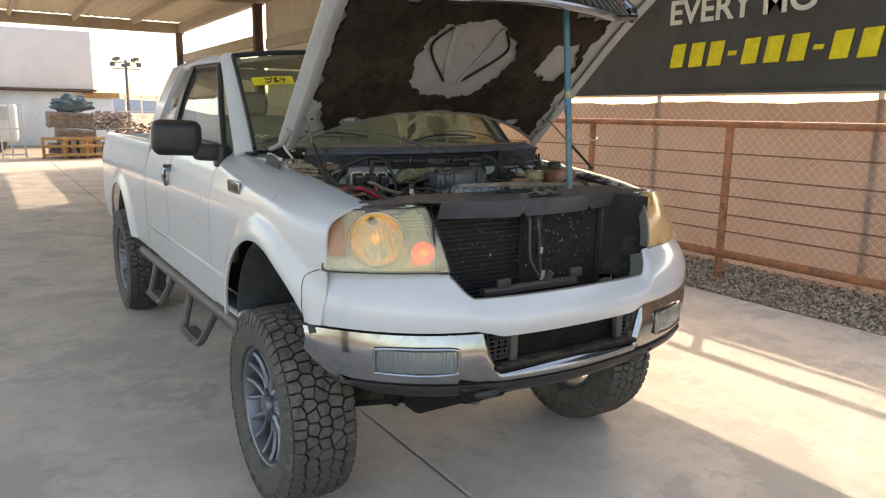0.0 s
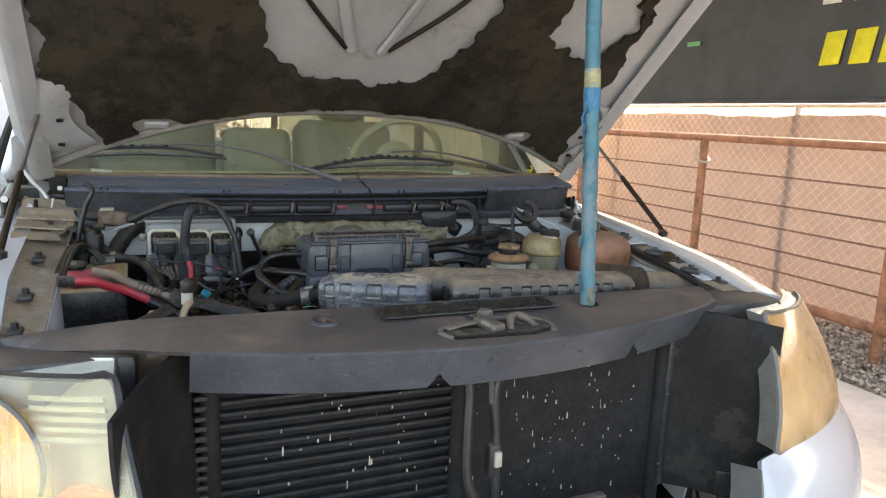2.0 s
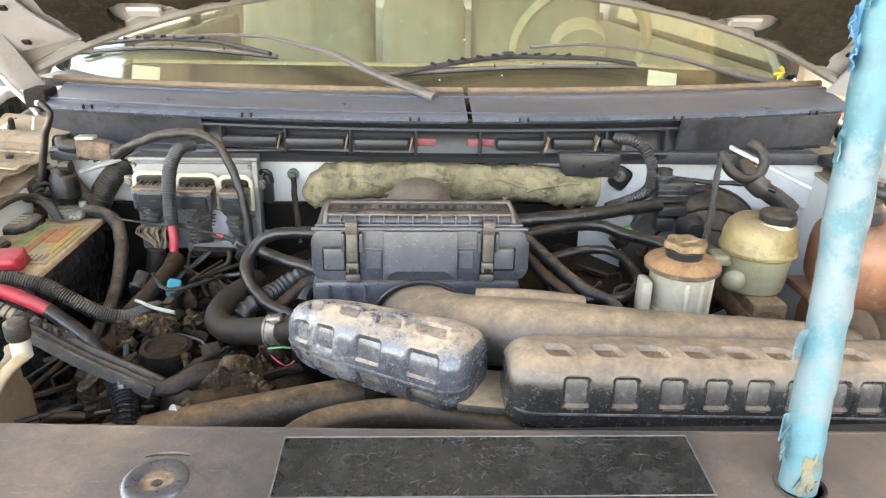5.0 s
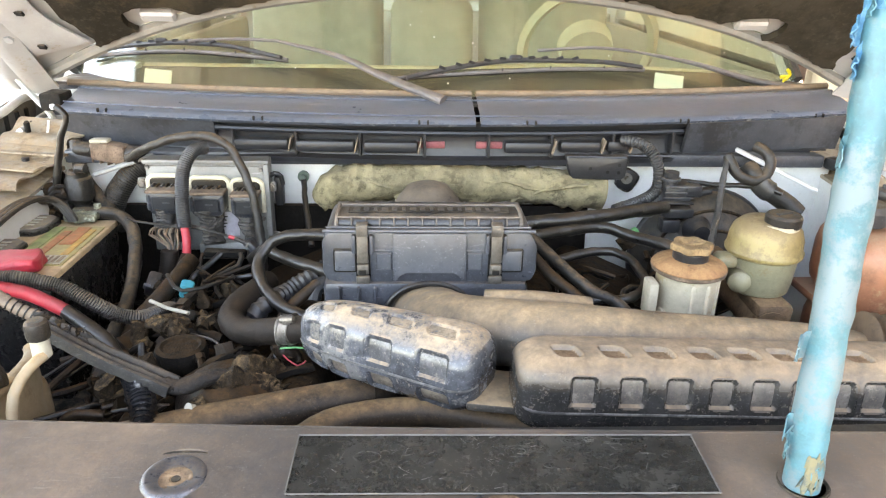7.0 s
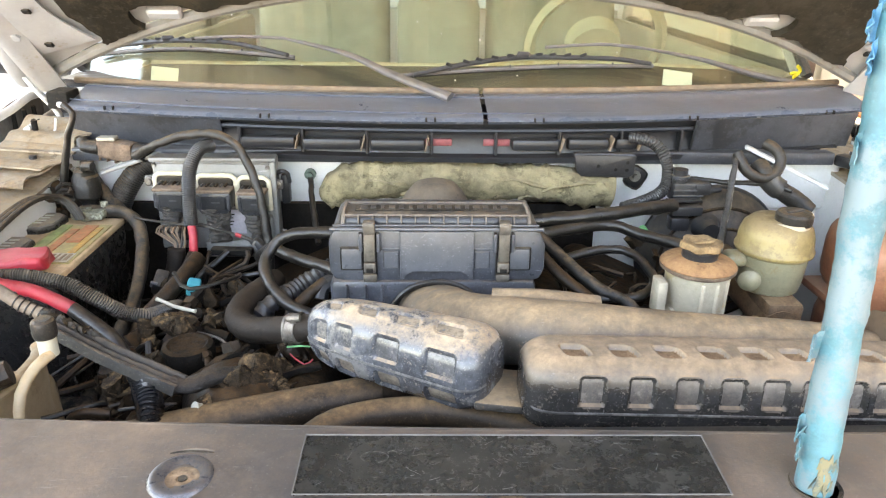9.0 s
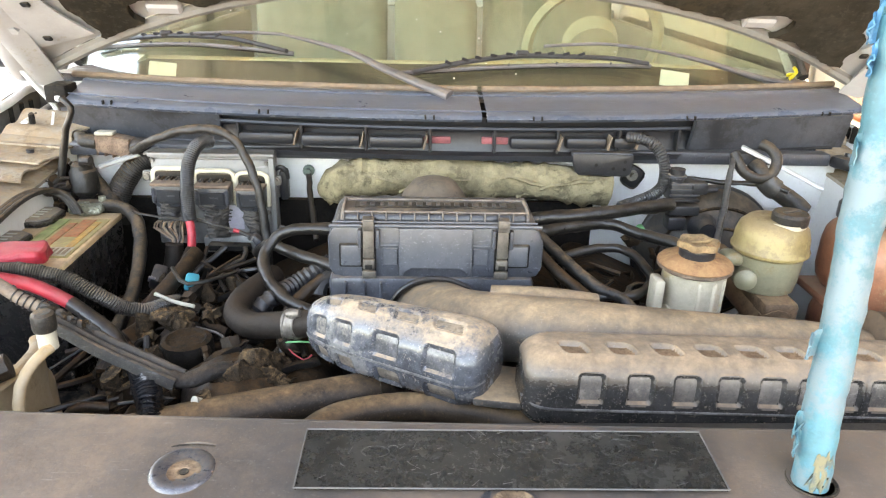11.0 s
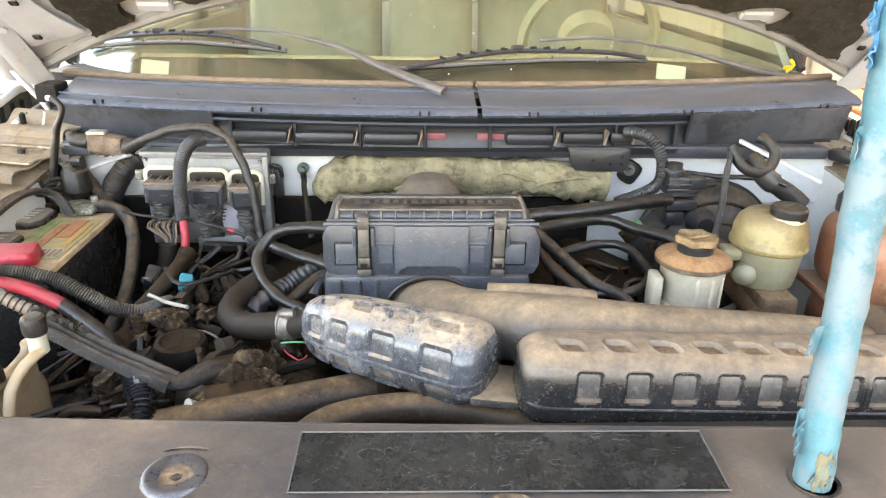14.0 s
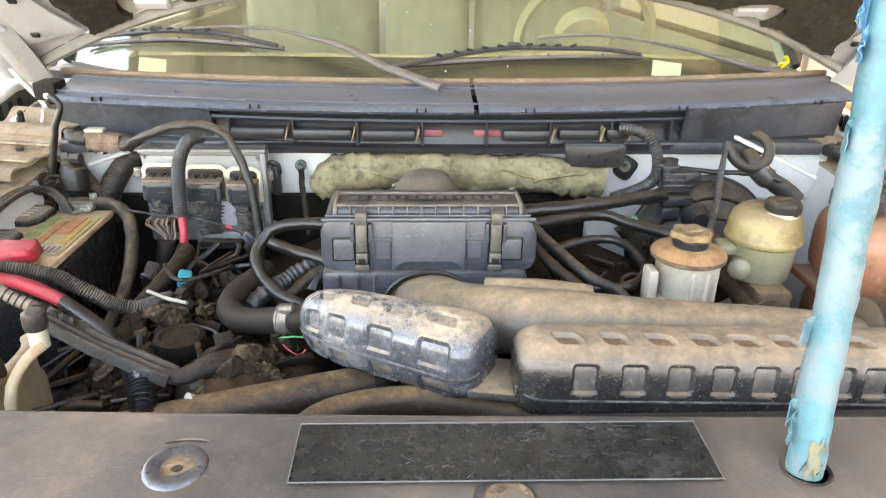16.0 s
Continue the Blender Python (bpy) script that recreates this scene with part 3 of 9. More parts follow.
part("joint", box((-4.96, 6.25, -0.07), (18.0, 36.4, 0.1)), M_JOINT, pavement, "dark joint filler", smooth=0)

# canopy: roof on steel columns, side wall of ribbed sheet metal
ROOF = 4.38
roof = thing("canopy_roof", (-1.5, 10, ROOF), "pale beige sheet-metal canopy roof on steel purlins", "roof", kind="structure")


def ribbed(u, v):
    x = lerp(-4.7, 4.1, u)
    return (x, lerp(-0.7, 23.8, v), ROOF + 0.24 + (0.03 if int(u * 72) % 2 else 0.0))


part("deck", sheet(ribbed, 72, 2, 0.01), M_CORR, roof, smooth=0)
for x in (-4.45, -2.72, -1.0, 0.72, 2.44):
    part("purlin", box((x, 11.5, ROOF + 0.13), (0.09, 24.2, 0.2), 0.008), M_BEAM, roof)
for y in (-0.6, 7.2, 15.4, 23.6):
    part("beam", box((-0.35, y, ROOF + 0.02), (8.8, 0.16, 0.34), 0.01), M_BEAM, roof)
part("beam", box((3.92, 11.5, ROOF + 0.03), (0.14, 24.2, 0.32), 0.01), M_BEAM, roof)

for y in (23.6, 15.4, 7.2):
    c = thing("column", (3.88, y, 0), "brown steel column holding up the canopy", "column", "canopy columns", "structure")
    part("shaft", box((3.88, y, ROOF / 2 - 0.06), (0.2, 0.2, ROOF - 0.12), 0.012), M_COLUMN, c)
    part("base_plate", box((3.88, y, 0.008), (0.36, 0.36, 0.016)), M_COLUMN, c)
for y in (-0.6, 23.6):
    c = thing("column", (-4.6, y, 0), "brown steel column holding up the canopy", "column", "canopy columns", "structure")
    part("shaft", box((-4.6, y, ROOF / 2 - 0.06), (0.2, 0.2, ROOF - 0.12), 0.012), M_COLUMN, c)
    part("base_plate", box((-4.6, y, 0.008), (0.36, 0.36, 0.016)), M_COLUMN, c)

wall = thing("wall_side", (4.0, 14, 0), "beige ribbed sheet-metal side wall with horizontal girts", "wall", kind="structure")


def wall_sheet(y0, y1, z1):
    n = int((y1 - y0) / 0.15)
    return sheet(lambda u, v: (4.06 + (0.03 if int(u * n + 0.5) % 2 else 0.0), lerp(y0, y1, u), lerp(0.0, z1, v)), n, 1, 0.008)


part("sheet", wall_sheet(15.5, 23.6, 3.36), M_CORR, wall, smooth=0)
part("sheet", wall_sheet(6.5, 15.3, ROOF + 0.1), M_CORR, wall, smooth=0)
part("girt", box((3.99, 19.5, 3.44), (0.1, 8.0, 0.26), 0.01), M_BEAM, wall)
for z in (3.3, 1.7):
    part("girt", box((3.99, 11.0, z), (0.08, 8.2, 0.24), 0.01), M_BEAM, wall)

# banner hung between the columns
banner = thing("banner", (3.85, 0.9, 1.94), "black vinyl banner with white and yellow lettering", "banner")
part("vinyl", sheet(lambda u, v: (3.86 + 0.012 * math.sin(9 * u + 4 * v), lerp(6.3, -4.2, u), lerp(1.945, 4.27, v)), 48, 10, 0.003), M_BANNER, banner)
part("hem", box((3.84, 1.05, 1.955), (0.012, 10.5, 0.035), 0.004), M_BANNER, banner)


def lettering(word, y, z, size, material, bold=0.012, width=1.0):
    cu = bpy.data.curves.new("word", "FONT")
    cu.body, cu.size, cu.extrude, cu.offset = word, size, 0.002, bold
    tmp = new("tmp", cu)
    dg = bpy.context.evaluated_depsgraph_get()
    me = bpy.data.meshes.new_from_object(tmp.evaluated_get(dg))
    bpy.data.objects.remove(tmp)
    m = Matrix(((0, 0, -1, 3.838), (-width, 0, 0, y), (0, 1, 0, z), (0, 0, 0, 1)))
    me.transform(m)
    me.materials.append(material)
    return me


part("word", None, None, banner, "white bold capitals", keep=lettering("EVERY MO", 2.83, 2.605, 0.31, M_TXW, 0.007, 1.04))
for k, y in enumerate((2.70, 2.48, 2.27, 1.91, 1.69, 1.47, 1.11, 0.89, 0.67, 0.45)):
    part("number_bar", prism([(y + 0.085, 2.19 + 0.0), (y - 0.065, 2.195), (y - 0.10, 2.415), (y + 0.05, 2.41)], "x", 3.836, 3.842, 0.002), M_TXY, banner, "plain yellow bar")
for y in (2.09, 1.29):
    part("number_bar", prism([(y + 0.045, 2.275), (y - 0.04, 2.275), (y - 0.05, 2.315), (y + 0.035, 2.315)], "x", 3.836, 3.842), M_TXY, banner, "short plain yellow bar")
part("tape_mark", box((3.836, 4.02, 2.43), (0.006, 0.15, 0.035)), M_GREEN, banner, "small green mark")

# pipe fence
fence = thing("pipe_fence", (4.553, 3, 0), "rusty orange pipe fence with thin horizontal cables", "fence")
for y in (8.5, 6.55, 4.53, 2.55, 0.6, -1.4, -3.4):
    part("post", rod((4.553, y, -0.05), (4.553, y, 1.63), 0.04, 14), M_PIPE, fence)
part("rail", rod((4.553, -4.4, 1.655), (4.553, 9.4, 1.655), 0.036, 14), M_PIPE, fence, "orange top rail")
part("rail", rod((4.553, -4.4, 0.305), (4.553, 9.4, 0.305), 0.042, 14), M_PIPE, fence, "orange bottom rail")
for z in (1.355, 1.11, 0.915, 0.722, 0.545):
    part("cable", rod((4.553, -4.4, z), (4.553, 9.4, z), 0.0085, 6), M_WIRE, fence)
strap = solo("rope_loop", tube([(4.50, 4.58, 1.52), (4.47, 4.53, 1.45), (4.50, 4.47, 1.42), (4.56, 4.46, 1.43), (4.61, 4.53, 1.46), (4.56, 4.6, 1.5), (4.50, 4.58, 1.52)], 0.011, 8), M_TIE, "white rope loop tied round a fence post", "rope")

# screened chain-link fence behind it
screen = thing("screen_fence", (5.3, 3, 0), "chain-link fence covered with brown privacy mesh", "fence")
part("mesh_fabric", sheet(lambda u, v: (5.32 + 0.035 * math.sin(17 * u) * math.sin(5 * v + 9 * u) - 0.02 * v, lerp(-6, 12, u), lerp(-0.02, 1.895 + 0.012 * math.sin(50 * u) + 0.008 * math.sin(171 * u), v)), 90, 12, 0.002), M_SCREEN, screen, "sagging brown privacy mesh")
for y in (9.6, 6.9, 4.2, 1.5, -1.2, -3.9):
    part("post", rod((5.36, y, -0.04), (5.36, y, 2.0), 0.03, 10), M_CHAIN, screen)
part("top_rail", rod((5.36, -6, 1.99), (5.36, 12, 1.99), 0.024, 8), M_CHAIN, screen, "pale top rail")
vs, fs = [], []
for k in range(-24, 180):
    for s in (1, -1):
        y0 = -6 + 0.1 * k
        a, b = (y0, y0 + s * 1.95)
        i = len(vs)
        for yy, zz in ((a, 0.05), (b, 2.0)):
            for dx, dz in ((0.0026, 0.0), (-0.0026, 0.0026), (-0.0026, -0.0026)):
                vs.append((5.265 + 0.006 * s + dx, yy, zz + dz))
        fs += [(i, i + 1, i + 4, i + 3), (i + 1, i + 2, i + 5, i + 4), (i + 2, i, i + 3, i + 5)]
me = bpy.data.meshes.new("chain_link")
me.from_pydata(vs, [], fs)
me.materials.append(M_CHAIN)
part("chain_link", None, None, screen, "woven diamond wire", keep=me)["kind"] = "stuff"

# gravel strip
rng = random.Random(5)
gv, gf, gm = [], [], []
for k in range(19000):
    x, y = rng.uniform(4.1, 5.3), rng.uniform(-3.5, 8.0)
    s = rng.uniform(0.009, 0.023)
    i = len(gv)
    z = -0.012 + rng.uniform(0, 0.035) + 0.03 * clamp((x - 4.1) / 0.4)
    a = rng.uniform(0, 6.28)
    for j in range(4):
        gv.append((x + s * math.cos(a + j * 1.57) * rng.uniform(0.7, 1.2), y + s * math.sin(a + j * 1.57) * rng.uniform(0.7, 1.2), z + rng.uniform(-0.3, 0.3) * s))
    gv.append((x, y, z + s * rng.uniform(0.6, 1.0)))
    gv.append((x, y, z - s))
    gf += [(i, i + 1, i + 4), (i + 1, i + 2, i + 4), (i + 2, i + 3, i + 4), (i + 3, i, i + 4), (i + 1, i, i + 5), (i + 2, i + 1, i + 5), (i + 3, i + 2, i + 5), (i, i + 3, i + 5)]
me = bpy.data.meshes.new("gravel")
me.from_pydata(gv, [], gf)
M_GRAVEL = bpy.data.materials.new("gravel")
M_GRAVEL.use_nodes = True
nt = M_GRAVEL.node_tree
geo, cr = nt.nodes.new("ShaderNodeNewGeometry"), nt.nodes.new("ShaderNodeValToRGB")
cr.color_ramp.elements[0].color, cr.color_ramp.elements[1].color = (0.20, 0.155, 0.12, 1), (0.66, 0.55, 0.44, 1)
nt.links.new(geo.outputs["Random Per Island"], cr.inputs[0]), nt.links.new(cr.outputs[0], nt.nodes["Principled BSDF"].inputs["Base Color"])
nt.nodes["Principled BSDF"].inputs["Roughness"].default_value = 0.9
me.materials.append(M_GRAVEL)
tagged(new("gravel", me), "loose tan and grey gravel along the fence", "gravel", kind="stuff")
solo("gravel_bed", box((4.75, 2, -0.045), (1.3, 20, 0.07)), M_GROUND, "brown dirt bed under the gravel", "ground", kind="structure", smooth=0)

# the yard behind
building = thing("warehouse", (-1, 37, 0), "pale warehouse with a tall blank upper wall", "building", kind="structure")
part("wall", box((-4.0, 40, 3.95), (13.3, 8, 2.65), 0.03), M_BWALL, building)
part("fascia", box((-4.0, 39.9, 2.57), (13.5, 8.1, 0.1), 0.01), M_COLUMN, building, "dark eave line")
part("lower_wall", box((-3.6, 40.4, 1.24), (14.2, 8, 2.52), 0.02), M_VAN, building)
part("trim_band", box((3.0, 36.35, 2.36), (1.6, 0.12, 0.26), 0.01), M_YWOOD, building, "yellow band")
van = thing("box_van", (-2.6, 30, 0), "white box van parked in the yard", "van")
part("body", box((-3.4, 31.5, 1.32), (3.2, 5.2, 2.0), 0.12, 3), M_VAN, van)
part("cab", box((-1.35, 31.2, 1.15), (1.1, 2.2, 1.5), 0.18, 3), M_VAN, van)
part("windscreen", box((-0.82, 31.2, 1.5), (0.12, 1.7, 0.6), 0.03), M_TINT, van)
part("side_window", box((-1.4, 30.09, 1.5), (0.7, 0.04, 0.5), 0.02), M_TINT, van)
for y in (30.3, 32.4):
    part("wheel", lathe([(0.0, -0.1), (0.36, -0.1), (0.38, -0.04), (0.38, 0.04), (0.36, 0.1), (0, 0.1)], (-1.6, y, 0.37), 20, pose(0, 0, 0, 90)), M_TIRE, van)
rack = thing("door_frame_rack", (-0.9, 27.2, 0), "grey metal door frames leaning on a stand", "metal rack")
for x in (-1.45, -1.15, -0.75):
    part("upright", box((x, 27.2, 0.95), (0.06, 0.06, 1.9), 0.01), M_VAN, rack)
for z in (0.1, 1.0, 1.86):
    part("crossbar", box((-1.1, 27.2, z), (0.8, 0.05, 0.06), 0.01), M_VAN, rack)
M_GREYW = mat("greyed_crate_wood", (0.26, 0.215, 0.19), 0.9, vary=0.35, scale=4)
rj = random.Random(17)
for x0, y0, z0, w_, h_, tilt in ((0.75, 27.6, 1.02, 1.5, 0.56, 3), (0.85, 27.3, 0.52, 1.25, 0.46, 5), (0.55, 27.5, 0.02, 1.1, 0.48, 0), (1.75, 27.5, 0.02, 0.7, 0.48, 0)):
    st = thing("crate", (x0, y0, z0), "weathered grey wooden crate in a loose pile", "crate", "wooden crates")
    part("body", box((x0, y0, z0 + h_ / 2), (w_, 0.9, h_), 0.02, 1, (0, tilt, 0)), M_GREYW, st)
    for j in range(4):
        part("slat", box((x0 + rj.uniform(-0.03, 0.03), y0 - 0.47, z0 + h_ * (0.14 + 0.24 * j)), (w_ * 1.03, 0.035, h_ * 0.15), 0.006, 1, (0, tilt + rj.uniform(-1, 1), 0)), M_GREYW if j % 2 else M_WOOD, st)
    for sx in (-0.46, 0.0, 0.46):
        part("batten", box((x0 + sx * w_, y0 - 0.5, z0 + h_ / 2), (0.07, 0.03, h_), 0.006, 1, (0, tilt, 0)), M_GREYW, st)
rack2 = thing("firewood_cart", (2.1, 27.6, 0), "low cart loaded with a heap of cut branches", "cart")
part("bed", box((2.15, 27.6, 0.98), (1.5, 0.9, 0.05), 0.01), M_ALU, rack2)
for sx in (-0.62, -0.2, 0.2, 0.62):
    part("leg", box((2.15 + sx, 27.2, 0.48), (0.06, 0.06, 0.96), 0.008), M_GREYW, rack2)
hv0, hf0 = [], []
for k in range(420):
    p = Vector((rj.uniform(1.55, 2.8), rj.uniform(27.15, 27.9), 1.0 + rj.uniform(0.02, 0.62)))
    d_ = Vector((rj.gauss(0, 1), rj.gauss(0, 1), rj.gauss(0, 0.6))).normalized() * rj.uniform(0.05, 0.14)
    n_ = d_.orthogonal().normalized() * 0.022
    i = len(hv0)
    hv0 += [p - d_ - n_, p - d_ + n_, p + d_ + n_, p + d_ - n_]
    hf0.append((i, i + 1, i + 2, i + 3))
me = bpy.data.meshes.new("branch")
me.from_pydata(hv0, [], hf0)
me.materials.append(mat("cut_branches", (0.24, 0.18, 0.16), 0.9, vary=0.4, scale=3))
part("cut_wood", None, None, rack2, "heap of cut branches", keep=me)["kind"] = "stuff"
for k in range(5):
    x = 0.45 + 0.27 * k
    solo("fire_brick_stack", box((x, 26.7, 0.3 + 0.02 * (k % 3)), (0.2, 0.3, 0.6 + 0.04 * (k % 3)), 0.03), (M_PIPE, M_GREYW, M_WOOD)[k % 3], "stack of dull red and grey bricks", "bricks", "brick stacks")
def tarp_pt(u, v):
    a, b = 6.283 * u, 3.1416 * v
    d_ = Vector((math.cos(a) * math.sin(b), math.sin(a) * math.sin(b), -math.cos(b)))
    k = 1 + 0.5 * noise.noise(d_ * 2.3) + 0.25 * noise.noise(d_ * 6)
    return Vector((0.85, 27.6, 1.84)) + Vector((0.62 * d_.x, 0.4 * d_.y, max(-0.24, 0.34 * d_.z))) * k


tarp = solo("tarp", sheet(tarp_pt, 36, 18), M_TARP, "crumpled blue-grey tarp on top of crates", "tarp")
pallet = thing("pallet_rail", (0.8, 26.2, 0), "yellowish timber pallet frame on the ground", "pallet")
for z in (0.12, 0.42, 0.68):
    part("board", box((0.75, 26.2, z), (2.1, 0.05, 0.1), 0.01), M_YWOOD, pallet)
for x in (-0.25, 0.4, 1.1, 1.75):
    part("post", box((x, 26.26, 0.36), (0.1, 0.07, 0.76), 0.01), M_YWOOD, pallet)
pole = thing("floodlight_mast", (9.35, 68.9, 0), "tall dark mast with a ring of floodlights", "light mast")
part("mast", rod((9.35, 68.9, 0), (9.35, 68.9, 6.1), 0.13, 10), M_POLE, pole)
for k in range(8):
    a = k * 0.785
    part("floodlight", box((9.35 + 1.1 * math.cos(a), 68.9 + 1.1 * math.sin(a), 5.65 + 0.5 * (k % 2)), (0.42, 0.3, 0.3), 0.04), M_POLE, pole)
part("crossarm", box((9.35, 68.9, 5.85), (2.6, 0.1, 0.1)), M_POLE, pole)
part("crossarm", box((9.35, 68.9, 5.3), (2.2, 0.1, 0.1)), M_POLE, pole)
hedge = thing("scrub_bushes", (4, 38, 0), "reddish dry scrub bushes by the yard fence", "bushes", kind="stuff")
hv, hf = [], []
for k in range(1500):
    c = Vector((rng.gauss(4.6, 1.3), 38 + rng.gauss(0, 0.6), abs(rng.gauss(0.35, 0.3))))
    i = len(hv)
    for j in range(3):
        hv.append(c + Vector((rng.uniform(-1, 1), rng.uniform(-1, 1), rng.uniform(-1, 1))) * 0.12)
    hf.append((i, i + 1, i + 2))
me = bpy.data.meshes.new("leaves")
me.from_pydata(hv, [], hf)
me.materials.append(mat("dry_leaves", (0.16, 0.07, 0.05), 0.9, vary=0.4, scale=3))
part("leaves", None, None, hedge, keep=me)
yard = thing("yard_fence", (5, 45, 0), "distant wire yard fence with thin posts", "fence")
for k in range(7):
    part("post", rod((3.6 + 0.9 * k, 45, 0), (3.6 + 0.9 * k, 45, 2.6), 0.05, 6), M_CHAIN, yard)
for z in (0.6, 1.6, 2.5):
    part("rail", rod((3.6, 45, z), (9.0, 45, z), 0.025, 6), M_CHAIN, yard)
solo("distant_hills", sheet(lambda u, v: (lerp(-220, 320, u), 390, -1 + v * (6 + 5 * abs(math.sin(7 * u)) + 2 * math.sin(31 * u))), 60, 1), mat("hazy_hills", (0.45, 0.5, 0.58), 1.0), "pale hazy hills on the horizon", "hills", kind="structure")

# ---- the pickup truck ----
truck = thing("pickup_truck", (0, 2.6, 0), "white lifted pickup truck with its hood propped open", "pickup truck")
FY, RY, HUB = 0.811, 4.492, 0.437


def half_width(y, z):
    w = 0.985 - 0.9 * max(0.0, z - 1.2) ** 2 - 0.2 * max(0.0, 1.0 - z) ** 2
    w -= 0.095 * (max(0.0, 0.62 - y) / 0.324) ** 2
    return w


def flare(y, z):
    out = 0.0
    for yc, zc in ((0.80, 0.68), (RY, 0.60)):
        d = math.hypot(y - yc, z - zc)
        out += 0.035 * clamp(1 - abs(d - 0.52) / 0.085) ** 0.7 if d > 0.4 else 0
    return out


def arch(y, yc, zc, r, low):
    h = r * r - (y - yc) ** 2
    return max(low, zc + math.sqrt(h)) if h > 0 else low


def side_panel(y0, y1, ny, low, top, shoulder=None, nz=12):
    """One side panel of the body; shoulder: the height line of a rounded top that turns inwards."""
    bm = bmesh.new()
    cols = []
    for i in range(ny + 1):
        y = lerp(y0, y1, i / ny)
        zb = low(y)
        zt = top(y)
        zs = zt - 0.10 if shoulder else zt
        col = []
        for j in range(nz + 1):
            z = lerp(zb, zs, j / nz)
            col.append(bm.verts.new((-(half_width(y, z) + flare(y, z)), y, z)))
        if shoulder:
            w = half_width(y, zs)
            for j in range(1, 8):
                a = radians(90 * j / 7)
                col.append(bm.verts.new((-(shoulder(y) + (w - shoulder(y)) * math.cos(a)), y, zs + (zt - zs) * math.sin(a))))
        cols.append(col)
    for a, b in zip(cols, cols[1:]):
        for j in range(len(a) - 1):
            bm.faces.new((a[j], b[j], b[j + 1], a[j + 1]))
    bm.normal_update()
    bmesh.ops.recalc_face_normals(bm, faces=bm.faces)
    bmesh.ops.solidify(bm, geom=bm.faces[:], thickness=0.012)
    return bm


def front_low(y):
    return arch(y, 0.80, 0.68, 0.5, 0.93 if y < 0.42 else 0.735)


def rear_low(y):
    return arch(y, RY, 0.60, 0.5, 0.715)


def fender_top(y):
    return 1.365 + 0.135 * (y - 0.3) + 0.012 * math.sin(3 * y)


for s in (1, -1):
    f = (lambda b: b) if s == 1 else mirrored
    part("fender", f(side_panel(0.31, 1.615, 84, front_low, fender_top, lambda y: 0.735 - 0.03 * clamp((0.6 - y) / 0.4))), M_WHITE, truck, "white front fender with flared wheel arch")
    part("door", f(side_panel(1.623, 2.62, 16, lambda y: 0.72, lambda y: 1.505)), M_WHITE, truck)
    part("rear_door", f(side_panel(2.63, 3.345, 12, lambda y: 0.72, lambda y: 1.51)), M_WHITE, truck)
    part("bed_side", f(side_panel(3.365, 5.52, 70, rear_low, lambda y: 1.505, lambda y: 0.90)), M_WHITE, truck, "white cargo bed side")
    part("rocker", f(box((-0.9, 2.2, 0.715), (0.1, 2.0, 0.07), 0.02)), M_WHITE, truck)
    part("body_molding", f(box((-0.978, 2.35, 0.905), (0.02, 2.0, 0.03), 0.008)), M_WHITE, truck)
    # wheel liners
    for yc, zc in ((0.80, 0.68), (RY, 0.60)):
        part("wheel_liner", f(sheet(lambda u, v: (lerp(-0.95, -0.60, v), yc + 0.5 * math.cos(math.pi * lerp(-0.05, 0.86, u)), zc + 0.5 * math.sin(math.pi * lerp(-0.05, 0.86, u))), 24, 4, 0.008)), M_LINER, truck)
        part("inner_wheel_wall", f(box((-0.6, yc, 0.85), (0.02, 1.0, 0.62))), M_UNDER, truck)
    # handle, badge, step
    hd = part("door_handle", f(join(tube([(-0.978, 2.60, 1.372), (-1.0, 2.602, 1.345), (-1.004, 2.604, 1.30), (-0.98, 2.606, 1.262)], 0.02, 10, flat=0.5), box((-0.972, 2.602, 1.317), (0.012, 0.075, 0.135), 0.03, 3))), M_CHROME, truck, "upright oval chrome door handle")
    bd = part("badge", f(box((-0.966, 1.21, 1.372), (0.012, 0.17, 0.058), 0.004)), M_CHROME, truck, "chrome badge plate")
    part("badge_field", f(box((-0.973, 1.21, 1.372), (0.004, 0.15, 0.03), 0.001)), M_BLK, bd)
    sb = part("side_step", f(rod((-0.95, 1.2, 0.68), (-0.95, 3.75, 0.64), 0.038, 16)), M_SIDEBAR, truck, "black tubular side step")
    for y in (1.95, 2.95):
        part("step_loop", f(tube([(-0.96, y - 0.30, 0.66), (-1.02, y - 0.2, 0.48), (-1.04, y - 0.12, 0.46), (-1.04, y + 0.12, 0.46), (-1.02, y + 0.18, 0.48), (-0.96, y + 0.26, 0.65)], 0.022, 8)), M_SIDEBAR, sb)
        part("step_pad", f(box((-1.02, y, 0.463), (0.1, 0.26, 0.02), 0.006)), M_SIDEBAR, sb)
    # mirror, on the one side
    if s == 1:
        mi = part("mirror", f(join(box((-1.122, 1.62, 1.585), (0.235, 0.13, 0.175), 0.045, 4, (0, 2, -8)), box((-0.955, 1.60, 1.51), (0.19, 0.085, 0.085), 0.025, 3, (0, 4, 6)), box((-0.915, 1.605, 1.49), (0.05, 0.10, 0.12), 0.02, 3, (0, 6, 0)))), M_BLK, truck, "black wide side mirror")
        part("mirror_glass", f(box((-1.122, 1.692, 1.585), (0.2, 0.006, 0.14), 0.002)), M_CHROME, mi)
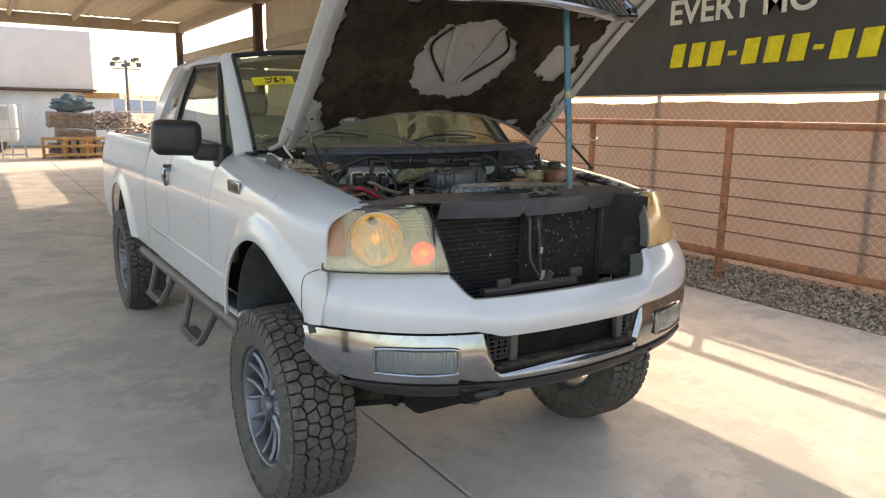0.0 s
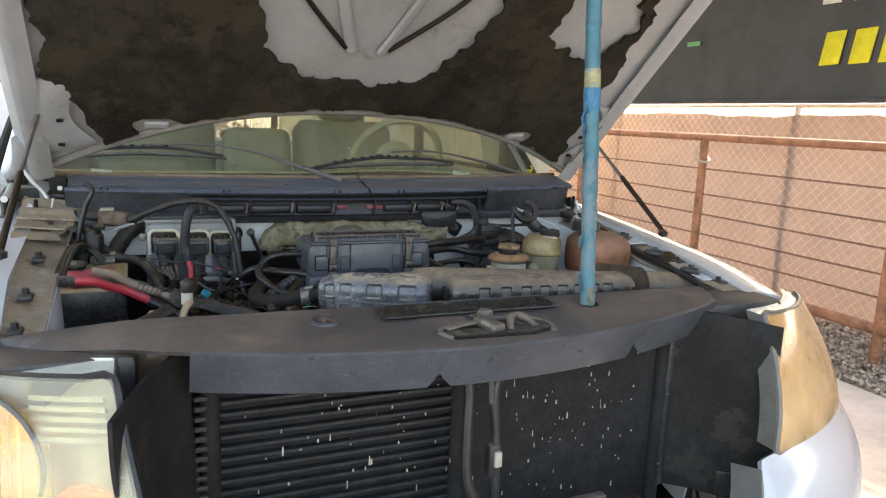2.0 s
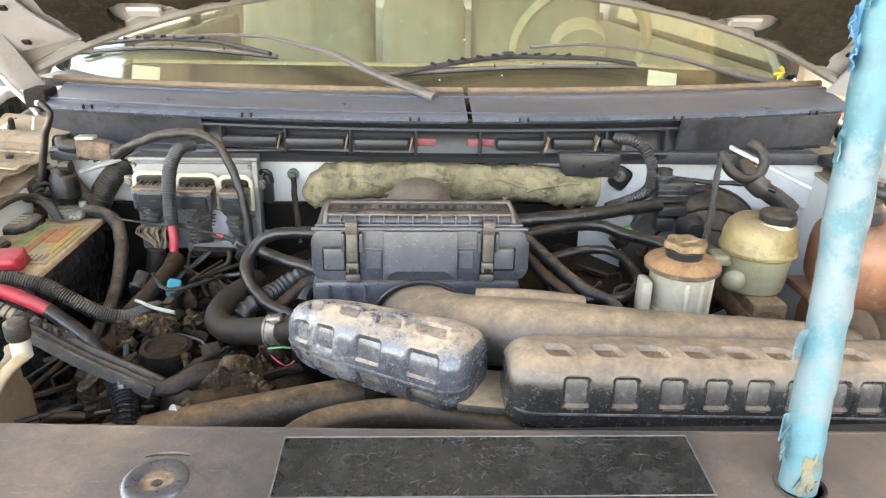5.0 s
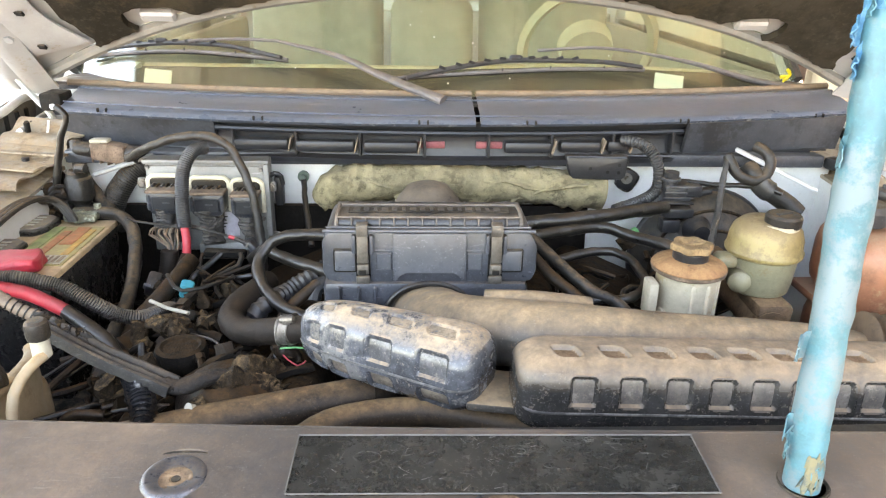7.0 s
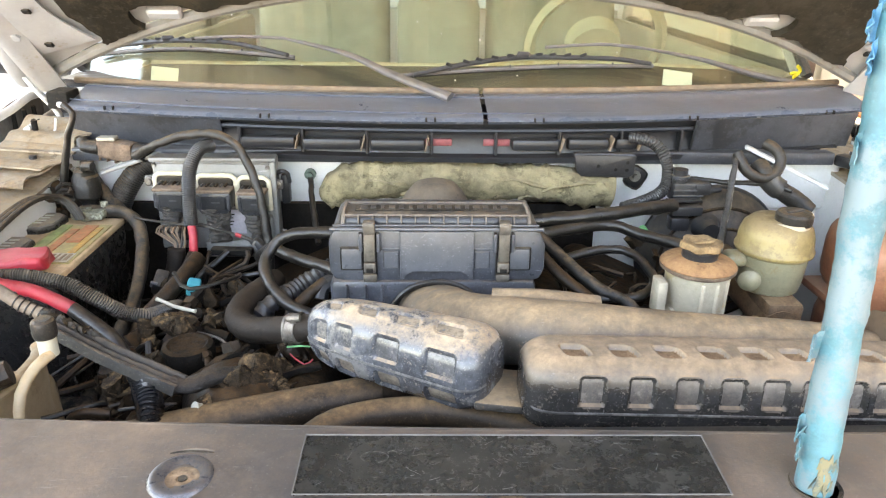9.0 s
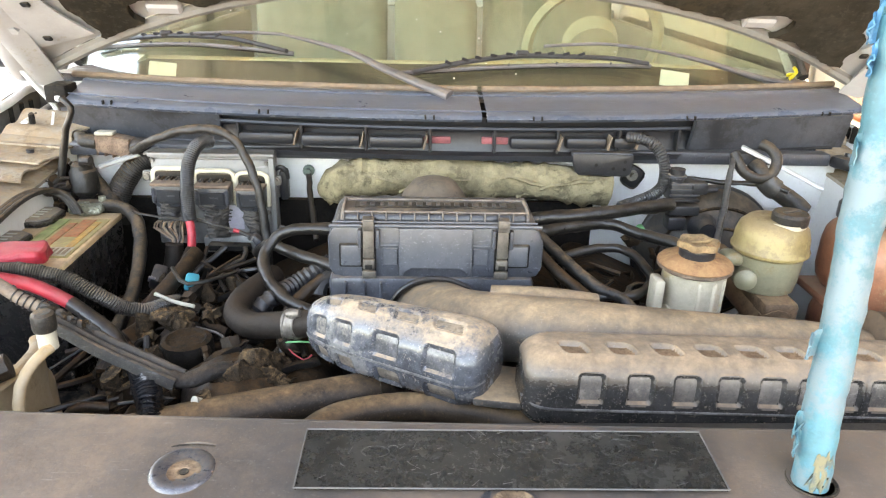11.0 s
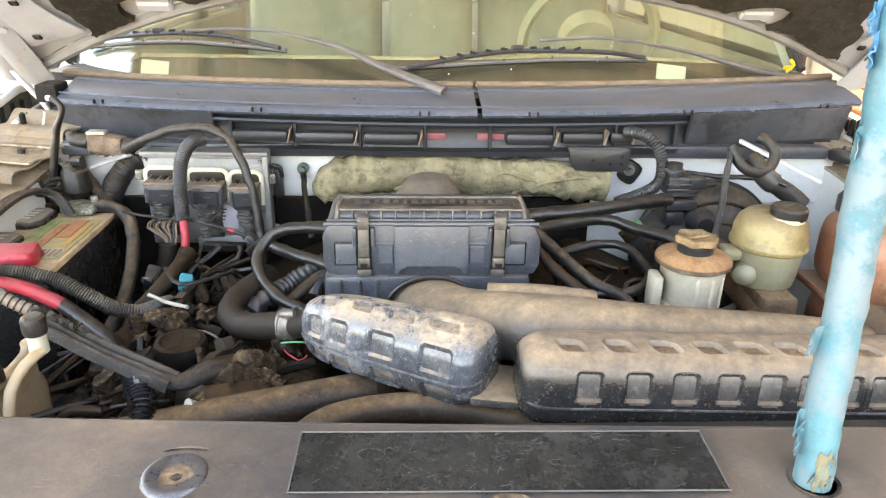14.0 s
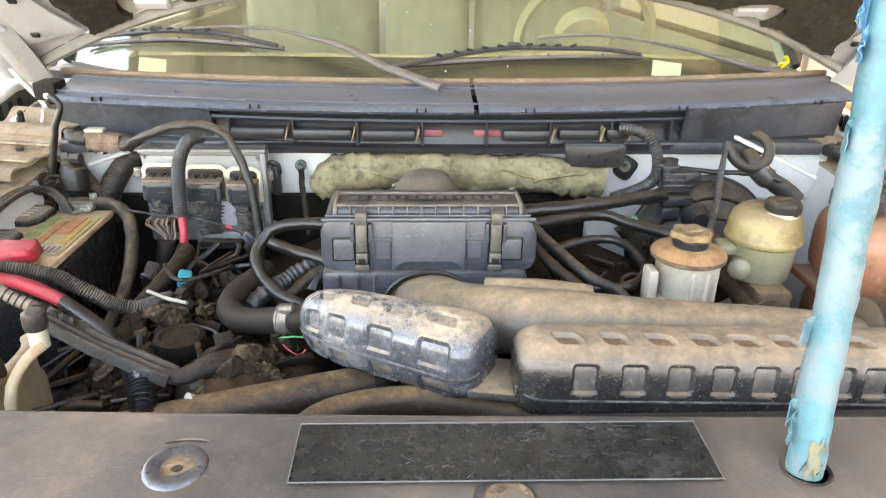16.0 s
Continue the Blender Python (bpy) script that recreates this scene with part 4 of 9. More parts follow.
    # cab pillars and windows
    part("a_pillar", f(sheet(lambda u, v: Vector((-0.795, 1.42, 1.50)).lerp(Vector((-0.712, 1.98, 2.02)), v) + Vector((-0.065 * u * (1 - 0.35 * v), 0.075 * u, 0.012 * math.sin(3.14 * u) - 0.01 * u)) + Vector((0.0, 0.0, 0.012 * math.sin(3.14 * v))), 6, 14, 0.02)), M_WHITE, truck, "white windshield pillar")
    part("roof_rail", f(tube([(-0.715, 1.97, 1.99), (-0.735, 2.2, 2.005), (-0.74, 2.6, 2.01), (-0.725, 3.2, 1.995)], 0.04, 12, flat=0.8)), M_WHITE, truck)
    part("b_pillar", f(sheet(lambda u, v: (lerp(-0.885, -0.765, v) - 0.02 * math.sin(3.14 * v), lerp(lerp(2.74, 2.58, v), lerp(2.83, 2.66, v), u), lerp(1.50, 1.985, v)), 2, 8, 0.02)), M_BLK, truck, "black door pillar")
    part("c_pillar", f(sheet(lambda u, v: (lerp(-0.895, -0.745, v) - 0.02 * math.sin(3.14 * v), lerp(lerp(3.27, 2.92, v), lerp(3.47, 3.22, v), u), lerp(1.49, 2.0, v)), 4, 10, 0.03)), M_WHITE, truck, "white rear cab pillar")
    part("window_belt", f(tube([(-0.90, 1.64, 1.517), (-0.905, 3.40, 1.525)], 0.014, 8)), M_BLK, truck, "black window seal")
    part("door_frame", f(tube([(-0.895, 1.60, 1.52), (-0.845, 1.80, 1.72), (-0.785, 2.02, 1.93), (-0.76, 2.12, 1.975), (-0.765, 2.58, 1.985)], 0.017, 8)), M_BLK, truck, "black door window seal")
    part("side_window", f(sheet(lambda u, v: (lerp(-0.885, -0.765, v) - 0.02 * math.sin(3.14 * v), lerp(lerp(1.62, 2.08, v), lerp(2.75, 2.59, v), u), lerp(1.51, 1.975, v)), 8, 6, 0.004)), M_TINT, truck, "tinted door glass").visible_shadow = False
    part("quarter_window", f(sheet(lambda u, v: (lerp(-0.885, -0.76, v) - 0.02 * math.sin(3.14 * v), lerp(lerp(2.82, 2.65, v), lerp(3.29, 2.93, v), u), lerp(1.515, 1.97, v)), 8, 6, 0.004)), M_TINT, truck, "tinted rear quarter glass").visible_shadow = False

part("roof", sheet(lambda u, v: (lerp(-0.735, 0.735, u), lerp(1.90 + 0.09 * (2 * u - 1) ** 2, 3.24, v), 2.012 + 0.075 * (1 - (2 * u - 1) ** 2) - 0.02 * (2 * v - 1) ** 2), 16, 8, 0.02), M_WHITE, truck, "white cab roof")
part("cab_back", box((0, 3.40, 1.12), (1.78, 0.03, 0.86), 0.01), M_WHITE, truck)
part("rear_window_frame", join(box((-0.68, 3.34, 1.77), (0.16, 0.03, 0.5), 0.01, 2, (12, 0, 0)), box((0.68, 3.34, 1.77), (0.16, 0.03, 0.5), 0.01, 2, (12, 0, 0)), box((0, 3.27, 1.985), (1.4, 0.04, 0.08), 0.01)), M_WHITE, truck)
part("rear_window", box((0, 3.34, 1.76), (1.2, 0.006, 0.44), 0.0, 2, (12, 0, 0)), M_TINT, truck).visible_shadow = False
part("headliner", sheet(lambda u, v: (lerp(-0.7, 0.7, u), lerp(1.98, 3.22, v), 1.985 + 0.06 * (1 - (2 * u - 1) ** 2)), 10, 4, 0.006), M_TRIM, truck)
part("cab_floor", box((0, 2.4, 0.82), (1.8, 2.0, 0.04)), M_DASH, truck)
part("bed_floor", box((0, 4.45, 0.98), (1.7, 2.1, 0.04)), M_WHITE, truck)
part("tailgate", box((0, 5.52, 1.2), (1.7, 0.05, 0.58), 0.015), M_WHITE, truck)
part("bed_front", box((0, 3.44, 1.22), (1.7, 0.04, 0.5), 0.01), M_WHITE, truck)
for s in (-1, 1):
    part("cowl_side", sheet(lambda u, v: (s * (lerp(0.70, 0.93, v) - 0.03 * v * v), lerp(1.33, 1.70, u), 1.488 - 0.006 * (2 * v - 1) ** 2 - 0.055 * clamp((v - 0.55) / 0.45) ** 2 + 0.004 * u), 10, 10, 0.008), M_WHITE, truck, "white panel at the pillar foot")
    part("door_trim", box((s * 0.855, 2.45, 1.22), (0.04, 1.7, 0.6), 0.02), M_TRIM, truck, "beige inner door trim")
    part("washer_nozzle", join(box((s * 0.815, 1.40, 1.512), (0.045, 0.05, 0.016), 0.005, 2, (6, 0, 20)), box((s * 0.80, 1.385, 1.523), (0.02, 0.03, 0.018), 0.004)), M_BLK, truck, "small black clip on the fender")

# windscreen, sticker, wipers
def screen_pt(u, v):
    x = lerp(-0.80, 0.80, u)
    q = abs(x / 0.80) ** 2.6
    xx = x * lerp(1.0, 0.905, v)
    return Vector((xx, lerp(1.06 + 0.34 * q, 1.87 + 0.09 * q, v), lerp(1.548 - 0.01 * q, 2.06 - 0.04 * q, v) + 0.02 * math.sin(3.14 * v)))


ws = part("windshield", sheet(screen_pt, 24, 12, 0.005), M_GLASS, truck, "dusty windshield with wiped arcs")
ws.visible_shadow = False
part("windshield_seal", join(tube([screen_pt(0, v / 6) for v in range(7)], 0.012, 8), tube([screen_pt(1, v / 6) for v in range(7)], 0.012, 8), tube([screen_pt(u / 12, 1) for u in range(13)], 0.014, 8)), M_BLK, ws)
part("price_sticker", sheet(lambda u, v: screen_pt(lerp(0.035, 0.165, u), lerp(0.585, 0.675, v)) + Vector((0, -0.009, 0.009)), 6, 2, 0.001), M_STICKER, ws, "yellow sticker with illegible marks")
part("sticker_writing", join(*[tube([screen_pt(lerp(0.035, 0.165, a), lerp(0.585, 0.675, b)) + Vector((0, -0.014, 0.013)) for a, b in pp], 0.0035, 6) for pp in (((0.3, 0.75), (0.38, 0.55), (0.46, 0.75), (0.4, 0.2), (0.3, 0.25)), ((0.5, 0.7), (0.6, 0.72), (0.52, 0.45), (0.62, 0.3), (0.5, 0.2)), ((0.68, 0.75), (0.7, 0.5), (0.78, 0.55), (0.74, 0.2)))]), M_INK, ws, "dark illegible scribble")
part("white_scribble", tube([(-0.772, 1.50, 1.585), (-0.745, 1.50, 1.602), (-0.735, 1.49, 1.585), (-0.715, 1.49, 1.60), (-0.70, 1.48, 1.597)], 0.003, 6), M_BRIGHTWHITE, ws, "short white pen strokes")
part("cowl_corner", sheet(lambda u, v: (lambda x: (x, lerp(1.07 + 0.115 * (x / 0.74) ** 2, 1.07 + 0.34 * abs(x / 0.77) ** 2.6, v), 1.551 - 0.012 * v))(lerp(-0.76, 0.76, u)), 40, 4, 0.006), M_BLK, truck, "black cowl strip under the glass")
part("yellow_scrawl", join(tube([(0.664, 1.215, 1.545), (0.668, 1.225, 1.556), (0.675, 1.225, 1.548), (0.681, 1.225, 1.556)], 0.0035, 6), tube([(0.669, 1.225, 1.568), (0.681, 1.225, 1.571), (0.676, 1.225, 1.561), (0.688, 1.225, 1.574), (0.680, 1.225, 1.584)], 0.0035, 6)), M_STICKER, ws, "short yellow marker strokes")
rgw = random.Random(77)
wv, wf = [], []
for k in range(150):
    p = screen_pt(rgw.uniform(0.06, 0.94), rgw.uniform(0.01, 0.6)) + Vector((0, -0.003, 0.004))
    r_ = abs(rgw.gauss(0, 0.0008)) + 0.0003
    i = len(wv)
    wv += [p + Vector((r_ * math.cos(a), -0.0, r_ * math.sin(a))) for a in (0, 1.26, 2.51, 3.77, 5.03)]
    wf.append(tuple(range(i, i + 5)))
me = bpy.data.meshes.new("speck")
me.from_pydata(wv, [], wf)
me.materials.append(M_BRIGHTWHITE)
part("speck", None, None, ws, "tiny white specks on the glass", keep=me)["kind"] = "stuff"
def on_path(pts, f):
    q = smooth_path(pts, 0.004)
    return q[min(len(q) - 1, int(f * len(q)))]


for arm, link, frame_, blade in (
    ([(-0.016, 1.02, 1.552), (-0.12, 1.068, 1.584), (-0.199, 1.108, 1.612), (-0.317, 1.16, 1.632)], [(-0.317, 1.16, 1.632), (-0.406, 1.191, 1.631), (-0.495, 1.219, 1.624)], [(-0.757, 1.371, 1.576), (-0.675, 1.322, 1.598), (-0.555, 1.255, 1.615), (-0.475, 1.217, 1.619), (-0.406, 1.186, 1.618), (-0.308, 1.138, 1.605)], [(-0.787, 1.41, 1.567), (-0.635, 1.3, 1.591), (-0.505, 1.232, 1.603), (-0.377, 1.176, 1.603), (-0.298, 1.149, 1.6)]),
    ([(0.70, 1.20, 1.549), (0.60, 1.195, 1.566), (0.468, 1.173, 1.600), (0.347, 1.157, 1.622)], [(0.347, 1.157, 1.622), (0.267, 1.148, 1.629), (0.159, 1.128, 1.625)], [(-0.08, 1.077, 1.581), (0.01, 1.098, 1.597), (0.109, 1.116, 1.608), (0.199, 1.123, 1.608), (0.288, 1.134, 1.605), (0.358, 1.139, 1.596)], [(-0.1, 1.093, 1.578), (0.04, 1.105, 1.587), (0.199, 1.123, 1.593), (0.368, 1.155, 1.59)]),
):
    w = part("wiper", tube(arm, (0.0165, 0.0046), 12, flat=0.5), M_WIPER, truck, "dusty grey wiper arm")
    part("link", tube(link, 0.0030, 8), M_WIPER, w)
    up_ = Vector((0, -0.004, 0.006))
    part("blade_frame", tube(frame_, (0.0060, 0.0052), 8, flat=0.8), M_WFRAME, w, "dark grey wiper bridge")
    part("hub", box(on_path(frame_, 0.46) + up_ * 0.8, (0.024, 0.010, 0.010), 0.003, 1, (-30, 0, 0)), M_WFRAME, w)
    part("blade", tube(blade, (0.0032, 0.0036), 8), M_WIPER, w, "pale grey rubber wiper blade")
    part("squeegee", tube([Vector(p) + Vector((0, 0.004, -0.005)) for p in blade], 0.0014, 6), M_WBLADE, w)
    for k in range(10):
        q = on_path(frame_, 0.16 + 0.06 * k)
        part("slot", box(q + up_ * 0.75, (0.0125, 0.005, 0.0052), 0.001, 1, (-30, -5 * (k - 5), 0)), M_WBLADE, w)
    for f_ in (0.2, 0.42, 0.6, 0.8):
        q = on_path(blade, f_)
        part("claw", tube([q + up_ * 0.9, q + Vector((0, 0.002, -0.004))], 0.0018, 6), M_WFRAME, w)

# inside the cab
dash = part("dashboard", sheet(lambda u, v: (lerp(-0.76, 0.76, u), lerp(1.12 + 0.33 * abs(2 * u - 1) ** 2.6, 1.64, v), 1.522 - 0.005 * v + 0.012 * math.exp(-((u - 0.74) * 7) ** 2) * v), 30, 8, 0.03), M_DASH, truck, "dark brown dashboard")
part("dash_front", box((0, 1.66, 1.335), (1.56, 0.06, 0.36), 0.03), M_TRIM, dash)
part("dash_edge", tube([(lerp(-0.74, 0.74, k / 10), 1.655, 1.512 + 0.012 * math.exp(-((k / 10 - 0.74) * 7) ** 2)) for k in range(11)], 0.012, 8), M_PS, dash, "pale rear dash edge")
part("steering_wheel", lathe([(0.175, -0.014), (0.19, 0.0), (0.175, 0.014), (0.16, 0.0), (0.175, -0.014)], (0.4, 1.76, 1.56), 32, pose(0, 0, 0, -62)), M_TRIM, truck, "beige steering wheel")
part("steering_hub", lathe([(0, -0.03), (0.07, -0.03), (0.075, 0.02), (0, 0.03)], (0.4, 1.78, 1.56), 20, pose(0, 0, 0, -62)), M_TRIM, truck)
# two small white plates, tilted up on the dashboard
for x, y, z, w_, r in ((-0.607, 1.35, 1.534, 0.054, 8), (0.488, 1.35, 1.537, 0.062, -6)):
    part("white_plate", box((x, y, z), (w_, 0.004, 0.034), 0.0, 1, (-30, 6, r)), M_BRIGHTWHITE, dash, "small tilted white plate on the dashboard")
for x in (-0.42, 0.42):
    st = part("seat", join(box((x, 2.25, 1.12), (0.52, 0.5, 0.2), 0.06, 3), box((x, 2.55, 1.37), (0.48, 0.16, 0.66), 0.06, 3, (-14, 0, 0))), M_SEAT, truck, "grey cloth front seat")
    part("headrest", box((x, 2.66, 1.77), (0.25, 0.10, 0.15), 0.05, 3), M_SEAT, st)
part("centre_seat", box((0, 2.5, 1.4), (0.3, 0.16, 0.5), 0.05, 3, (-14, 0, 0)), M_SEAT, truck)
part("rear_mirror", box((0.0, 1.90, 1.93), (0.24, 0.03, 0.065), 0.015), M_BLK, truck)

# wheels
def tread_blocks(n, r):
    """Irregular interlocking tread blocks: cells round jittered seeds, clipped against their neighbours, with open grooves."""
    rg = random.Random(3)
    step = 2 * math.pi / n * r
    cols = [(-0.108, 0.0), (-0.054, 0.5), (0.0, 0.0), (0.054, 0.5), (0.108, 0.0)]
    period = 11
    base = [[(x + (rg.uniform(-0.013, 0.013) if abs(x) < 0.1 else 0.0), (k + o + rg.uniform(-0.28, 0.28)) * step) for k in range(period)] for x, o in cols]
    seeds = [(x, y + q * period * step, c) for c, col in enumerate(base) for x, y in col for q in range(-1, n // period + 1)]
    vs, fs = [], []
    for x, y, c in seeds:
        if not 0 <= y < n * step:
            continue
        lo, hi = (-0.132, 0.132)
        poly = [(lo, y - 2 * step), (hi, y - 2 * step), (hi, y + 2 * step), (lo, y + 2 * step)]
        for x2, y2, _ in seeds:
            dx, dy = x2 - x, y2 - y
            dd = math.hypot(dx, dy)
            if dd < 1e-6 or dd > 3.2 * step:
                continue
            lim = dd / 2 - 0.0030
            out = []
            for (ax, ay), (bx, by) in zip(poly, poly[1:] + poly[:1]):
                da, db = ((ax - x) * dx + (ay - y) * dy) / dd - lim, ((bx - x) * dx + (by - y) * dy) / dd - lim
                if da <= 0:
                    out.append((ax, ay))
                if (da < 0) != (db < 0):
                    t = da / (da - db)
                    out.append((ax + (bx - ax) * t, ay + (by - ay) * t))
            poly = out
            if len(poly) < 3:
                break
        if len(poly) < 3:
            continue
        m_ = len(poly)
        i = len(vs)
        for h, sc in ((0.0, 1.0), (0.0155, 0.93)):
            for px, py in poly:
                xx, yy = x + (px - x) * sc, y + (py - y) * sc
                rr = r + h - 2.2 * max(0.0, abs(xx) - 0.10) ** 1.5
                vs.append((xx, rr * math.cos(yy / r), rr * math.sin(yy / r)))
        fs.append(tuple(range(i + m_, i + 2 * m_)))
        for j in range(m_):
            fs.append((i + j, i + (j + 1) % m_, i + m_ + (j + 1) % m_, i + m_ + j))
    for k in range(2 * n // 2):
        for sx in (-1, 1):
            a0 = 2 * math.pi * k / n
            i = len(vs)
            for px, rr, pa in ((0.130, r - 0.004, -0.40), (0.130, r - 0.004, 0.40), (0.146, r - 0.05, 0.32), (0.146, r - 0.05, -0.32), (0.138, r + 0.004, -0.36), (0.138, r + 0.004, 0.36), (0.153, r - 0.045 - 0.012 * (k % 2), 0.28), (0.153, r - 0.045 - 0.012 * (k % 2), -0.28)):
                aa = a0 + pa * 2 * math.pi / n
                vs.append((sx * px, rr * math.cos(aa), rr * math.sin(aa)))
            fs += [(i + 4, i + 5, i + 6, i + 7), (i, i + 1, i + 5, i + 4), (i + 1, i + 2, i + 6, i + 5), (i + 2, i + 3, i + 7, i + 6), (i + 3, i, i + 4, i + 7)]
    me = bpy.data.meshes.new("tread")
    me.from_pydata(vs, [], fs)
    me.materials.append(M_TIRE)
    return me


TO_X = pose(0, 0, 0, 0, -90, 0)
R = 0.437
TREAD = tread_blocks(55, R - 0.0155)


def tyre_bm():
    return lathe([(0.262, -0.118), (0.272, -0.134), (0.284, -0.137), (0.29, -0.143), (0.33, -0.150), (0.336, -0.1525), (0.345, -0.150), (0.39, -0.145), (R - 0.03, -0.130), (R - 0.028, -0.10), (R - 0.028, 0.10), (R - 0.03, 0.130), (0.39, 0.145), (0.33, 0.150), (0.272, 0.134), (0.262, 0.118), (0.262, -0.118)], n=64, m=TO_X)


def rim_bm():
    b = lathe([(0.268, -0.118), (0.255, -0.122), (0.245, -0.10), (0.235, 0.0), (0.25, 0.10), (0.256, 0.116), (0.264, 0.121), (0.268, 0.118), (0.262, 0.0), (0.268, -0.118)], n=56, m=TO_X)
    for k in range(16):
        sg_ = 1 if k % 2 else -1
        a, a2 = 2 * math.pi * (k // 2) / 8 + 0.10 * sg_, 2 * math.pi * (k // 2) / 8 + 0.19 * sg_
        b = join(b, tube([(-0.072, 0.055 * math.cos(a), 0.055 * math.sin(a)), (-0.066, 0.13 * math.cos(a), 0.13 * math.sin(a)), (-0.082, 0.205 * math.cos(a2), 0.205 * math.sin(a2)), (-0.104, 0.246 * math.cos(a2), 0.246 * math.sin(a2))], (0.0165, 0.012), 8, 0.03, flat=0.8))
    for k in range(6):
        a = k * math.pi / 3 + 0.2
        b = join(b, rod((-0.07, 0.066 * math.cos(a), 0.066 * math.sin(a)), (-0.098, 0.066 * math.cos(a), 0.066 * math.sin(a)), 0.010, 6))
    return join(b, lathe([(0, -0.02), (0.088, -0.02), (0.084, 0.002), (0.07, 0.012), (0.05, 0.014), (0.048, 0.034), (0.042, 0.042), (0, 0.044)], (-0.07, 0, 0), 28, TO_X))


share = {}
for nm, y in (("front", FY), ("rear", RY)):
    for s in (-1, 1):
        wm = Matrix.Translation((s * 0.877, y, HUB)) @ (pose(0, 0, 0, 0, 0, 0) if s == -1 else pose(0, 0, 0, 0, 0, 180))
        if not share:
            w = part("wheel", lathe([(0, -0.03), (0.14, -0.03), (0.14, 0.03), (0, 0.03)], (0.04, 0, 0), 24, TO_X), M_UNDER, truck, "lifted off-road wheel", m=wm)
            share = {"wheel": w.data, "tyre": part("tyre", tyre_bm(), M_TIRE, w, "black all-terrain tyre").data, "rim": part("rim", rim_bm(), M_RIM, w, "gunmetal split-spoke rim").data}
        else:
            w = part("wheel", None, None, truck, "lifted off-road wheel", m=wm, keep=share["wheel"])
            part("tyre", None, None, w, "black all-terrain tyre", keep=share["tyre"])
            part("rim", None, None, w, "gunmetal split-spoke rim", keep=share["rim"])
        part("tread", None, None, w, "dusty blocky tread", keep=TREAD)
        # black cylinder under the blocks paints the shade between them
        if "base" not in share:
            share["base"] = part("groove_bed", lathe([(R - 0.04, -0.131), (R - 0.0165, -0.116), (R - 0.0135, -0.09), (R - 0.0135, 0.09), (R - 0.0165, 0.116), (R - 0.04, 0.131), (R - 0.045, 0.12), (R - 0.045, -0.12), (R - 0.04, -0.131)], n=64, m=TO_X), M_UNDER, w, "groove bed blackened as shade").data
        else:
            part("groove_bed", None, None, w, "groove bed blackened as shade", keep=share["base"])

part("chassis", join(box((-0.42, 2.8, 0.68), (0.1, 5.2, 0.16), 0.01), box((0.42, 2.8, 0.68), (0.1, 5.2, 0.16), 0.01), box((0, 3.0, 0.76), (1.7, 4.8, 0.02))), M_UNDER, truck)
part("rear_axle", join(rod((-0.8, RY, HUB), (0.8, RY, HUB), 0.06), lathe([(0, -0.14), (0.14, -0.1), (0.16, 0), (0.14, 0.1), (0, 0.14)], (0, RY, HUB), 20, TO_X)), M_UNDER, truck)
part("front_axle", join(rod((-0.8, FY, HUB), (0.8, FY, HUB), 0.05), box((-0.25, FY - 0.1, 0.52), (0.5, 0.3, 0.16), 0.03), box((0.25, FY - 0.1, 0.52), (0.5, 0.3, 0.16), 0.03)), M_UNDER, truck)
for s in (-1, 1):
    ca = part("control_arm", tube([(s * 0.78, 0.6, 0.5), (s * 0.5, 0.35, 0.56), (s * 0.2, 0.22, 0.58)], 0.04, 10), M_UNDER, truck)
part("crossmember", join(box((-0.1, 0.24, 0.585), (0.95, 0.12, 0.10), 0.02), rod((-0.32, 0.15, 0.575), (-0.32, 0.26, 0.575), 0.032, 16)), M_UNDER, truck, "black front crossmember")
part("bushing", lathe([(0, 0.03), (0.018, 0.03), (0.03, 0.018), (0.034, 0), (0, 0)], (-0.32, 0.15, 0.575), 18, pose(0, 0, 0, 90)), M_STEEL, truck, "steel bushing end")

# bumper
def front_y(x, z):
    k = 0.38 if x < 0.02 else 0.15
    x = abs(x - 0.02)
    return -0.09 + 0.15 * x * x + k * x ** 4 + 0.09 * clamp((z - 0.93) / 0.2) ** 1.5


def fascia_top(x):
    a = abs(x)
    t = clamp((a - 0.435) / 0.075)
    return 1.04 + 0.098 * t ** 1.5


part("bumper_fascia", sheet(lambda u, v: (lambda x: (lambda z: (x, front_y(x, z) - 0.022 * math.sin(3.14 * clamp(v)), z))(lerp(0.925 - 0.028 * clamp((0.44 - abs(x)) / 0.1), fascia_top(x), v)))(lerp(-0.955, 0.985, u)), 110, 10, 0.012), M_WHITE, truck, "white upper bumper fascia")
# grey instead of the fascia's white: the ledge's shade is put into its colour
part("fascia_ledge", sheet(lambda u, v: (lambda x: (x, front_y(x, fascia_top(x)) + lerp(0.0, 0.07, v), fascia_top(x) + 0.004 - 0.02 * v))(lerp(-0.50, 0.50, u)), 50, 3, 0.01), M_HEDGE, truck, "dirty fascia ledge, greyed for its shade")


part("fascia_joint", tube([(-0.905, 0.33, 1.142), (-0.945, 0.352, 1.128), (-0.966, 0.366, 1.10), (-0.972, 0.372, 1.02), (-0.966, 0.374, 0.945)], 0.0015, 8), M_UNDER, truck, "dark panel joint")


def bumper_low(x):
    return 0.70 + 0.02 * abs(x)


def bumper_sheet(x0, x1, z0, z1, n):
    return sheet(lambda u, v: (lambda x: (x, front_y(x, 0.8) - 0.02 * math.sin(3.14 * v) + 0.012, lerp(z0(x), z1(x), v)))(lerp(x0, x1, u)), n, 8, 0.012)


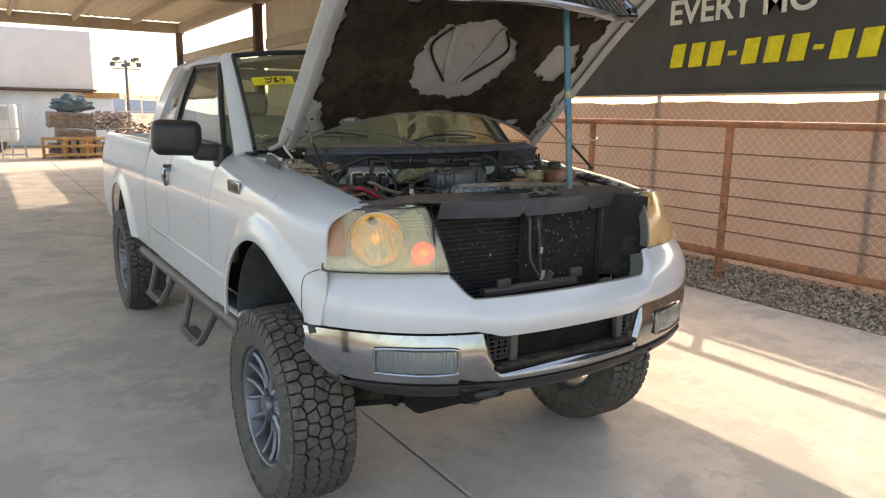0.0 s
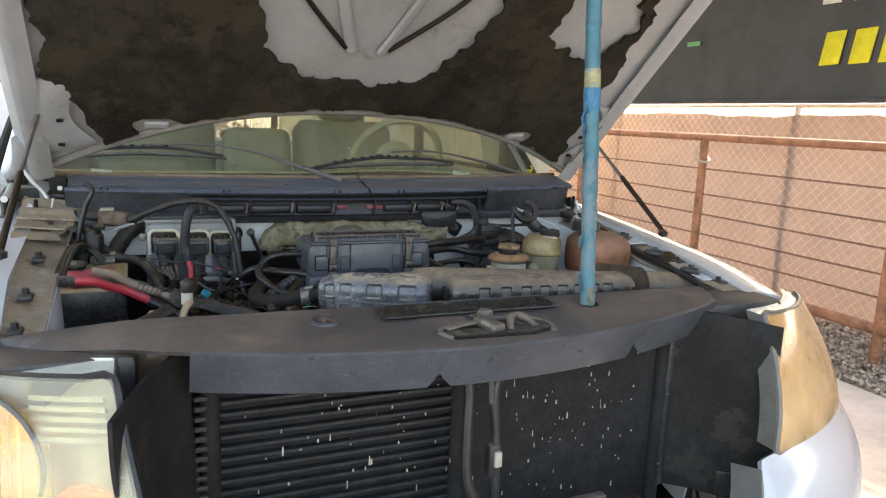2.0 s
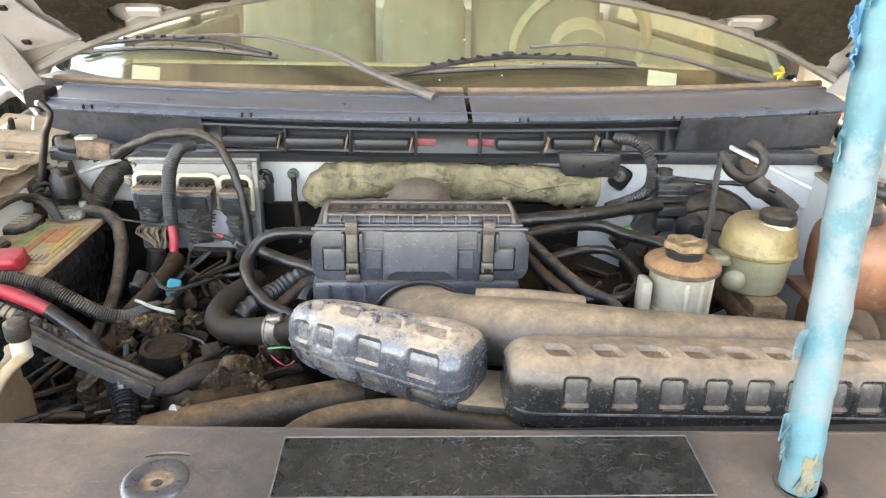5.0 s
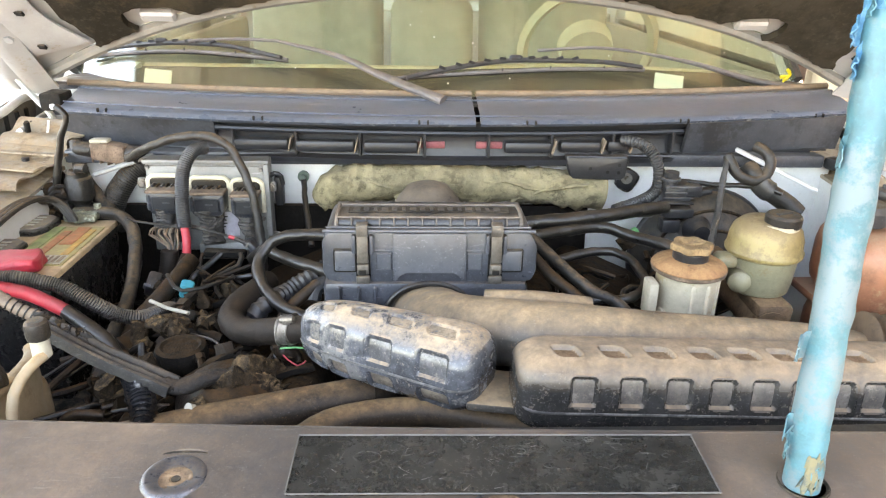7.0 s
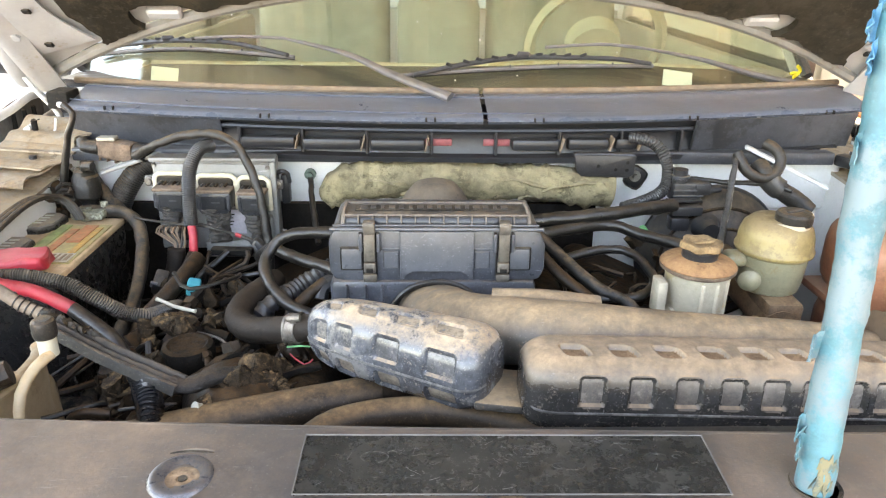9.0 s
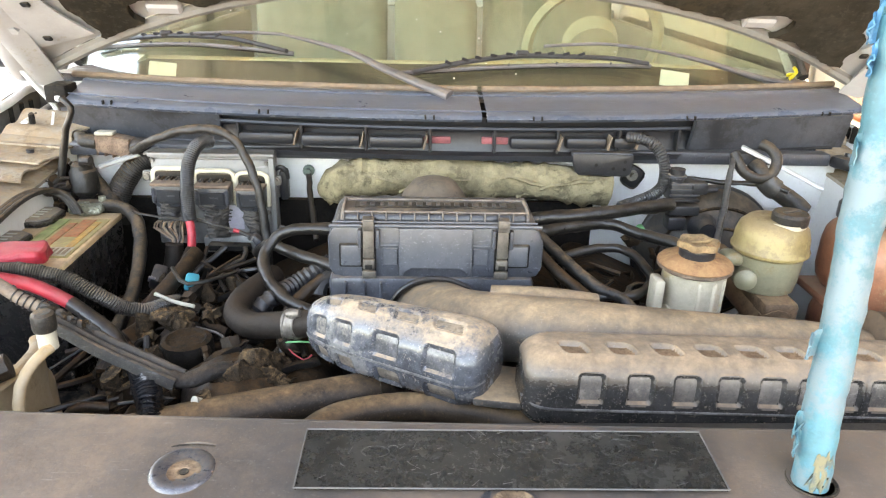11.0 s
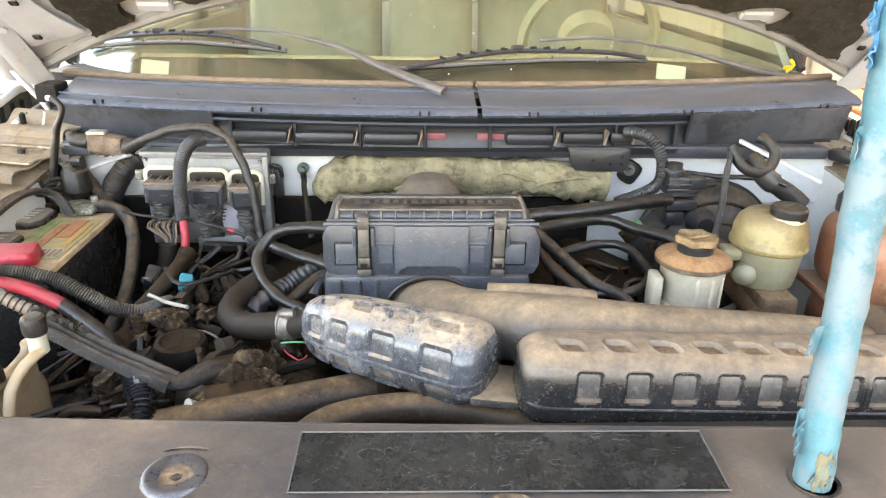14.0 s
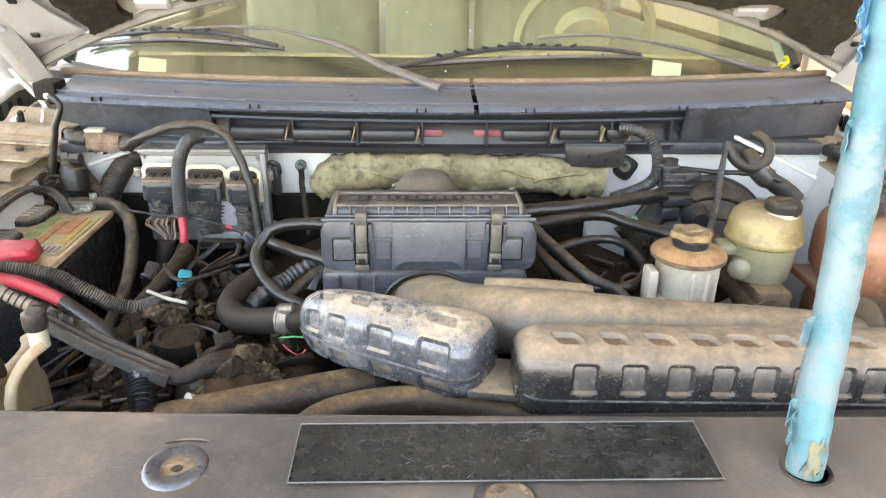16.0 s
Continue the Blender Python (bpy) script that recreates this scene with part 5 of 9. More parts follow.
bump = part("bumper", bumper_sheet(-0.955, 0.985, lambda x: bumper_low(x) + 0.10 * clamp((abs(x) - 0.84) / 0.115) ** 2, lambda x: 0.765 if abs(x) < 0.36 else lerp(0.765, 0.912, clamp((abs(x) - 0.36) / 0.05)), 90), M_CHROME, truck, "scuffed chrome front bumper")
part("valance", sheet(lambda u, v: (lambda x: (x, front_y(x, 0.8) + 0.012 + 0.03 * v - 0.012 * math.sin(3.14 * v), lerp(bumper_low(x) + 0.004, 0.660 + 0.03 * abs(x) + 0.04 * clamp((abs(x) - 0.7) / 0.18) ** 2, v)))(lerp(-0.90, 0.93, u)), 60, 4, 0.012), M_BLK, truck, "black lower bumper valance")
part("lower_grille_back", box((0, 0.02, 0.84), (0.8, 0.02, 0.17)), M_UNDER, truck)
part("lower_grille_sill", box((0, -0.045, 0.772), (0.74, 0.08, 0.02), 0.006), M_UNDER, truck)
for s in (-1, 1):
    g = part("mesh_insert", join(*[rod((s * 0.35 + dx, -0.045, 0.80), (s * 0.35 + dx + (0.02 if k % 2 else -0.02), -0.045, 0.915), 0.003, 5) for k, dx in enumerate((-0.035, -0.02, -0.005, 0.01, 0.025, 0.035))], *[rod((s * 0.35 - 0.045, -0.045, 0.805 + 0.018 * k), (s * 0.35 + 0.045, -0.045, 0.805 + 0.018 * k), 0.003, 5) for k in range(6)]), M_BLK, truck)
    part("insert_frame", box((s * 0.283, -0.045, 0.85), (0.035, 0.03, 0.12), 0.005), M_COVER, g)
    # fog lamps set in the bumper
    fl = part("fog_lamp", sheet(lambda u, v: (lambda x: (x, front_y(x, 0.8) - 0.013 - 0.004 * math.sin(3.14 * v), lerp(0.771, 0.858, v)))(s * lerp(0.525, 0.772, u)), 14, 6, 0.006), M_FOG, truck, "rectangular fog lamp with ribbed lens")
    part("fog_bowl", sheet(lambda u, v: (lambda x: (x, front_y(x, 0.8) - 0.006, lerp(0.773, 0.856, v)))(s * lerp(0.528, 0.769, u)), 14, 4, 0.003), M_RIM, fl, "bright reflector")
    for k in range(17):
        x = s * lerp(0.54, 0.76, k / 16)
        low = 0.785 + 0.035 * abs(math.sin(1.7 * k))
        part("flute", tube([(x, front_y(x, 0.8) - 0.0085, low), (x, front_y(x, 0.8) - 0.0095, 0.854)], 0.0042, 6), M_FLUTE, fl)
    part("fog_rim", tube([Vector((s * x, front_y(s * x, 0.8) - 0.012, z)) for x, z in ((0.525, 0.768), (0.64, 0.763), (0.765, 0.768), (0.778, 0.778), (0.778, 0.85), (0.765, 0.862), (0.65, 0.866), (0.535, 0.864), (0.52, 0.85), (0.518, 0.78), (0.525, 0.768))], 0.007, 8), M_CHROME, fl)
    part("tow_hook", tube([(s * 0.355, 0.0, 0.675), (s * 0.355, -0.045, 0.677), (s * 0.40, -0.062, 0.678), (s * 0.445, -0.045, 0.677), (s * 0.445, 0.0, 0.675)], 0.014, 10), M_BLK, truck, "black tow hook")
    # protruding black blocks imitate the shaded recess round the hook
    part("hook_recess_shade", join(box((s * 0.40, -0.038, 0.70), (0.22, 0.03, 0.022), 0.01), box((s * 0.40, -0.02, 0.672), (0.2, 0.04, 0.06), 0.015)), M_UNDER, truck)

# headlights
def lamp_pt(u, v, off=0.0, outer=0.315):
    """u from the outer end to the inner end, v from below to above."""
    xo, xi = lerp(0.905, 0.862, v), lerp(0.515, 0.56, v)
    x = lerp(xo, xi, u)
    z = lerp(lerp(1.142, 1.142, u), lerp(1.352, 1.372, u), v)
    y = lerp(outer, 0.05, u ** 0.8) + 0.075 * v * v + 0.03 * v - 0.02 * math.sin(3.14 * u)
    return Vector((x, y + off, z))


for s in (-1, 1):
    deep = 0.085 if s < 0 else 0.045

    def lp(u, v, off=0.0):
        return lamp_pt(u, v, off * deep / 0.085, 0.315 if s < 0 else 0.235)

    sg = Matrix.Translation((0.04 if s == 1 else 0.0, 0, 0)) @ Matrix.Diagonal((s, 1, 1, 1))

    def lamp_sheet(u0, u1, v0, v1, off, nu, nv, th):
        b = sheet(lambda u, v: lp(lerp(u0, u1, u), lerp(v0, v1, v), off), nu, nv, th)
        bmesh.ops.transform(b, matrix=sg, verts=b.verts)
        return b

    hl = part("headlight", lamp_sheet(0, 1, 0, 1, 0.085, 14, 8, 0.006), M_LENSB, truck, "yellowed cloudy headlight with its amber signal lit")
    lens = part("lens", lamp_sheet(0, 1, 0, 1, 0.0, 18, 10, 0.004), M_HLENS if s < 0 else M_HLENSY, hl, "yellowed plastic lens")
    lens.visible_shadow = False
    rimpath = [lp(k / 8, 0) for k in range(9)] + [lp(1, k / 4) for k in range(1, 5)] + [lp(1 - k / 8, 1) for k in range(1, 9)] + [lp(0, 1 - k / 4) for k in range(1, 5)]
    b = tube([p + Vector((0, 0.004, 0)) for p in rimpath], 0.006, 6)
    bmesh.ops.transform(b, matrix=sg, verts=b.verts)
    part("gasket", b, M_BLK if s < 0 else M_LENSW, hl)
    b = join(*[sheet(lambda u, v: lp(u, 0, 0.004 + 0.085 * v), 12, 2), sheet(lambda u, v: lp(u, 1, 0.004 + 0.085 * v), 12, 2), sheet(lambda u, v: lp(0, u, 0.004 + 0.085 * v), 8, 2)])
    bmesh.ops.transform(b, matrix=sg, verts=b.verts)
    part("housing", b, M_LENSB, hl)
    b = sheet(lambda u, v: lp(1, u, 0.004 + 0.085 * v) + Vector((-0.003, 0, 0)), 8, 2, 0.003)
    bmesh.ops.transform(b, matrix=sg, verts=b.verts)
    part("end_wall", b, M_BLK if s < 0 else M_LENSW, hl, "inner end of the lamp")
    if s > 0:
        c = lp(0.55, 0.42, 0.03)
        part("main_bulb", lathe([(0, -0.012), (0.008, -0.009), (0.010, 0), (0.008, 0.009), (0, 0.012)], sg @ Vector(c), 14), M_SIDEM, hl, "dull orange bulb")
        part("side_marker", lamp_sheet(0.02, 0.12, 0.2, 0.8, 0.012, 4, 4, 0.004), M_SIDEM, hl, "dull red side marker")
        continue
    # round bowl, small signal bowl, marker, ribs
    c = lp(0.44, 0.52, 0.034)
    bm_ = lathe([(0.0, 0.03), (0.046, 0.026), (0.081, 0.012), (0.100, -0.010), (0.104, -0.016), (0.097, -0.010), (0.076, 0.018), (0.0, 0.036)], n=32, m=pose(0, 0, 0, -90, 0, -32 * -s))
    bmesh.ops.translate(bm_, vec=(sg @ Vector(c)), verts=bm_.verts)
    part("main_bowl", bm_, M_AMBER, hl, "amber glowing reflector bowl")
    part("main_bulb", lathe([(0, -0.02), (0.012, -0.014), (0.016, 0), (0.012, 0.014), (0, 0.02)], sg @ Vector((c.x, c.y + 0.004, c.z)), 14), M_GLOW, hl, "glowing amber bulb")
    bm_ = lathe([(0.098, -0.002), (0.104, 0.0), (0.106, 0.006), (0.100, 0.006), (0.098, -0.002)], n=36, m=pose(0, 0, 0, 90, 0, -32 * -s))
    bmesh.ops.translate(bm_, vec=(sg @ (Vector(c) + Vector((0, -0.014, 0)))), verts=bm_.verts)
    part("bowl_rim", bm_, M_CHROME, hl)
    c = lp(0.83, 0.30, 0.028)
    bm_ = lathe([(0.0, 0.02), (0.026, 0.014), (0.040, -0.008), (0.044, -0.014), (0.036, -0.006), (0.0, 0.026)], n=24, m=pose(0, 0, 0, -90, 0, -25 * -s))
    bmesh.ops.translate(bm_, vec=(sg @ Vector(c)), verts=bm_.verts)
    part("signal_bowl", bm_, M_SIGB, hl, "orange signal reflector bowl with a faint glow of its own")
    part("signal_bulb", lathe([(0, -0.018), (0.014, -0.012), (0.02, 0), (0.014, 0.012), (0, 0.018)], sg @ Vector((c.x, c.y - 0.006, c.z)), 16), M_ORLAMP, hl, "glowing red-orange bulb")
    part("side_marker", lamp_sheet(0.015, 0.16, 0.24, 0.88, 0.006, 4, 4, 0.006), M_SIDEM, hl, "dull red side marker")
    part("amber_patch", lamp_sheet(0.60, 0.71, 0.22, 0.62, 0.035, 6, 6, 0.004), M_LENSY, hl, "amber reflection panel")
    part("amber_patch", lamp_sheet(0.70, 0.76, 0.08, 0.20, 0.035, 6, 3, 0.004), M_SIGB, hl)
    for k in range(9):
        part("facet", lamp_sheet(0.29 + 0.038 * k, 0.302 + 0.038 * k, 0.16 + 0.03 * abs(k - 4), 0.88 - 0.04 * abs(k - 4), 0.030, 2, 8, 0.002), M_LENSY if k % 2 else M_AMBER, hl)
    for k in range(5):
        part("rib", lamp_sheet(0.66, 0.95, 0.66 + 0.05 * k, 0.685 + 0.05 * k, 0.02, 6, 1, 0.008), M_LENSB, hl)

# condenser and surround behind the missing grille
cond = part("condenser", box((0.02, 0.30, 1.17), (0.92, 0.03, 0.46), 0.006), M_FIN, truck, "black fly-specked condenser with fine fins")
fin = None
for k in range(22):
    m_ = Matrix.Translation((-0.215, 0.279, 0.965 + 0.0192 * k))
    if fin is None:
        fin = part("fin", box((0, 0, 0), (0.43, 0.016, 0.006), 0.001, 1), M_FINEDGE, cond, m=m_)
    else:
        part("fin", None, None, cond, m=m_, keep=fin.data)
part("mesh_screen", box((0.225, 0.282, 1.17), (0.45, 0.012, 0.43), 0.003, 1), M_FIN, cond, "fine dark mesh half")
for x in (-0.43, 0.0, 0.46):
    part("header_tank", rod((x, 0.275, 0.95), (x, 0.275, 1.39), 0.016, 12), M_FIN, cond)
for k in range(24):
    m_ = Matrix.Translation((-0.445, 0.262, 0.975 + 0.0165 * k))
    if k == 0:
        sl = part("side_slot", box((0, 0, 0), (0.02, 0.012, 0.008), 0.002, 1), M_BLK, cond, m=m_)
    else:
        part("side_slot", None, None, cond, m=m_, keep=sl.data)
rgf = random.Random(8)
fv, ff = [], []
for k in range(150):
    x, z, l = rgf.uniform(-0.4, 0.46), rgf.uniform(0.99, 1.36), abs(rgf.gauss(0, 0.0026)) + 0.001
    if k % 2:
        x, z = (-0.12 + rgf.gauss(0, 0.1), 1.2 + rgf.gauss(0, 0.08)) if k % 4 == 1 else (0.24 + rgf.gauss(0, 0.09), 1.2 + rgf.gauss(0, 0.08))
    z = clamp(z, 0.985, 1.35)
    w_ = rgf.uniform(0.0006, 0.0022)
    i = len(fv)
    fv += [(x - w_, 0.2685, z - l), (x + w_, 0.2685, z - l), (x + w_ * 0.6, 0.2685, z + l), (x - w_ * 0.6, 0.2685, z + l)]
    ff.append((i, i + 1, i + 2, i + 3))
me = bpy.data.meshes.new("fleck")
me.from_pydata(fv, [], ff)
me.materials.append(M_TIE)
part("fleck", None, None, cond, "white specks and chips", keep=me)["kind"] = "stuff"
part("radiator_side_panel", sheet(lambda u, v: (lerp(0.465, 0.600, u) + 0.006 * math.sin(5 * v), lerp(0.268, 0.105, u) + 0.02 * math.sin(3.14 * u), lerp(0.985, 1.372 - 0.01 * u, v)), 14, 14, 0.006), M_SIDEP, truck, "stained black side panel")
part("radiator_side_panel", sheet(lambda u, v: (-lerp(0.455, 0.565 - 0.03 * (1 - v), u) + 0.006 * math.sin(6 * v), lerp(0.268, 0.085, u) + 0.025 * math.sin(3.14 * u), lerp(0.985, 1.372 - 0.03 * u * u, v)), 14, 14, 0.006), M_SIDEP, truck, "stained black side panel")
part("panel_flange", box((0.468, 0.262, 1.17), (0.014, 0.012, 0.37), 0.003), M_SCUFFED, truck, "scuffed pale panel flange")
part("panel_tab", box((0.55, 0.165, 1.02), (0.03, 0.008, 0.05), 0.004, 2, (0, 0, -35)), M_RIBBED, truck, "grey bolt tab")
lk = part("latch_bracket", join(tube([(-0.10, 0.235, 1.352), (-0.055, 0.215, 1.33), (-0.02, 0.20, 1.29), (-0.022, 0.19, 1.20), (-0.02, 0.18, 1.11), (0.02, 0.165, 1.04)], 0.0095, 10), tube([(0.10, 0.235, 1.352), (0.065, 0.21, 1.32), (0.03, 0.195, 1.27), (0.032, 0.185, 1.18), (0.03, 0.175, 1.06)], 0.008, 10), tube([(0.03, 0.23, 1.36), (0.025, 0.205, 1.31), (0.022, 0.19, 1.25)], 0.007, 10), box((0.026, 0.182, 1.15), (0.024, 0.02, 0.06), 0.006)), M_RIBBED, truck, "grey hood latch support rods")
part("latch_tag", box((0.028, 0.158, 1.035), (0.018, 0.012, 0.07), 0.004, 2, (0, 14, 0)), M_TIE, lk, "pale plastic tag")
part("latch_clip", box((0.03, 0.172, 1.155), (0.014, 0.012, 0.028), 0.003), M_TIE, lk)
part("latch_clip", box((-0.03, 0.225, 1.345), (0.012, 0.01, 0.018), 0.003), M_TIE, lk)
part("lower_bracket", join(box((-0.05, 0.14, 1.015), (0.5, 0.04, 0.03), 0.008), box((0.21, 0.15, 1.045), (0.07, 0.02, 0.04), 0.005), box((-0.2, 0.13, 1.045), (0.07, 0.02, 0.04), 0.005), tube([(0.03, 0.14, 1.02), (0.045, 0.12, 1.07)], 0.014, 8)), M_COVER, truck)

# radiator top cover
def cover_front(x):
    return 0.105 + 0.45 * x * x


def cover_rear(x):
    return 0.3115 - 0.035 * x + 0.02 * x * x


cov = part("radiator_cover", sheet(lambda u, v: (lambda x: (x, lerp(cover_front(x), cover_rear(x) - 0.008, v), 1.402 - 0.018 * (1 - v) ** 2 - 0.02 * clamp((abs(x) - 0.55) / 0.2)))(lerp(-0.74, 0.555, u)), 60, 12, 0.006), M_COVER, truck, "dusty black plastic radiator cover")
part("cover_lip", sheet(lambda u, v: (lambda x: (x, cover_front(x) + 0.035 * v, 1.386 - (0.07 - 0.025 * clamp(1 - abs(x + 0.1) / 0.02) - 0.025 * clamp(1 - abs(x - 0.30) / 0.02)) * v))(lerp(-0.46, 0.555, u)), 120, 4, 0.006), M_PAD, cov, "bent front lip")
part("cover_back_edge", tube([(lerp(-0.74, 0.555, k / 12), cover_rear(lerp(-0.74, 0.555, k / 12)) - 0.006, 1.396 - 0.02 * clamp((abs(lerp(-0.74, 0.555, k / 12)) - 0.55) / 0.2)) for k in range(13)], 0.006, 8), M_COVER, cov)
lb = part("emission_label", sheet(lambda u, v: (lerp(-0.1655, 0.1615, u), lerp(0.2335, 0.300, v), 1.4075 - 0.018 * (1 - (lerp(0.2335, 0.300, v) - 0.105) / 0.213) ** 2), 4, 4, 0.0012), M_LABEL, cov, "black sticker worn past reading")
lb.location, lb.rotation_euler = (0, -0.0095, -0.0006), (0, 0, -0.014)
part("label_border", join(*[tube([(a[0], a[1], 1.4085 - 0.018 * (1 - (a[1] - 0.105) / 0.213) ** 2), (b[0], b[1], 1.4085 - 0.018 * (1 - (b[1] - 0.105) / 0.213) ** 2)], 0.0007, 5) for a, b in (((-0.166, 0.300), (0.162, 0.300)), ((-0.166, 0.233), (-0.166, 0.300)), ((0.162, 0.233), (0.162, 0.300)), ((-0.166, 0.233), (0.162, 0.233)))]), M_EDGE, lb)
for x, y in ((-0.2525, 0.2535), (-0.002, 0.2135)):
    zf = 1.4 - 0.018 * (1 - (y - 0.105) / 0.207) ** 2
    d = part("cover_fastener", lathe([(0.0268, -0.002), (0.0256, 0.0008), (0.0232, 0.0030), (0.0212, 0.0036), (0.0185, 0.0034), (0.0125, 0.0022), (0.0085, 0.0012), (0.0, 0.001)], (x, y, zf), 40), M_DISH, cov, "shallow metal dish with a bright bevelled rim")
    part("dish_rust", lathe([(0.0128 if x < -0.1 else 0.0185, 0.0030 if x < -0.1 else 0.0052), (0.0105, 0.0026), (0.0085, 0.0021), (0.0060, 0.0027), (0.0048, 0.0025), (0.0040, 0.0015), (0, 0.0015)], (x + 0.0025, y - 0.0045, zf), 28, caps=False), M_RUSTDISH, d, "rust-stained centre")
    part("screw_hole", lathe([(0.0036, 0.0020), (0.0036, 0.0027), (0, 0.0023)], (x + 0.0025, y - 0.0045, zf), 14, caps=False), M_UNDER, d)
rgl = random.Random(31)
lv, lf = [], []
for k in range(70):
    if k % 3:
        cx, cy = rgl.choice(((-0.03, 0.285), (0.08, 0.262), (-0.06, 0.262), (0.02, 0.275), (0.11, 0.285)))
        x, y = cx + rgl.gauss(0, 0.03), cy + rgl.gauss(0, 0.012)
    else:
        x, y = rgl.uniform(-0.15, 0.15), rgl.uniform(0.237, 0.296)
    x, y = clamp(x, -0.15, 0.15), clamp(y, 0.238, 0.296)
    l, w_, a = abs(rgl.gauss(0, 0.0028)) + 0.0004, rgl.uniform(0.00015, 0.0005), rgl.gauss(0.2, 0.5)
    ca_, sa_ = math.cos(a), math.sin(a)
    zz = 1.4082 - 0.018 * (1 - (y - 0.105) / 0.213) ** 2 + 0.0012
    i = len(lv)
    lv += [(x + dx * ca_ - dy * sa_, y + dx * sa_ + dy * ca_, zz) for dx, dy in ((-l, -w_), (l, -w_ * 0.4), (l, w_ * 0.4), (-l, w_))]
    lf.append((i, i + 1, i + 2, i + 3))
rc_ = random.Random(5)


def label_z(y):
    return 1.4085 - 0.018 * (1 - (y - 0.105) / 0.213) ** 2


for cx, cy, n_, sp_ in ((-0.096, 0.278, 3, 0.010), (0.012, 0.276, 5, 0.009), (0.086, 0.287, 9, 0.014), (0.03, 0.262, 3, 0.006), (0.128, 0.277, 3, 0.01)):
    for k in range(n_):
        x, y = cx + rc_.gauss(0, sp_), min(0.295, max(0.24, cy + rc_.gauss(0, sp_ * 0.5)))
        r_, a0, sweep = rc_.uniform(0.0015, 0.006) if k else 0.011, rc_.uniform(0, 6.28), rc_.uniform(1.0, 5.5)
        pts = [Vector((x + r_ * math.cos(a0 + sweep * q / 7), y + 0.6 * r_ * math.sin(a0 + sweep * q / 7), 0)) for q in range(8)]
        for p in pts:
            p.z = label_z(min(0.299, p.y)) + 0.0004
        part("scuff", tube(pts, rc_.uniform(0.00018, 0.00034), 5, 0.002), M_CURL, lb)
me = bpy.data.meshes.new("scratch")
me.from_pydata(lv, [], lf)
me.materials.append(mat("label_scratch", (0.14, 0.132, 0.125), 0.6, vary=0.3, scale=60))
part("scratch", None, None, lb, "fine pale scratches", keep=me)["kind"] = "stuff"
part("cover_slot", tube([(-0.271, 0.2775, 1.3995), (-0.262, 0.280, 1.4005), (-0.248, 0.2805, 1.4005), (-0.234, 0.279, 1.4), (-0.222, 0.2765, 1.399)], 0.0016, 6), M_UNDER, cov)
part("slot_ridge", tube([(-0.266, 0.2805, 1.4), (-0.255, 0.2832, 1.401), (-0.242, 0.2832, 1.401), (-0.229, 0.2800, 1.4)], 0.0012, 6), M_RIB, cov, "pale raised lip of the slot")
part("cover_crease", tube([(-0.228, 0.2775, 1.3995), (-0.21, 0.2725, 1.399), (-0.19, 0.2700, 1.3985), (-0.172, 0.2705, 1.3985)], 0.0008, 5), M_UNDER, cov, "fine crease in the cover")
part("prop_hole", lathe([(0, 0.0), (0.0170, 0.0), (0.0190, 0.0012), (0.0202, 0.0)], (0.2375, 0.237, 1.3995), 24), M_UNDER, cov)
# flat black plate on the cover paints the shaded opening
part("latch_recess", prism([(-0.088, 0.150), (-0.075, 0.135), (0.06, 0.128), (0.098, 0.14), (0.104, 0.165), (0.085, 0.198), (0.03, 0.204), (-0.03, 0.190), (-0.08, 0.175)], "z", 1.388, 1.3965, 0.002), M_UNDER, cov, "irregular black plate for the shade in the latch opening")
part("recess_rim", tube([(-0.02, 0.196, 1.396), (-0.078, 0.178, 1.395), (-0.092, 0.158, 1.394), (-0.078, 0.138, 1.391)], 0.0055, 8, flat=0.6), M_RIB, cov, "pale bent rim")
part("recess_rim", tube([(0.02, 0.207, 1.397), (0.07, 0.205, 1.397), (0.10, 0.182, 1.396), (0.110, 0.155, 1.394), (0.10, 0.135, 1.391)], 0.0055, 8, flat=0.6), M_RIB, cov, "pale bent rim")
lt = part("hood_latch", join(box((-0.008, 0.160, 1.402), (0.030, 0.055, 0.014), 0.005, 2, (0, 0, 10)), lathe([(0, 0.026), (0.010, 0.026), (0.013, 0.022), (0.013, 0.016), (0.009, 0.014), (0.009, 0), (0, 0)], (0.0, 0.190, 1.392), 16), tube([(-0.008, 0.135, 1.400), (-0.022, 0.15, 1.408), (-0.020, 0.172, 1.406)], 0.007, 8)), M_LATCH, cov, "dusty hood latch in its recess")
part("latch_lever", tube([(-0.080, 0.162, 1.398), (-0.05, 0.168, 1.402), (-0.018, 0.166, 1.405)], 0.0065, 8, flat=0.5), M_RIB, lt)
part("latch_hook", tube([(0.022, 0.140, 1.394), (0.030, 0.158, 1.408), (0.048, 0.170, 1.411), (0.066, 0.162, 1.404), (0.072, 0.146, 1.394)], 0.0065, 10), M_LATCH, lt)
part("latch_plate", box((0.062, 0.178, 1.397), (0.03, 0.03, 0.006), 0.002, 1, (8, 0, 20)), M_COVER, lt)

# hood, open
HA = radians(44)
HY, HZ = 1.13, 1.545


def hood_pt(x, d, off=0.0):
    """d: metres from the rear edge towards the front, off: along the outer normal."""
    crown = 0.02 * (1 - (x / 0.78) ** 2)
    x *= 1 + (0.02 + 0.075 * clamp(d) if x > 0 else 0.02 * clamp(d))
    o = off + crown - 0.03 * clamp((d - 0.7) / 0.4) ** 2
    return Vector((x, HY - d * math.cos(HA) + o * math.sin(HA), HZ + d * math.sin(HA) + o * math.cos(HA)))


def rear_d(x):
    return 0.02 + 0.23 * (1 - abs(x / 0.74) ** 2.2) if abs(x) < 0.74 else 0.02


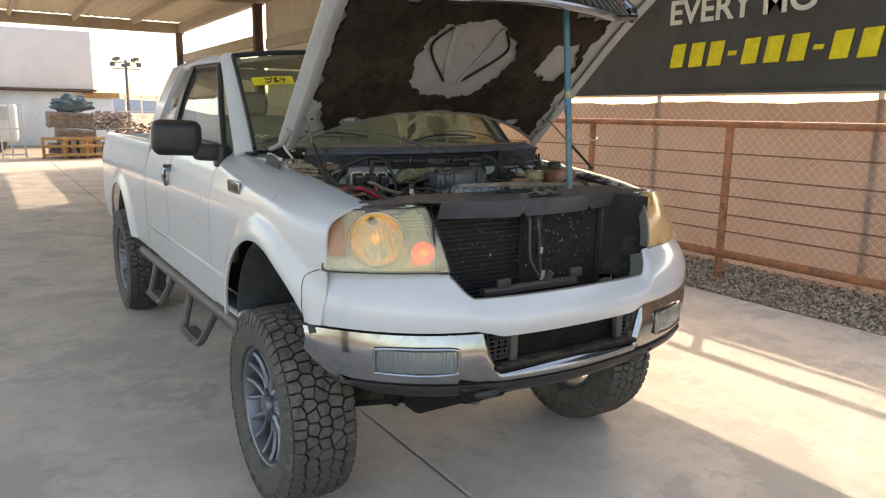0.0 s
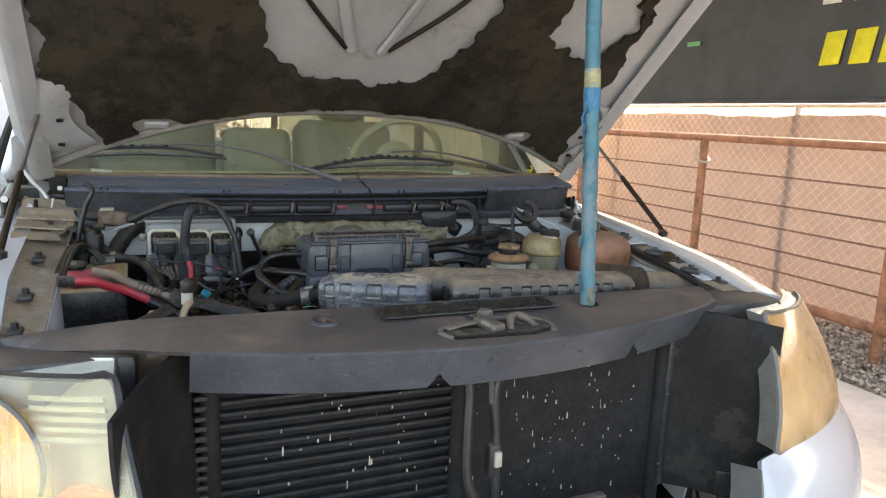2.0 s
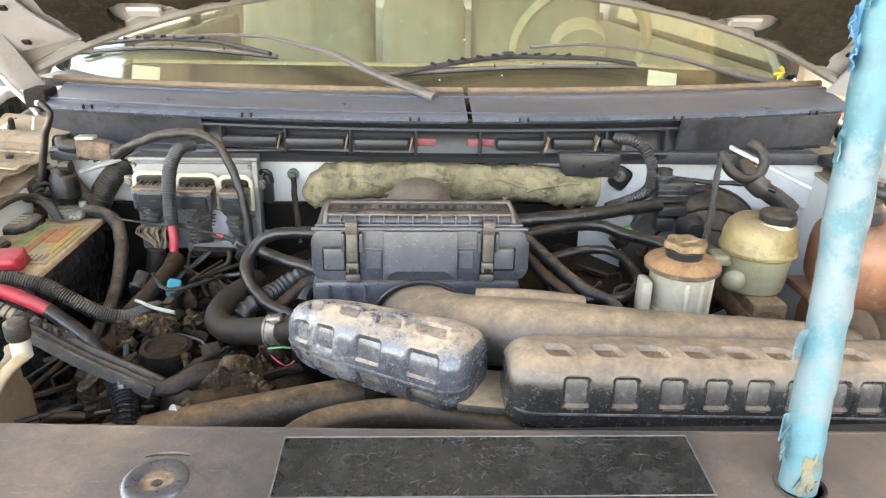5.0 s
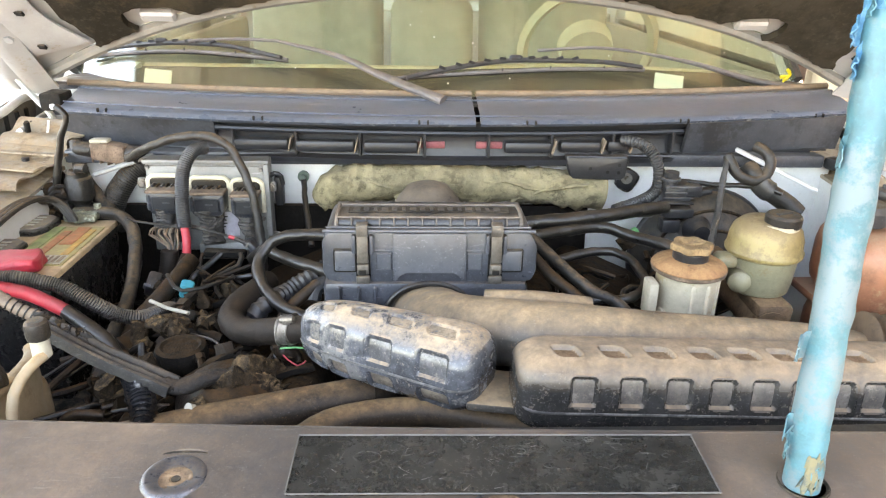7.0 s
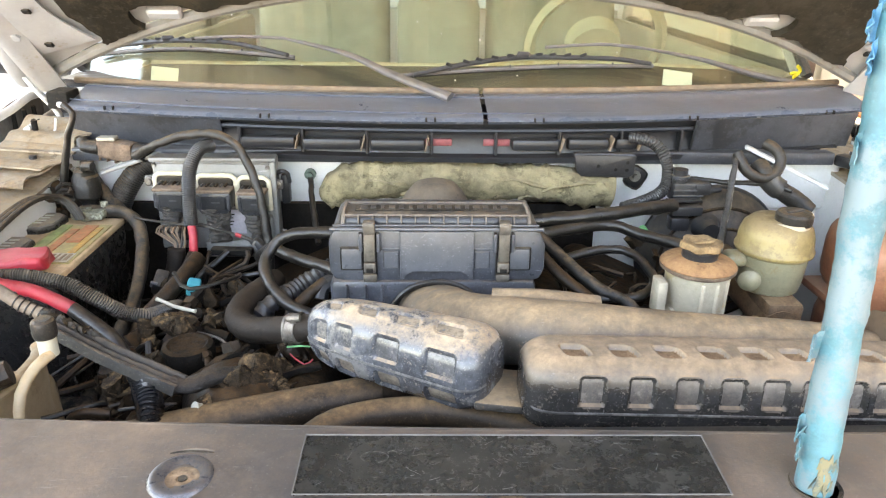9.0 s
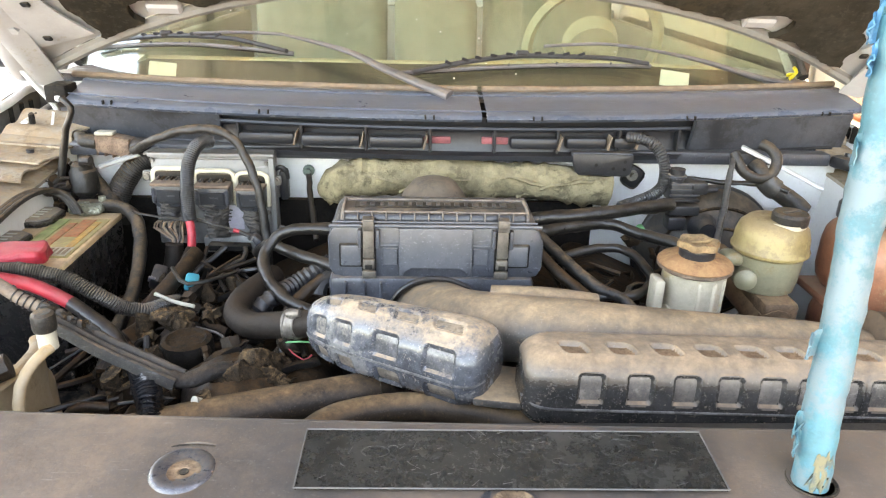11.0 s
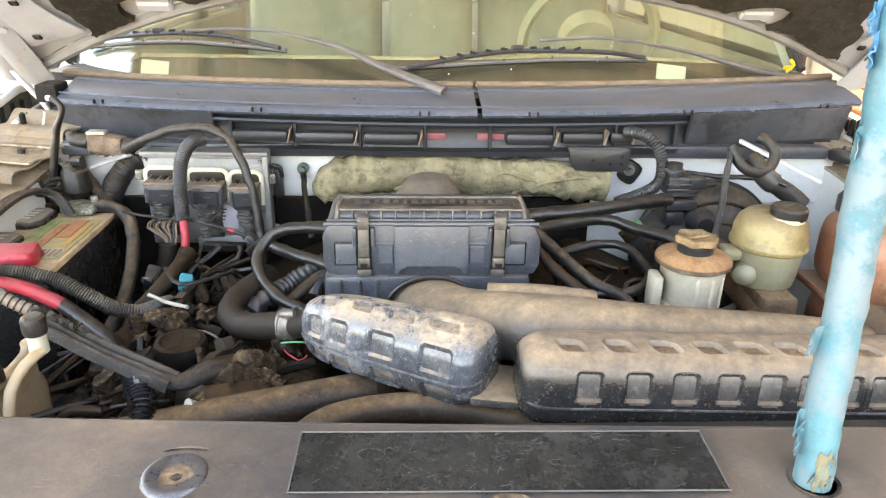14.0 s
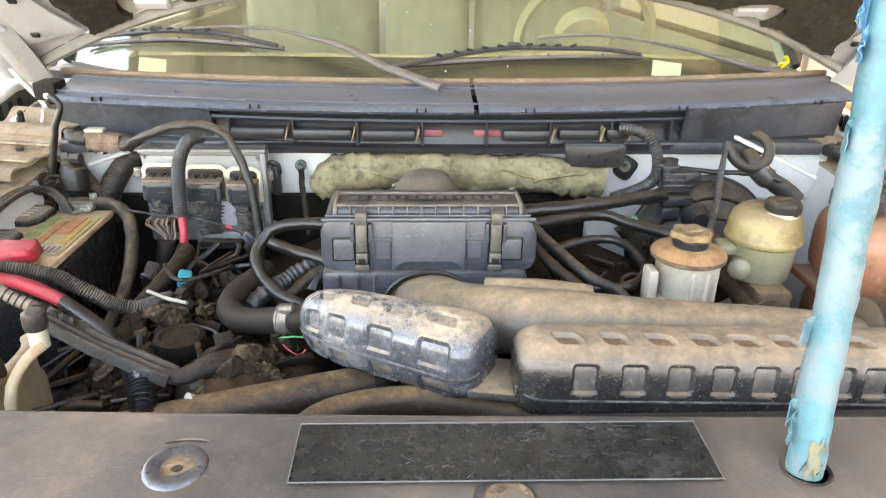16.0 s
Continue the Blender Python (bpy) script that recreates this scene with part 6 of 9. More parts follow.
hood = part("hood", sheet(lambda u, v: hood_pt(lerp(-0.765, 0.765, u), lerp(rear_d(lerp(-0.765, 0.765, u)), 1.10, v), 0.035), 36, 24, 0.012), M_WHITE, truck, "white hood propped open with ragged insulation")
for s in (-1, 1):
    part("hood_flange", sheet(lambda u, v: hood_pt(s * lerp(0.765, 0.70, v), lerp(0.02, 1.10, u), 0.035 - 0.065 * math.sin(1.57 * min(1, v * 2)) + 0.02 * v), 30, 8, 0.006), M_HOODIN, hood, "bare inner hood edge")
    hp = part("hinge_plate", sheet(lambda u, v: hood_pt(s * lerp(0.752, (0.60 if s < 0 else 0.67) + 0.05 * math.sin(3.14 * u), v), lerp(0.085 + 0.05 * v, 0.33, u), -0.004 - 0.010 * math.sin(3.14 * v) * math.sin(3.14 * u) ** 0.5), 14, 10, 0.004), M_HOODIN, hood, "bare grey hinge plate")
    for d_, x_ in ((0.135, 0.672), (0.215, 0.668)):
        part("slot", box(hood_pt(s * x_, d_, -0.0155), (0.014, 0.009, 0.005), 0.001, 1, (-44, 0, 14 * s)), M_UNDER, hp)
    part("hinge_bolt", lathe([(0, 0.008), (0.008, 0.008), (0.009, 0.0), (0.014, 0.0), (0.014, -0.003), (0, -0.003)], hood_pt(s * 0.712, 0.16, -0.014), 6, pose(0, 0, 0, 136)), M_HOODIN, hp)
    part("hinge_crease", tube([hood_pt(s * 0.70, 0.10, -0.0135), hood_pt(s * 0.705, 0.2, -0.0145), hood_pt(s * 0.715, 0.30, -0.011)], 0.0015, 6), M_BROWN, hp)
    if s < 0:
        part("hood_corner", tube([hood_pt(-0.748, 0.14, -0.004), hood_pt(-0.766, 0.05, -0.004), Vector((-0.80, 1.165, 1.545))], (0.024, 0.014), 14, flat=0.6), M_HOODIN, truck, "rolled grey hood corner")
        part("hinge_arm", tube([(s * 0.772, 1.095, 1.585), (s * 0.747, 1.10, 1.543), (s * 0.722, 1.10, 1.512), (s * 0.715, 1.10, 1.49), (s * 0.722, 1.10, 1.44)], 0.011, 8, flat=0.45), M_INNER, truck, "dusty white hood hinge arm")
    hk = part("hinge_pocket", sheet(lambda u, v: (s * (lerp(0.745, 0.80, u) + 0.02 * math.sin(3.14 * v)), lerp(1.04, 1.38, u), lerp(1.40, lerp(1.488, 1.49, u ** 0.6), v)), 8, 6, 0.006), M_INNER, truck, "dusty white hinge pocket wall")
    part("pocket_edge", tube([(s * 0.745, 1.04, 1.489), (s * 0.763, 1.14, 1.490), (s * 0.80, 1.38, 1.491)], 0.004, 8), M_INNER, hk)
    for k in range(3):
        part("pocket_slot", box((s * (0.735 + 0.006 * k), 1.045 + 0.03 * k, 1.47), (0.008, 0.012, 0.07 - 0.012 * k), 0.003, 1), M_UNDER, hk)
    st = part("gas_strut", rod((s * 0.752, 0.645, 1.457), (s * 0.732, 0.81, 1.585), 0.0068, 10), M_BROWN, truck, "black gas strut holding the hood")
    part("strut_rod", rod((s * 0.732, 0.81, 1.585), (s * 0.71, 0.96, 1.702), 0.0045, 8), M_STEEL, st)
    part("strut_ball", lathe([(0, -0.012), (0.012, -0.006), (0.013, 0.004), (0, 0.012)], (s * 0.752, 0.643, 1.452), 14), M_BLK, st)
part("hood_rear_edge", tube([hood_pt(lerp(-0.75, 0.75, k / 20), rear_d(lerp(-0.75, 0.75, k / 20)), 0.0) for k in range(21)], 0.010, 8), M_HEDGE, hood, "grey folded rear edge")
part("hood_front_lip", tube([hood_pt(lerp(-0.75, 0.75, k / 12), 1.10, 0.01) for k in range(13)], 0.022, 10), M_HOODIN, hood)


def ragged(u, k):
    return 0.5 * math.sin(5.3 * u + k) + 0.3 * math.sin(13 * u + 2 * k) + 0.2 * math.sin(31 * u + 3 * k) + 0.1 * math.sin(71 * u + k)


# insulation blanket with torn openings: cells inside an opening are left out
def open_cell(x, d):
    p = math.atan2(d - 0.62, x + 0.02)
    r = math.hypot((x + 0.02) / 0.255, (d - 0.585) / 0.235)
    if r < 1 + 0.10 * ragged(p, 1.0) and not (d < 0.38 and abs(x) > 0.17):
        return True
    p = math.atan2(d - 0.62, x - 0.50)
    if math.hypot((x - 0.50) / 0.10, (d - 0.62) / 0.12) < 1 + 0.22 * ragged(p, 2.0):
        return True
    if d > 0.92 + 0.05 * ragged(4 * x, 0.4) and abs(x) > 0.38:
        return True
    if abs(x) > (lerp(0.575, 0.69, clamp((d - 0.12) / 0.24)) if x < 0 else lerp(0.655, 0.625, clamp((d - 0.3) / 0.4))) + 0.018 * ragged(7 * d, 3.0 if x > 0 else 1.2):
        return True
    if math.hypot((abs(x) - 0.47) / 0.05, (d - 0.19) / 0.028) < 1:
        return True
    return d < rear_d(x) + 0.010 + 0.004 * ragged(9 * x, 1.0) or d > 1.02


bm_ = bmesh.new()
NX, ND = 150, 110
grid = {}
for i in range(NX + 1):
    for j in range(ND + 1):
        x, d = lerp(-0.72, 0.72, i / NX), lerp(0.03, 1.05, j / ND)
        lump = 0.010 * noise.noise((7 * x, 7 * d, 0.3)) + 0.004 * noise.noise((26 * x, 26 * d, 1.3))
        grid[i, j] = (x, d, lump)
made = {}
for i in range(NX):
    for j in range(ND):
        x, d, _ = grid[i, j]
        if open_cell(x + 0.005, d + 0.005):
            continue
        q = []
        for key in ((i, j), (i + 1, j), (i + 1, j + 1), (i, j + 1)):
            if key not in made:
                gx, gd, lump = grid[key]
                made[key] = bm_.verts.new(hood_pt(gx, gd, -0.012 + lump))
            q.append(made[key])
        bm_.faces.new(q)
for _ in range(6):
    rim_ = [v for v in bm_.verts if v.is_boundary]
    bmesh.ops.smooth_vert(bm_, verts=rim_, factor=0.5, use_axis_x=True, use_axis_y=True, use_axis_z=True)
bmesh.ops.solidify(bm_, geom=bm_.faces[:], thickness=0.012)
part("insulation", bm_, M_INS, hood, "torn dark brown insulation blanket")
part("inner_panel", sheet(lambda u, v: hood_pt(lerp(-0.72, 0.72, u), lerp(rear_d(lerp(-0.72, 0.72, u)) + 0.01, 1.07, v), 0.006), 30, 20, 0.006), M_HOODIN, hood, "bare pale inner hood panel")
for s in (-1, 1):
    part("stiffener", tube([hood_pt(s * 0.035 - 0.02, 0.45, -0.002), hood_pt(s * 0.09 - 0.02, 0.62, -0.002), hood_pt(s * 0.12 - 0.02, 0.78, -0.002)], 0.014, 8, flat=0.6), M_HOODIN, hood)
    part("recess_line", tube([hood_pt(s * 0.05 - 0.02, 0.46, -0.004), hood_pt(s * 0.17 - 0.02, 0.60, -0.004), hood_pt(s * 0.20 - 0.02, 0.68, -0.004), hood_pt(s * 0.14 - 0.02, 0.77, -0.004)], 0.006, 8), M_BROWN, hood)
    part("rear_bumper_clip", box(hood_pt(s * 0.47, 0.192, -0.002), (0.055, 0.02, 0.016), 0.004, 1, (-44, 0, 0)), M_HOODIN, hood)

# grille carried by the hood
def grille_pt(x, h, off=0.0):
    base = hood_pt(x, 1.10 - 0.10 * (x / 0.7) ** 2, 0.0)
    return base + h * Vector((0, -math.sin(HA) * 0.95, -math.cos(HA) * 0.95)) + off * Vector((0, -math.cos(HA), math.sin(HA)))


GX = [lerp(-0.56, 0.56, k / 14) for k in range(15)]
gr = part("grille_frame", join(tube([grille_pt(x, 0.20 - 0.06 * clamp((abs(x) - 0.4) / 0.16)) for x in GX], 0.026, 10, flat=0.7), tube([grille_pt(x, 0.02) for x in GX], 0.026, 10), tube([grille_pt(-0.56, 0.14), grille_pt(-0.6, 0.08), grille_pt(-0.57, 0.02)], 0.024, 10), tube([grille_pt(0.56, 0.14), grille_pt(0.6, 0.08), grille_pt(0.57, 0.02)], 0.024, 10)), M_CHROME, hood, "chrome grille surround fixed to the hood")
part("grille_back", sheet(lambda u, v: grille_pt(lerp(-0.55, 0.55, u), lerp(0.03, 0.17, v), -0.01), 20, 2, 0.008), M_BLK, gr)
part("grille_mesh", join(*[tube([grille_pt(x, 0.03, 0.01), grille_pt(x + 0.02, 0.17, 0.01)], 0.005, 6) for x in [lerp(-0.5, 0.5, k / 24) for k in range(25)]]), M_STEEL, gr)

# ---- engine bay: shell ----
def rail_z(y):
    return fender_top(y) - 0.012


for s in (-1, 1):
    rl = part("fender_rail", sheet(lambda u, v: (lambda y: (s * lerp(0.745, 0.665, v), y, rail_z(y) - 0.02 * math.sin(1.6 * v) + 0.004 * noise.noise((9 * y, 5 * v, s))))(lerp(0.30, 1.24, u)), 50, 6, 0.006), M_TAN, truck, "dust-covered inner fender rail")
    for y in (0.38, 0.52, 0.72, 0.95):
        part("rubber_bumper", join(box((s * 0.70, y, rail_z(y) + 0.006), (0.024, 0.036, 0.010), 0.004), rod((s * 0.70, y + 0.005, rail_z(y)), (s * 0.70, y + 0.005, rail_z(y) + 0.02), 0.006, 10)), M_BLK, rl)
    part("apron", sheet(lambda u, v: (lambda y: (s * (0.668 - 0.05 * v - 0.04 * math.sin(6 * y) * v), y, rail_z(y) - 0.02 - lerp(0, 0.45, v)))(lerp(0.30, 1.10, u)), 24, 10, 0.006), M_INNER, truck, "dusty white inner fender wall")
    part("rail_step", join(box((s * 0.715, 1.03, 1.452), (0.10, 0.2, 0.012), 0.004, 2, (7, 4 * s, 8 * s)), box((s * 0.71, 1.14, 1.462), (0.06, 0.12, 0.04), 0.012, 2)), M_TAN, truck)
    for k in range(3 if s < 0 else 0):
        part("rail_layer", sheet(lambda u, v: (s * (lerp(0.765, 0.672 - 0.012 * k, v) + 0.008 * math.sin(9 * u + 2 * k) * v), lerp(0.86 + 0.05 * k, 1.05 + 0.02 * k, u), 1.444 + 0.012 * k + 0.03 * u - 0.008 * v + 0.004 * math.sin(13 * u + k)), 14, 6, 0.003), M_TAN, truck, "tan dusty layered sheet metal")
    if s > 0:
        rgr = random.Random(61)
        for k in range(11):
            y = 0.36 + 0.066 * k
            part("rail_plate", box((0.688 + rgr.uniform(-0.012, 0.012), y, rail_z(y) + 0.004 + rgr.uniform(0, 0.006)), (rgr.uniform(0.03, 0.06), rgr.uniform(0.05, 0.085), 0.004), 0.0015, 1, (rgr.uniform(2, 14), rgr.uniform(-10, 6), rgr.uniform(-16, 16))), (M_TAN, M_INNER, M_TAN, M_BROWN)[k % 4], rl, "loose dusty rail plate")
            if k % 2:
                part("rail_clip", join(box((0.672, y + 0.02, rail_z(y) + 0.012), (0.026, 0.045, 0.022), 0.007, 2, (0, 0, 25)), rod((0.675, y + 0.02, rail_z(y)), (0.68, y + 0.025, rail_z(y) + 0.028), 0.007, 10)), M_BLK, rl, "black rail clip")
        part("rail_cable", tube([(0.66, 0.34, rail_z(0.34) - 0.004), (0.645, 0.45, rail_z(0.45) + 0.006), (0.655, 0.58, rail_z(0.58)), (0.64, 0.70, rail_z(0.7) + 0.004), (0.65, 0.86, rail_z(0.86))], 0.0075, 8), M_RUBBER, rl, "black cable along the rail")
    part("core_support_end", box((s * 0.64, 0.30, 1.34), (0.22, 0.12, 0.07), 0.015), M_COVER, truck)

pk_ = part("hinge_pocket", sheet(lambda u, v: (-0.806 + 0.006 * math.sin(3 * v), lerp(1.05, 1.215, u), lerp(lerp(1.452, 1.470, u), 1.505 + 0.018 * math.sin(2.4 * u), v)), 16, 8, 0.005), M_POCKETW, truck, "dark grey slotted hinge pocket wall")
for y in (1.10, 1.138, 1.172):
    part("pocket_slot", box((-0.799, y, 1.485), (0.006, 0.011, 0.036), 0.002, 1), M_UNDER, pk_)
part("pocket_lip", tube([(-0.797, 1.04, 1.505), (-0.797, 1.09, 1.510), (-0.798, 1.13, 1.516), (-0.799, 1.165, 1.521), (-0.80, 1.195, 1.52)], 0.0075, 12), M_INNER, pk_, "cream rolled pocket lip")
part("pocket_wall_end", box((-0.775, 1.215, 1.487), (0.06, 0.008, 0.05), 0.003), M_POCKETW, pk_)
part("hinge_foot", box((-0.695, 1.06, 1.452), (0.08, 0.07, 0.022), 0.006, 2, (0, 0, 14)), M_TAN, truck, "dusty hinge foot")

fw = part("firewall", join(box((0, 1.035, 1.17), (1.42, 0.03, 0.58), 0.004), box((0.0, 1.015, 1.41), (1.36, 0.014, 0.10), 0.003)), M_INNER, truck, "white painted firewall")
# right end runs on over white firewall, blackening it for the shade there
part("sound_panel", sheet(lambda u, v: (lerp(-0.63, 0.24, u), 0.99 - 0.02 * math.sin(9 * u) * v, lerp(1.376, 1.05, v)), 20, 6, 0.012), M_DUSTY, fw, "black sound-deadening panel, widened to darken the shaded firewall")
part("plenum_strip", box((0.0, 0.995, 1.459), (1.30, 0.03, 0.022), 0.004), M_STRIP, fw)
# solid black box in place of the shaded hole beside the cowl
part("cowl_gap_shade", box((-0.688, 1.068, 1.537), (0.036, 0.05, 0.030), 0.004), M_UNDER, truck, "black block for the shade in the cowl end gap")
part("gap_clip", box((-0.684, 1.046, 1.530), (0.013, 0.012, 0.012), 0.005, 2), M_INNER, truck, "white clip in the cowl gap")
part("hinge_post", tube([(-0.700, 1.052, 1.505), (-0.703, 1.05, 1.488), (-0.710, 1.048, 1.468)], 0.0022, 8), M_INNER, truck, "thin white hinge post")
for x in (-0.145, 0.10):
    part("ring_mark", lathe([(0.008, 0), (0.011, 0), (0.011, 0.004), (0.008, 0.004), (0.008, 0)], (x, 0.976, 1.462), 18, pose(0, 0, 0, 90)), M_COWL, fw)
bb_ = part("black_bracket", prism([(0.188, 1.474), (0.290, 1.474), (0.297, 1.468), (0.294, 1.436), (0.286, 1.431), (0.203, 1.433), (0.197, 1.440)], "y", 0.955, 0.97, 0.004), M_BLK, fw, "black plastic bracket")
for x, z in ((0.232, 1.452), (0.262, 1.446), (0.281, 1.458), (0.281, 1.445)):
    part("bracket_hole", rod((x, 0.9545, z), (x, 0.960, z), 0.003, 12), M_UNDER, bb_)
part("bracket_rim", tube([(0.192, 0.954, 1.472), (0.240, 0.953, 1.4725), (0.292, 0.954, 1.471)], 0.0018, 6), M_STRIP, bb_)
part("fender_brace", box((0.553, 0.955, 1.452), (0.15, 0.016, 0.006), 0.002, 1, (0, 22, -26)), M_INNER, fw, "bright white brace")
part("fender_brace", box((-0.545, 0.96, 1.452), (0.10, 0.016, 0.006), 0.002, 1, (0, -14, 24)), M_HOODIN, fw)
part("bolt_boss", box((0.312, 1.004, 1.418), (0.034, 0.01, 0.04), 0.01, 2, (0, 30, 0)), M_BLK, fw, "black bolt boss")
for x, mt in ((-0.258, M_VERDI), (0.31, M_STEEL)):
    b_ = part("firewall_bolt", lathe([(0, 0.014), (0.005, 0.014), (0.005, 0.006), (0.010, 0.006), (0.010, 0), (0, 0)], (x, 1.003, 1.422), 14, pose(0, 0, 0, 90)), mt, fw)

COWL = [(0.014, 1.522), (0.001, 1.523), (-0.005, 1.528), (0.000, 1.534), (0.012, 1.5375), (0.082, 1.5495), (0.088, 1.5535), (0.135, 1.553)]


def cowl_y(x):
    return 0.945 + 0.115 * (x / 0.74) ** 2


def cowl_pt(x, v):
    k = v * (len(COWL) - 1)
    i = min(int(k), len(COWL) - 2)
    a, b = COWL[i], COWL[i + 1]
    t = k - i
    return (x, cowl_y(x) + lerp(a[0], b[0], t), lerp(a[1], b[1], t) + 0.004 * (x / 0.74))


for x0, x1 in ((-0.675, 0.034), (0.042, 0.735)):
    cw = part("cowl_panel", sheet(lambda u, v: cowl_pt(lerp(x0, x1, u), v), 40, 14, 0.005), M_COWL, truck, "blue-grey plastic cowl panel")
    for k in range(3):
        x = lerp(x0, x1, 0.12 + 0.38 * k)
        for dx in (-0.007, 0.007):
            part("clip_slot", box((x + dx, cowl_y(x) - 0.004, 1.531), (0.003, 0.006, 0.007), 0.001), M_UNDER, cw)
    part("dusty_seal", tube([Vector(cowl_pt(lerp(x0 - (0.03 if x0 < 0 else 0.0), x1, k / 10), 0.93)) + Vector((0, 0, 0.004)) for k in range(11)], 0.0060, 8), M_SEAL, cw, "dusty brown rubber seal")
uc = part("under_cowl", sheet(lambda u, v: (lambda x: (x, cowl_y(x) + 0.026 + 0.008 * math.sin(3.1 * v), lerp(1.526, 1.462, v)))(lerp(-0.67, 0.70, u)), 40, 4, 0.005), M_CHAN, truck, "recessed black channel under the cowl")
part("cowl_ledge", sheet(lambda u, v: (lambda x: (x, cowl_y(x) + lerp(0.05, 0.005, v), 1.464 - 0.006 * v))(lerp(-0.67, 0.69, u)), 40, 2, 0.008), M_CHAN, uc)
part("channel_rail", tube([(lerp(-0.66, 0.69, k / 12), cowl_y(lerp(-0.66, 0.69, k / 12)) + 0.018, 1.508) for k in range(13)], 0.0045, 8), M_CHAN, uc)
for x0_, x1_ in ((-0.365, -0.275), (-0.262, -0.165), (-0.15, -0.06), (0.085, 0.165), (0.18, 0.25), (0.262, 0.30)):
    part("channel_tray", box(((x0_ + x1_) / 2, cowl_y(x1_) + 0.017, 1.4855), (x1_ - x0_, 0.022, 0.019), 0.005), M_CHAN, uc)
    part("tray_end", box((x1_ + 0.003, cowl_y(x1_) + 0.012, 1.4875), (0.003, 0.024, 0.024), 0.001, 1, (0, 14, 0)), M_SEAL, uc, "pale dusty tray end")
for k in range(8):
    x = -0.37 + 0.107 * k
    part("rib", box((x, cowl_y(x) + 0.022, 1.488), (0.005, 0.02, 0.04), 0.001, 1), M_CHAN, uc)
for x in (-0.037, 0.06):
    part("red_tag", box((x, cowl_y(x) + 0.026, 1.487), (0.045, 0.006, 0.012), 0.002), mat("red_tag", (0.22, 0.055, 0.06), 0.6, vary=0.3, scale=60), uc, "faded red tag")
for s in (-1, 1):
    part("cowl_end", sheet(lambda u, v: (lambda x: (s * x, cowl_y(x) + 0.006 + 0.02 * v, lerp(1.528, lerp(1.468, 1.448, u), v)))(lerp(0.40, 0.675 if s < 0 else 0.715, u)), 14, 5, 0.008), M_COWLEND, truck, "dull black cowl end panel")
for dy, dz in ((0.014, 1.538), (0.084, 1.5508)):
    part("cowl_ridge", tube([(lerp(-0.67, 0.71, k / 14), cowl_y(lerp(-0.67, 0.71, k / 14)) + dy, dz) for k in range(15)], 0.0016, 6), M_COWL, truck)
foam = tube([(-0.212, 0.985, 1.392), (-0.199, 0.975, 1.416), (-0.155, 0.975, 1.415), (-0.05, 0.978, 1.421), (0.05, 0.975, 1.418), (0.15, 0.978, 1.414), (0.22, 0.978, 1.406), (0.262, 0.98, 1.400)], 0.031, 26, step=0.005)
for v_ in foam.verts:
    n_ = noise.noise(v_.co * 16) * 0.012 + noise.noise(v_.co * 45) * 0.006 - abs(noise.noise(Vector((v_.co.x * 34, v_.co.y * 12, v_.co.z * 20)))) * 0.010 + noise.noise(v_.co * 130) * 0.002 + 0.003
    v_.co += Vector((0, -abs(n_) * 0.6, n_))
fo = thing("insulation_roll", (0, 0.98, 1.385), "lumpy olive fibre insulation wrapped along the firewall", "insulation")
part("roll", foam, M_FOAM, fo)
for k, (x0, x1, z0, z1) in enumerate(((-0.20, -0.05, 1.428, 1.402), (-0.1, 0.06, 1.402, 1.428), (0.02, 0.17, 1.432, 1.408), (0.1, 0.24, 1.396, 1.425))):
    b_ = tube([(x0, 0.953, z0), ((x0 + x1) / 2, 0.947, (z0 + z1) / 2 + 0.008), (x1, 0.953, z1)], 0.006, 8, step=0.006, flat=0.6)
    for v_ in b_.verts:
        v_.co += Vector(noise.noise_vector(v_.co * 60)) * 0.005
    part("fold", b_, M_FOAM, fo)
part("torn_end", sheet(lambda u, v: Vector((-0.222 + 0.04 * u, 0.955 + 0.012 * v, 1.420 - (0.022 + 0.024 * abs(math.sin(5 * u + 1))) * v)) + Vector(noise.noise_vector((9 * u, 9 * v, 3))) * 0.004, 10, 8, 0.004), M_FOAM, fo, "frayed end")

# engine mass
eng = thing("engine", (0, 0.7, 0.75), "dusty dark engine under hoses and wiring", "engine")
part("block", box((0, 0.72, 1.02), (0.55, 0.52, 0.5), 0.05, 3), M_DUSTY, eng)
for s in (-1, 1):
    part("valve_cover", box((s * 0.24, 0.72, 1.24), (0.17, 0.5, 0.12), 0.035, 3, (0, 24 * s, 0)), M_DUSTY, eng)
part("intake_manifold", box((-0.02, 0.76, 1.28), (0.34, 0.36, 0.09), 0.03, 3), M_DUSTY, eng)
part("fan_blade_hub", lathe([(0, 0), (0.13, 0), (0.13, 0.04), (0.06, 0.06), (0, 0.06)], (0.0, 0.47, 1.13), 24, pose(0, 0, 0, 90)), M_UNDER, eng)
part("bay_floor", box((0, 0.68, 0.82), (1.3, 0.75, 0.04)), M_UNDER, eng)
rg = random.Random(11)


def clod(c, s_, rot, rough=0.35, sub=2):
    """A rounded dirt-caked casting: a ball pulled out along its axes and roughened at two scales."""
    b = bmesh.new()
    bmesh.ops.create_icosphere(b, subdivisions=sub, radius=1.0)
    for v_ in b.verts:
        p = v_.co.copy()
        q = Vector([math.copysign(abs(a_) ** 0.6, a_) for a_ in p])
        k_ = 1 + rough * noise.noise(p * 1.7 + Vector(c) * 40) - 0.9 * rough * abs(noise.noise(p * 3.1 + Vector(c) * 40))
        v_.co = Vector((q.x * s_[0], q.y * s_[1], q.z * s_[2])) * k_
    bmesh.ops.transform(b, matrix=pose(*c, *rot), verts=b.verts)
    return b


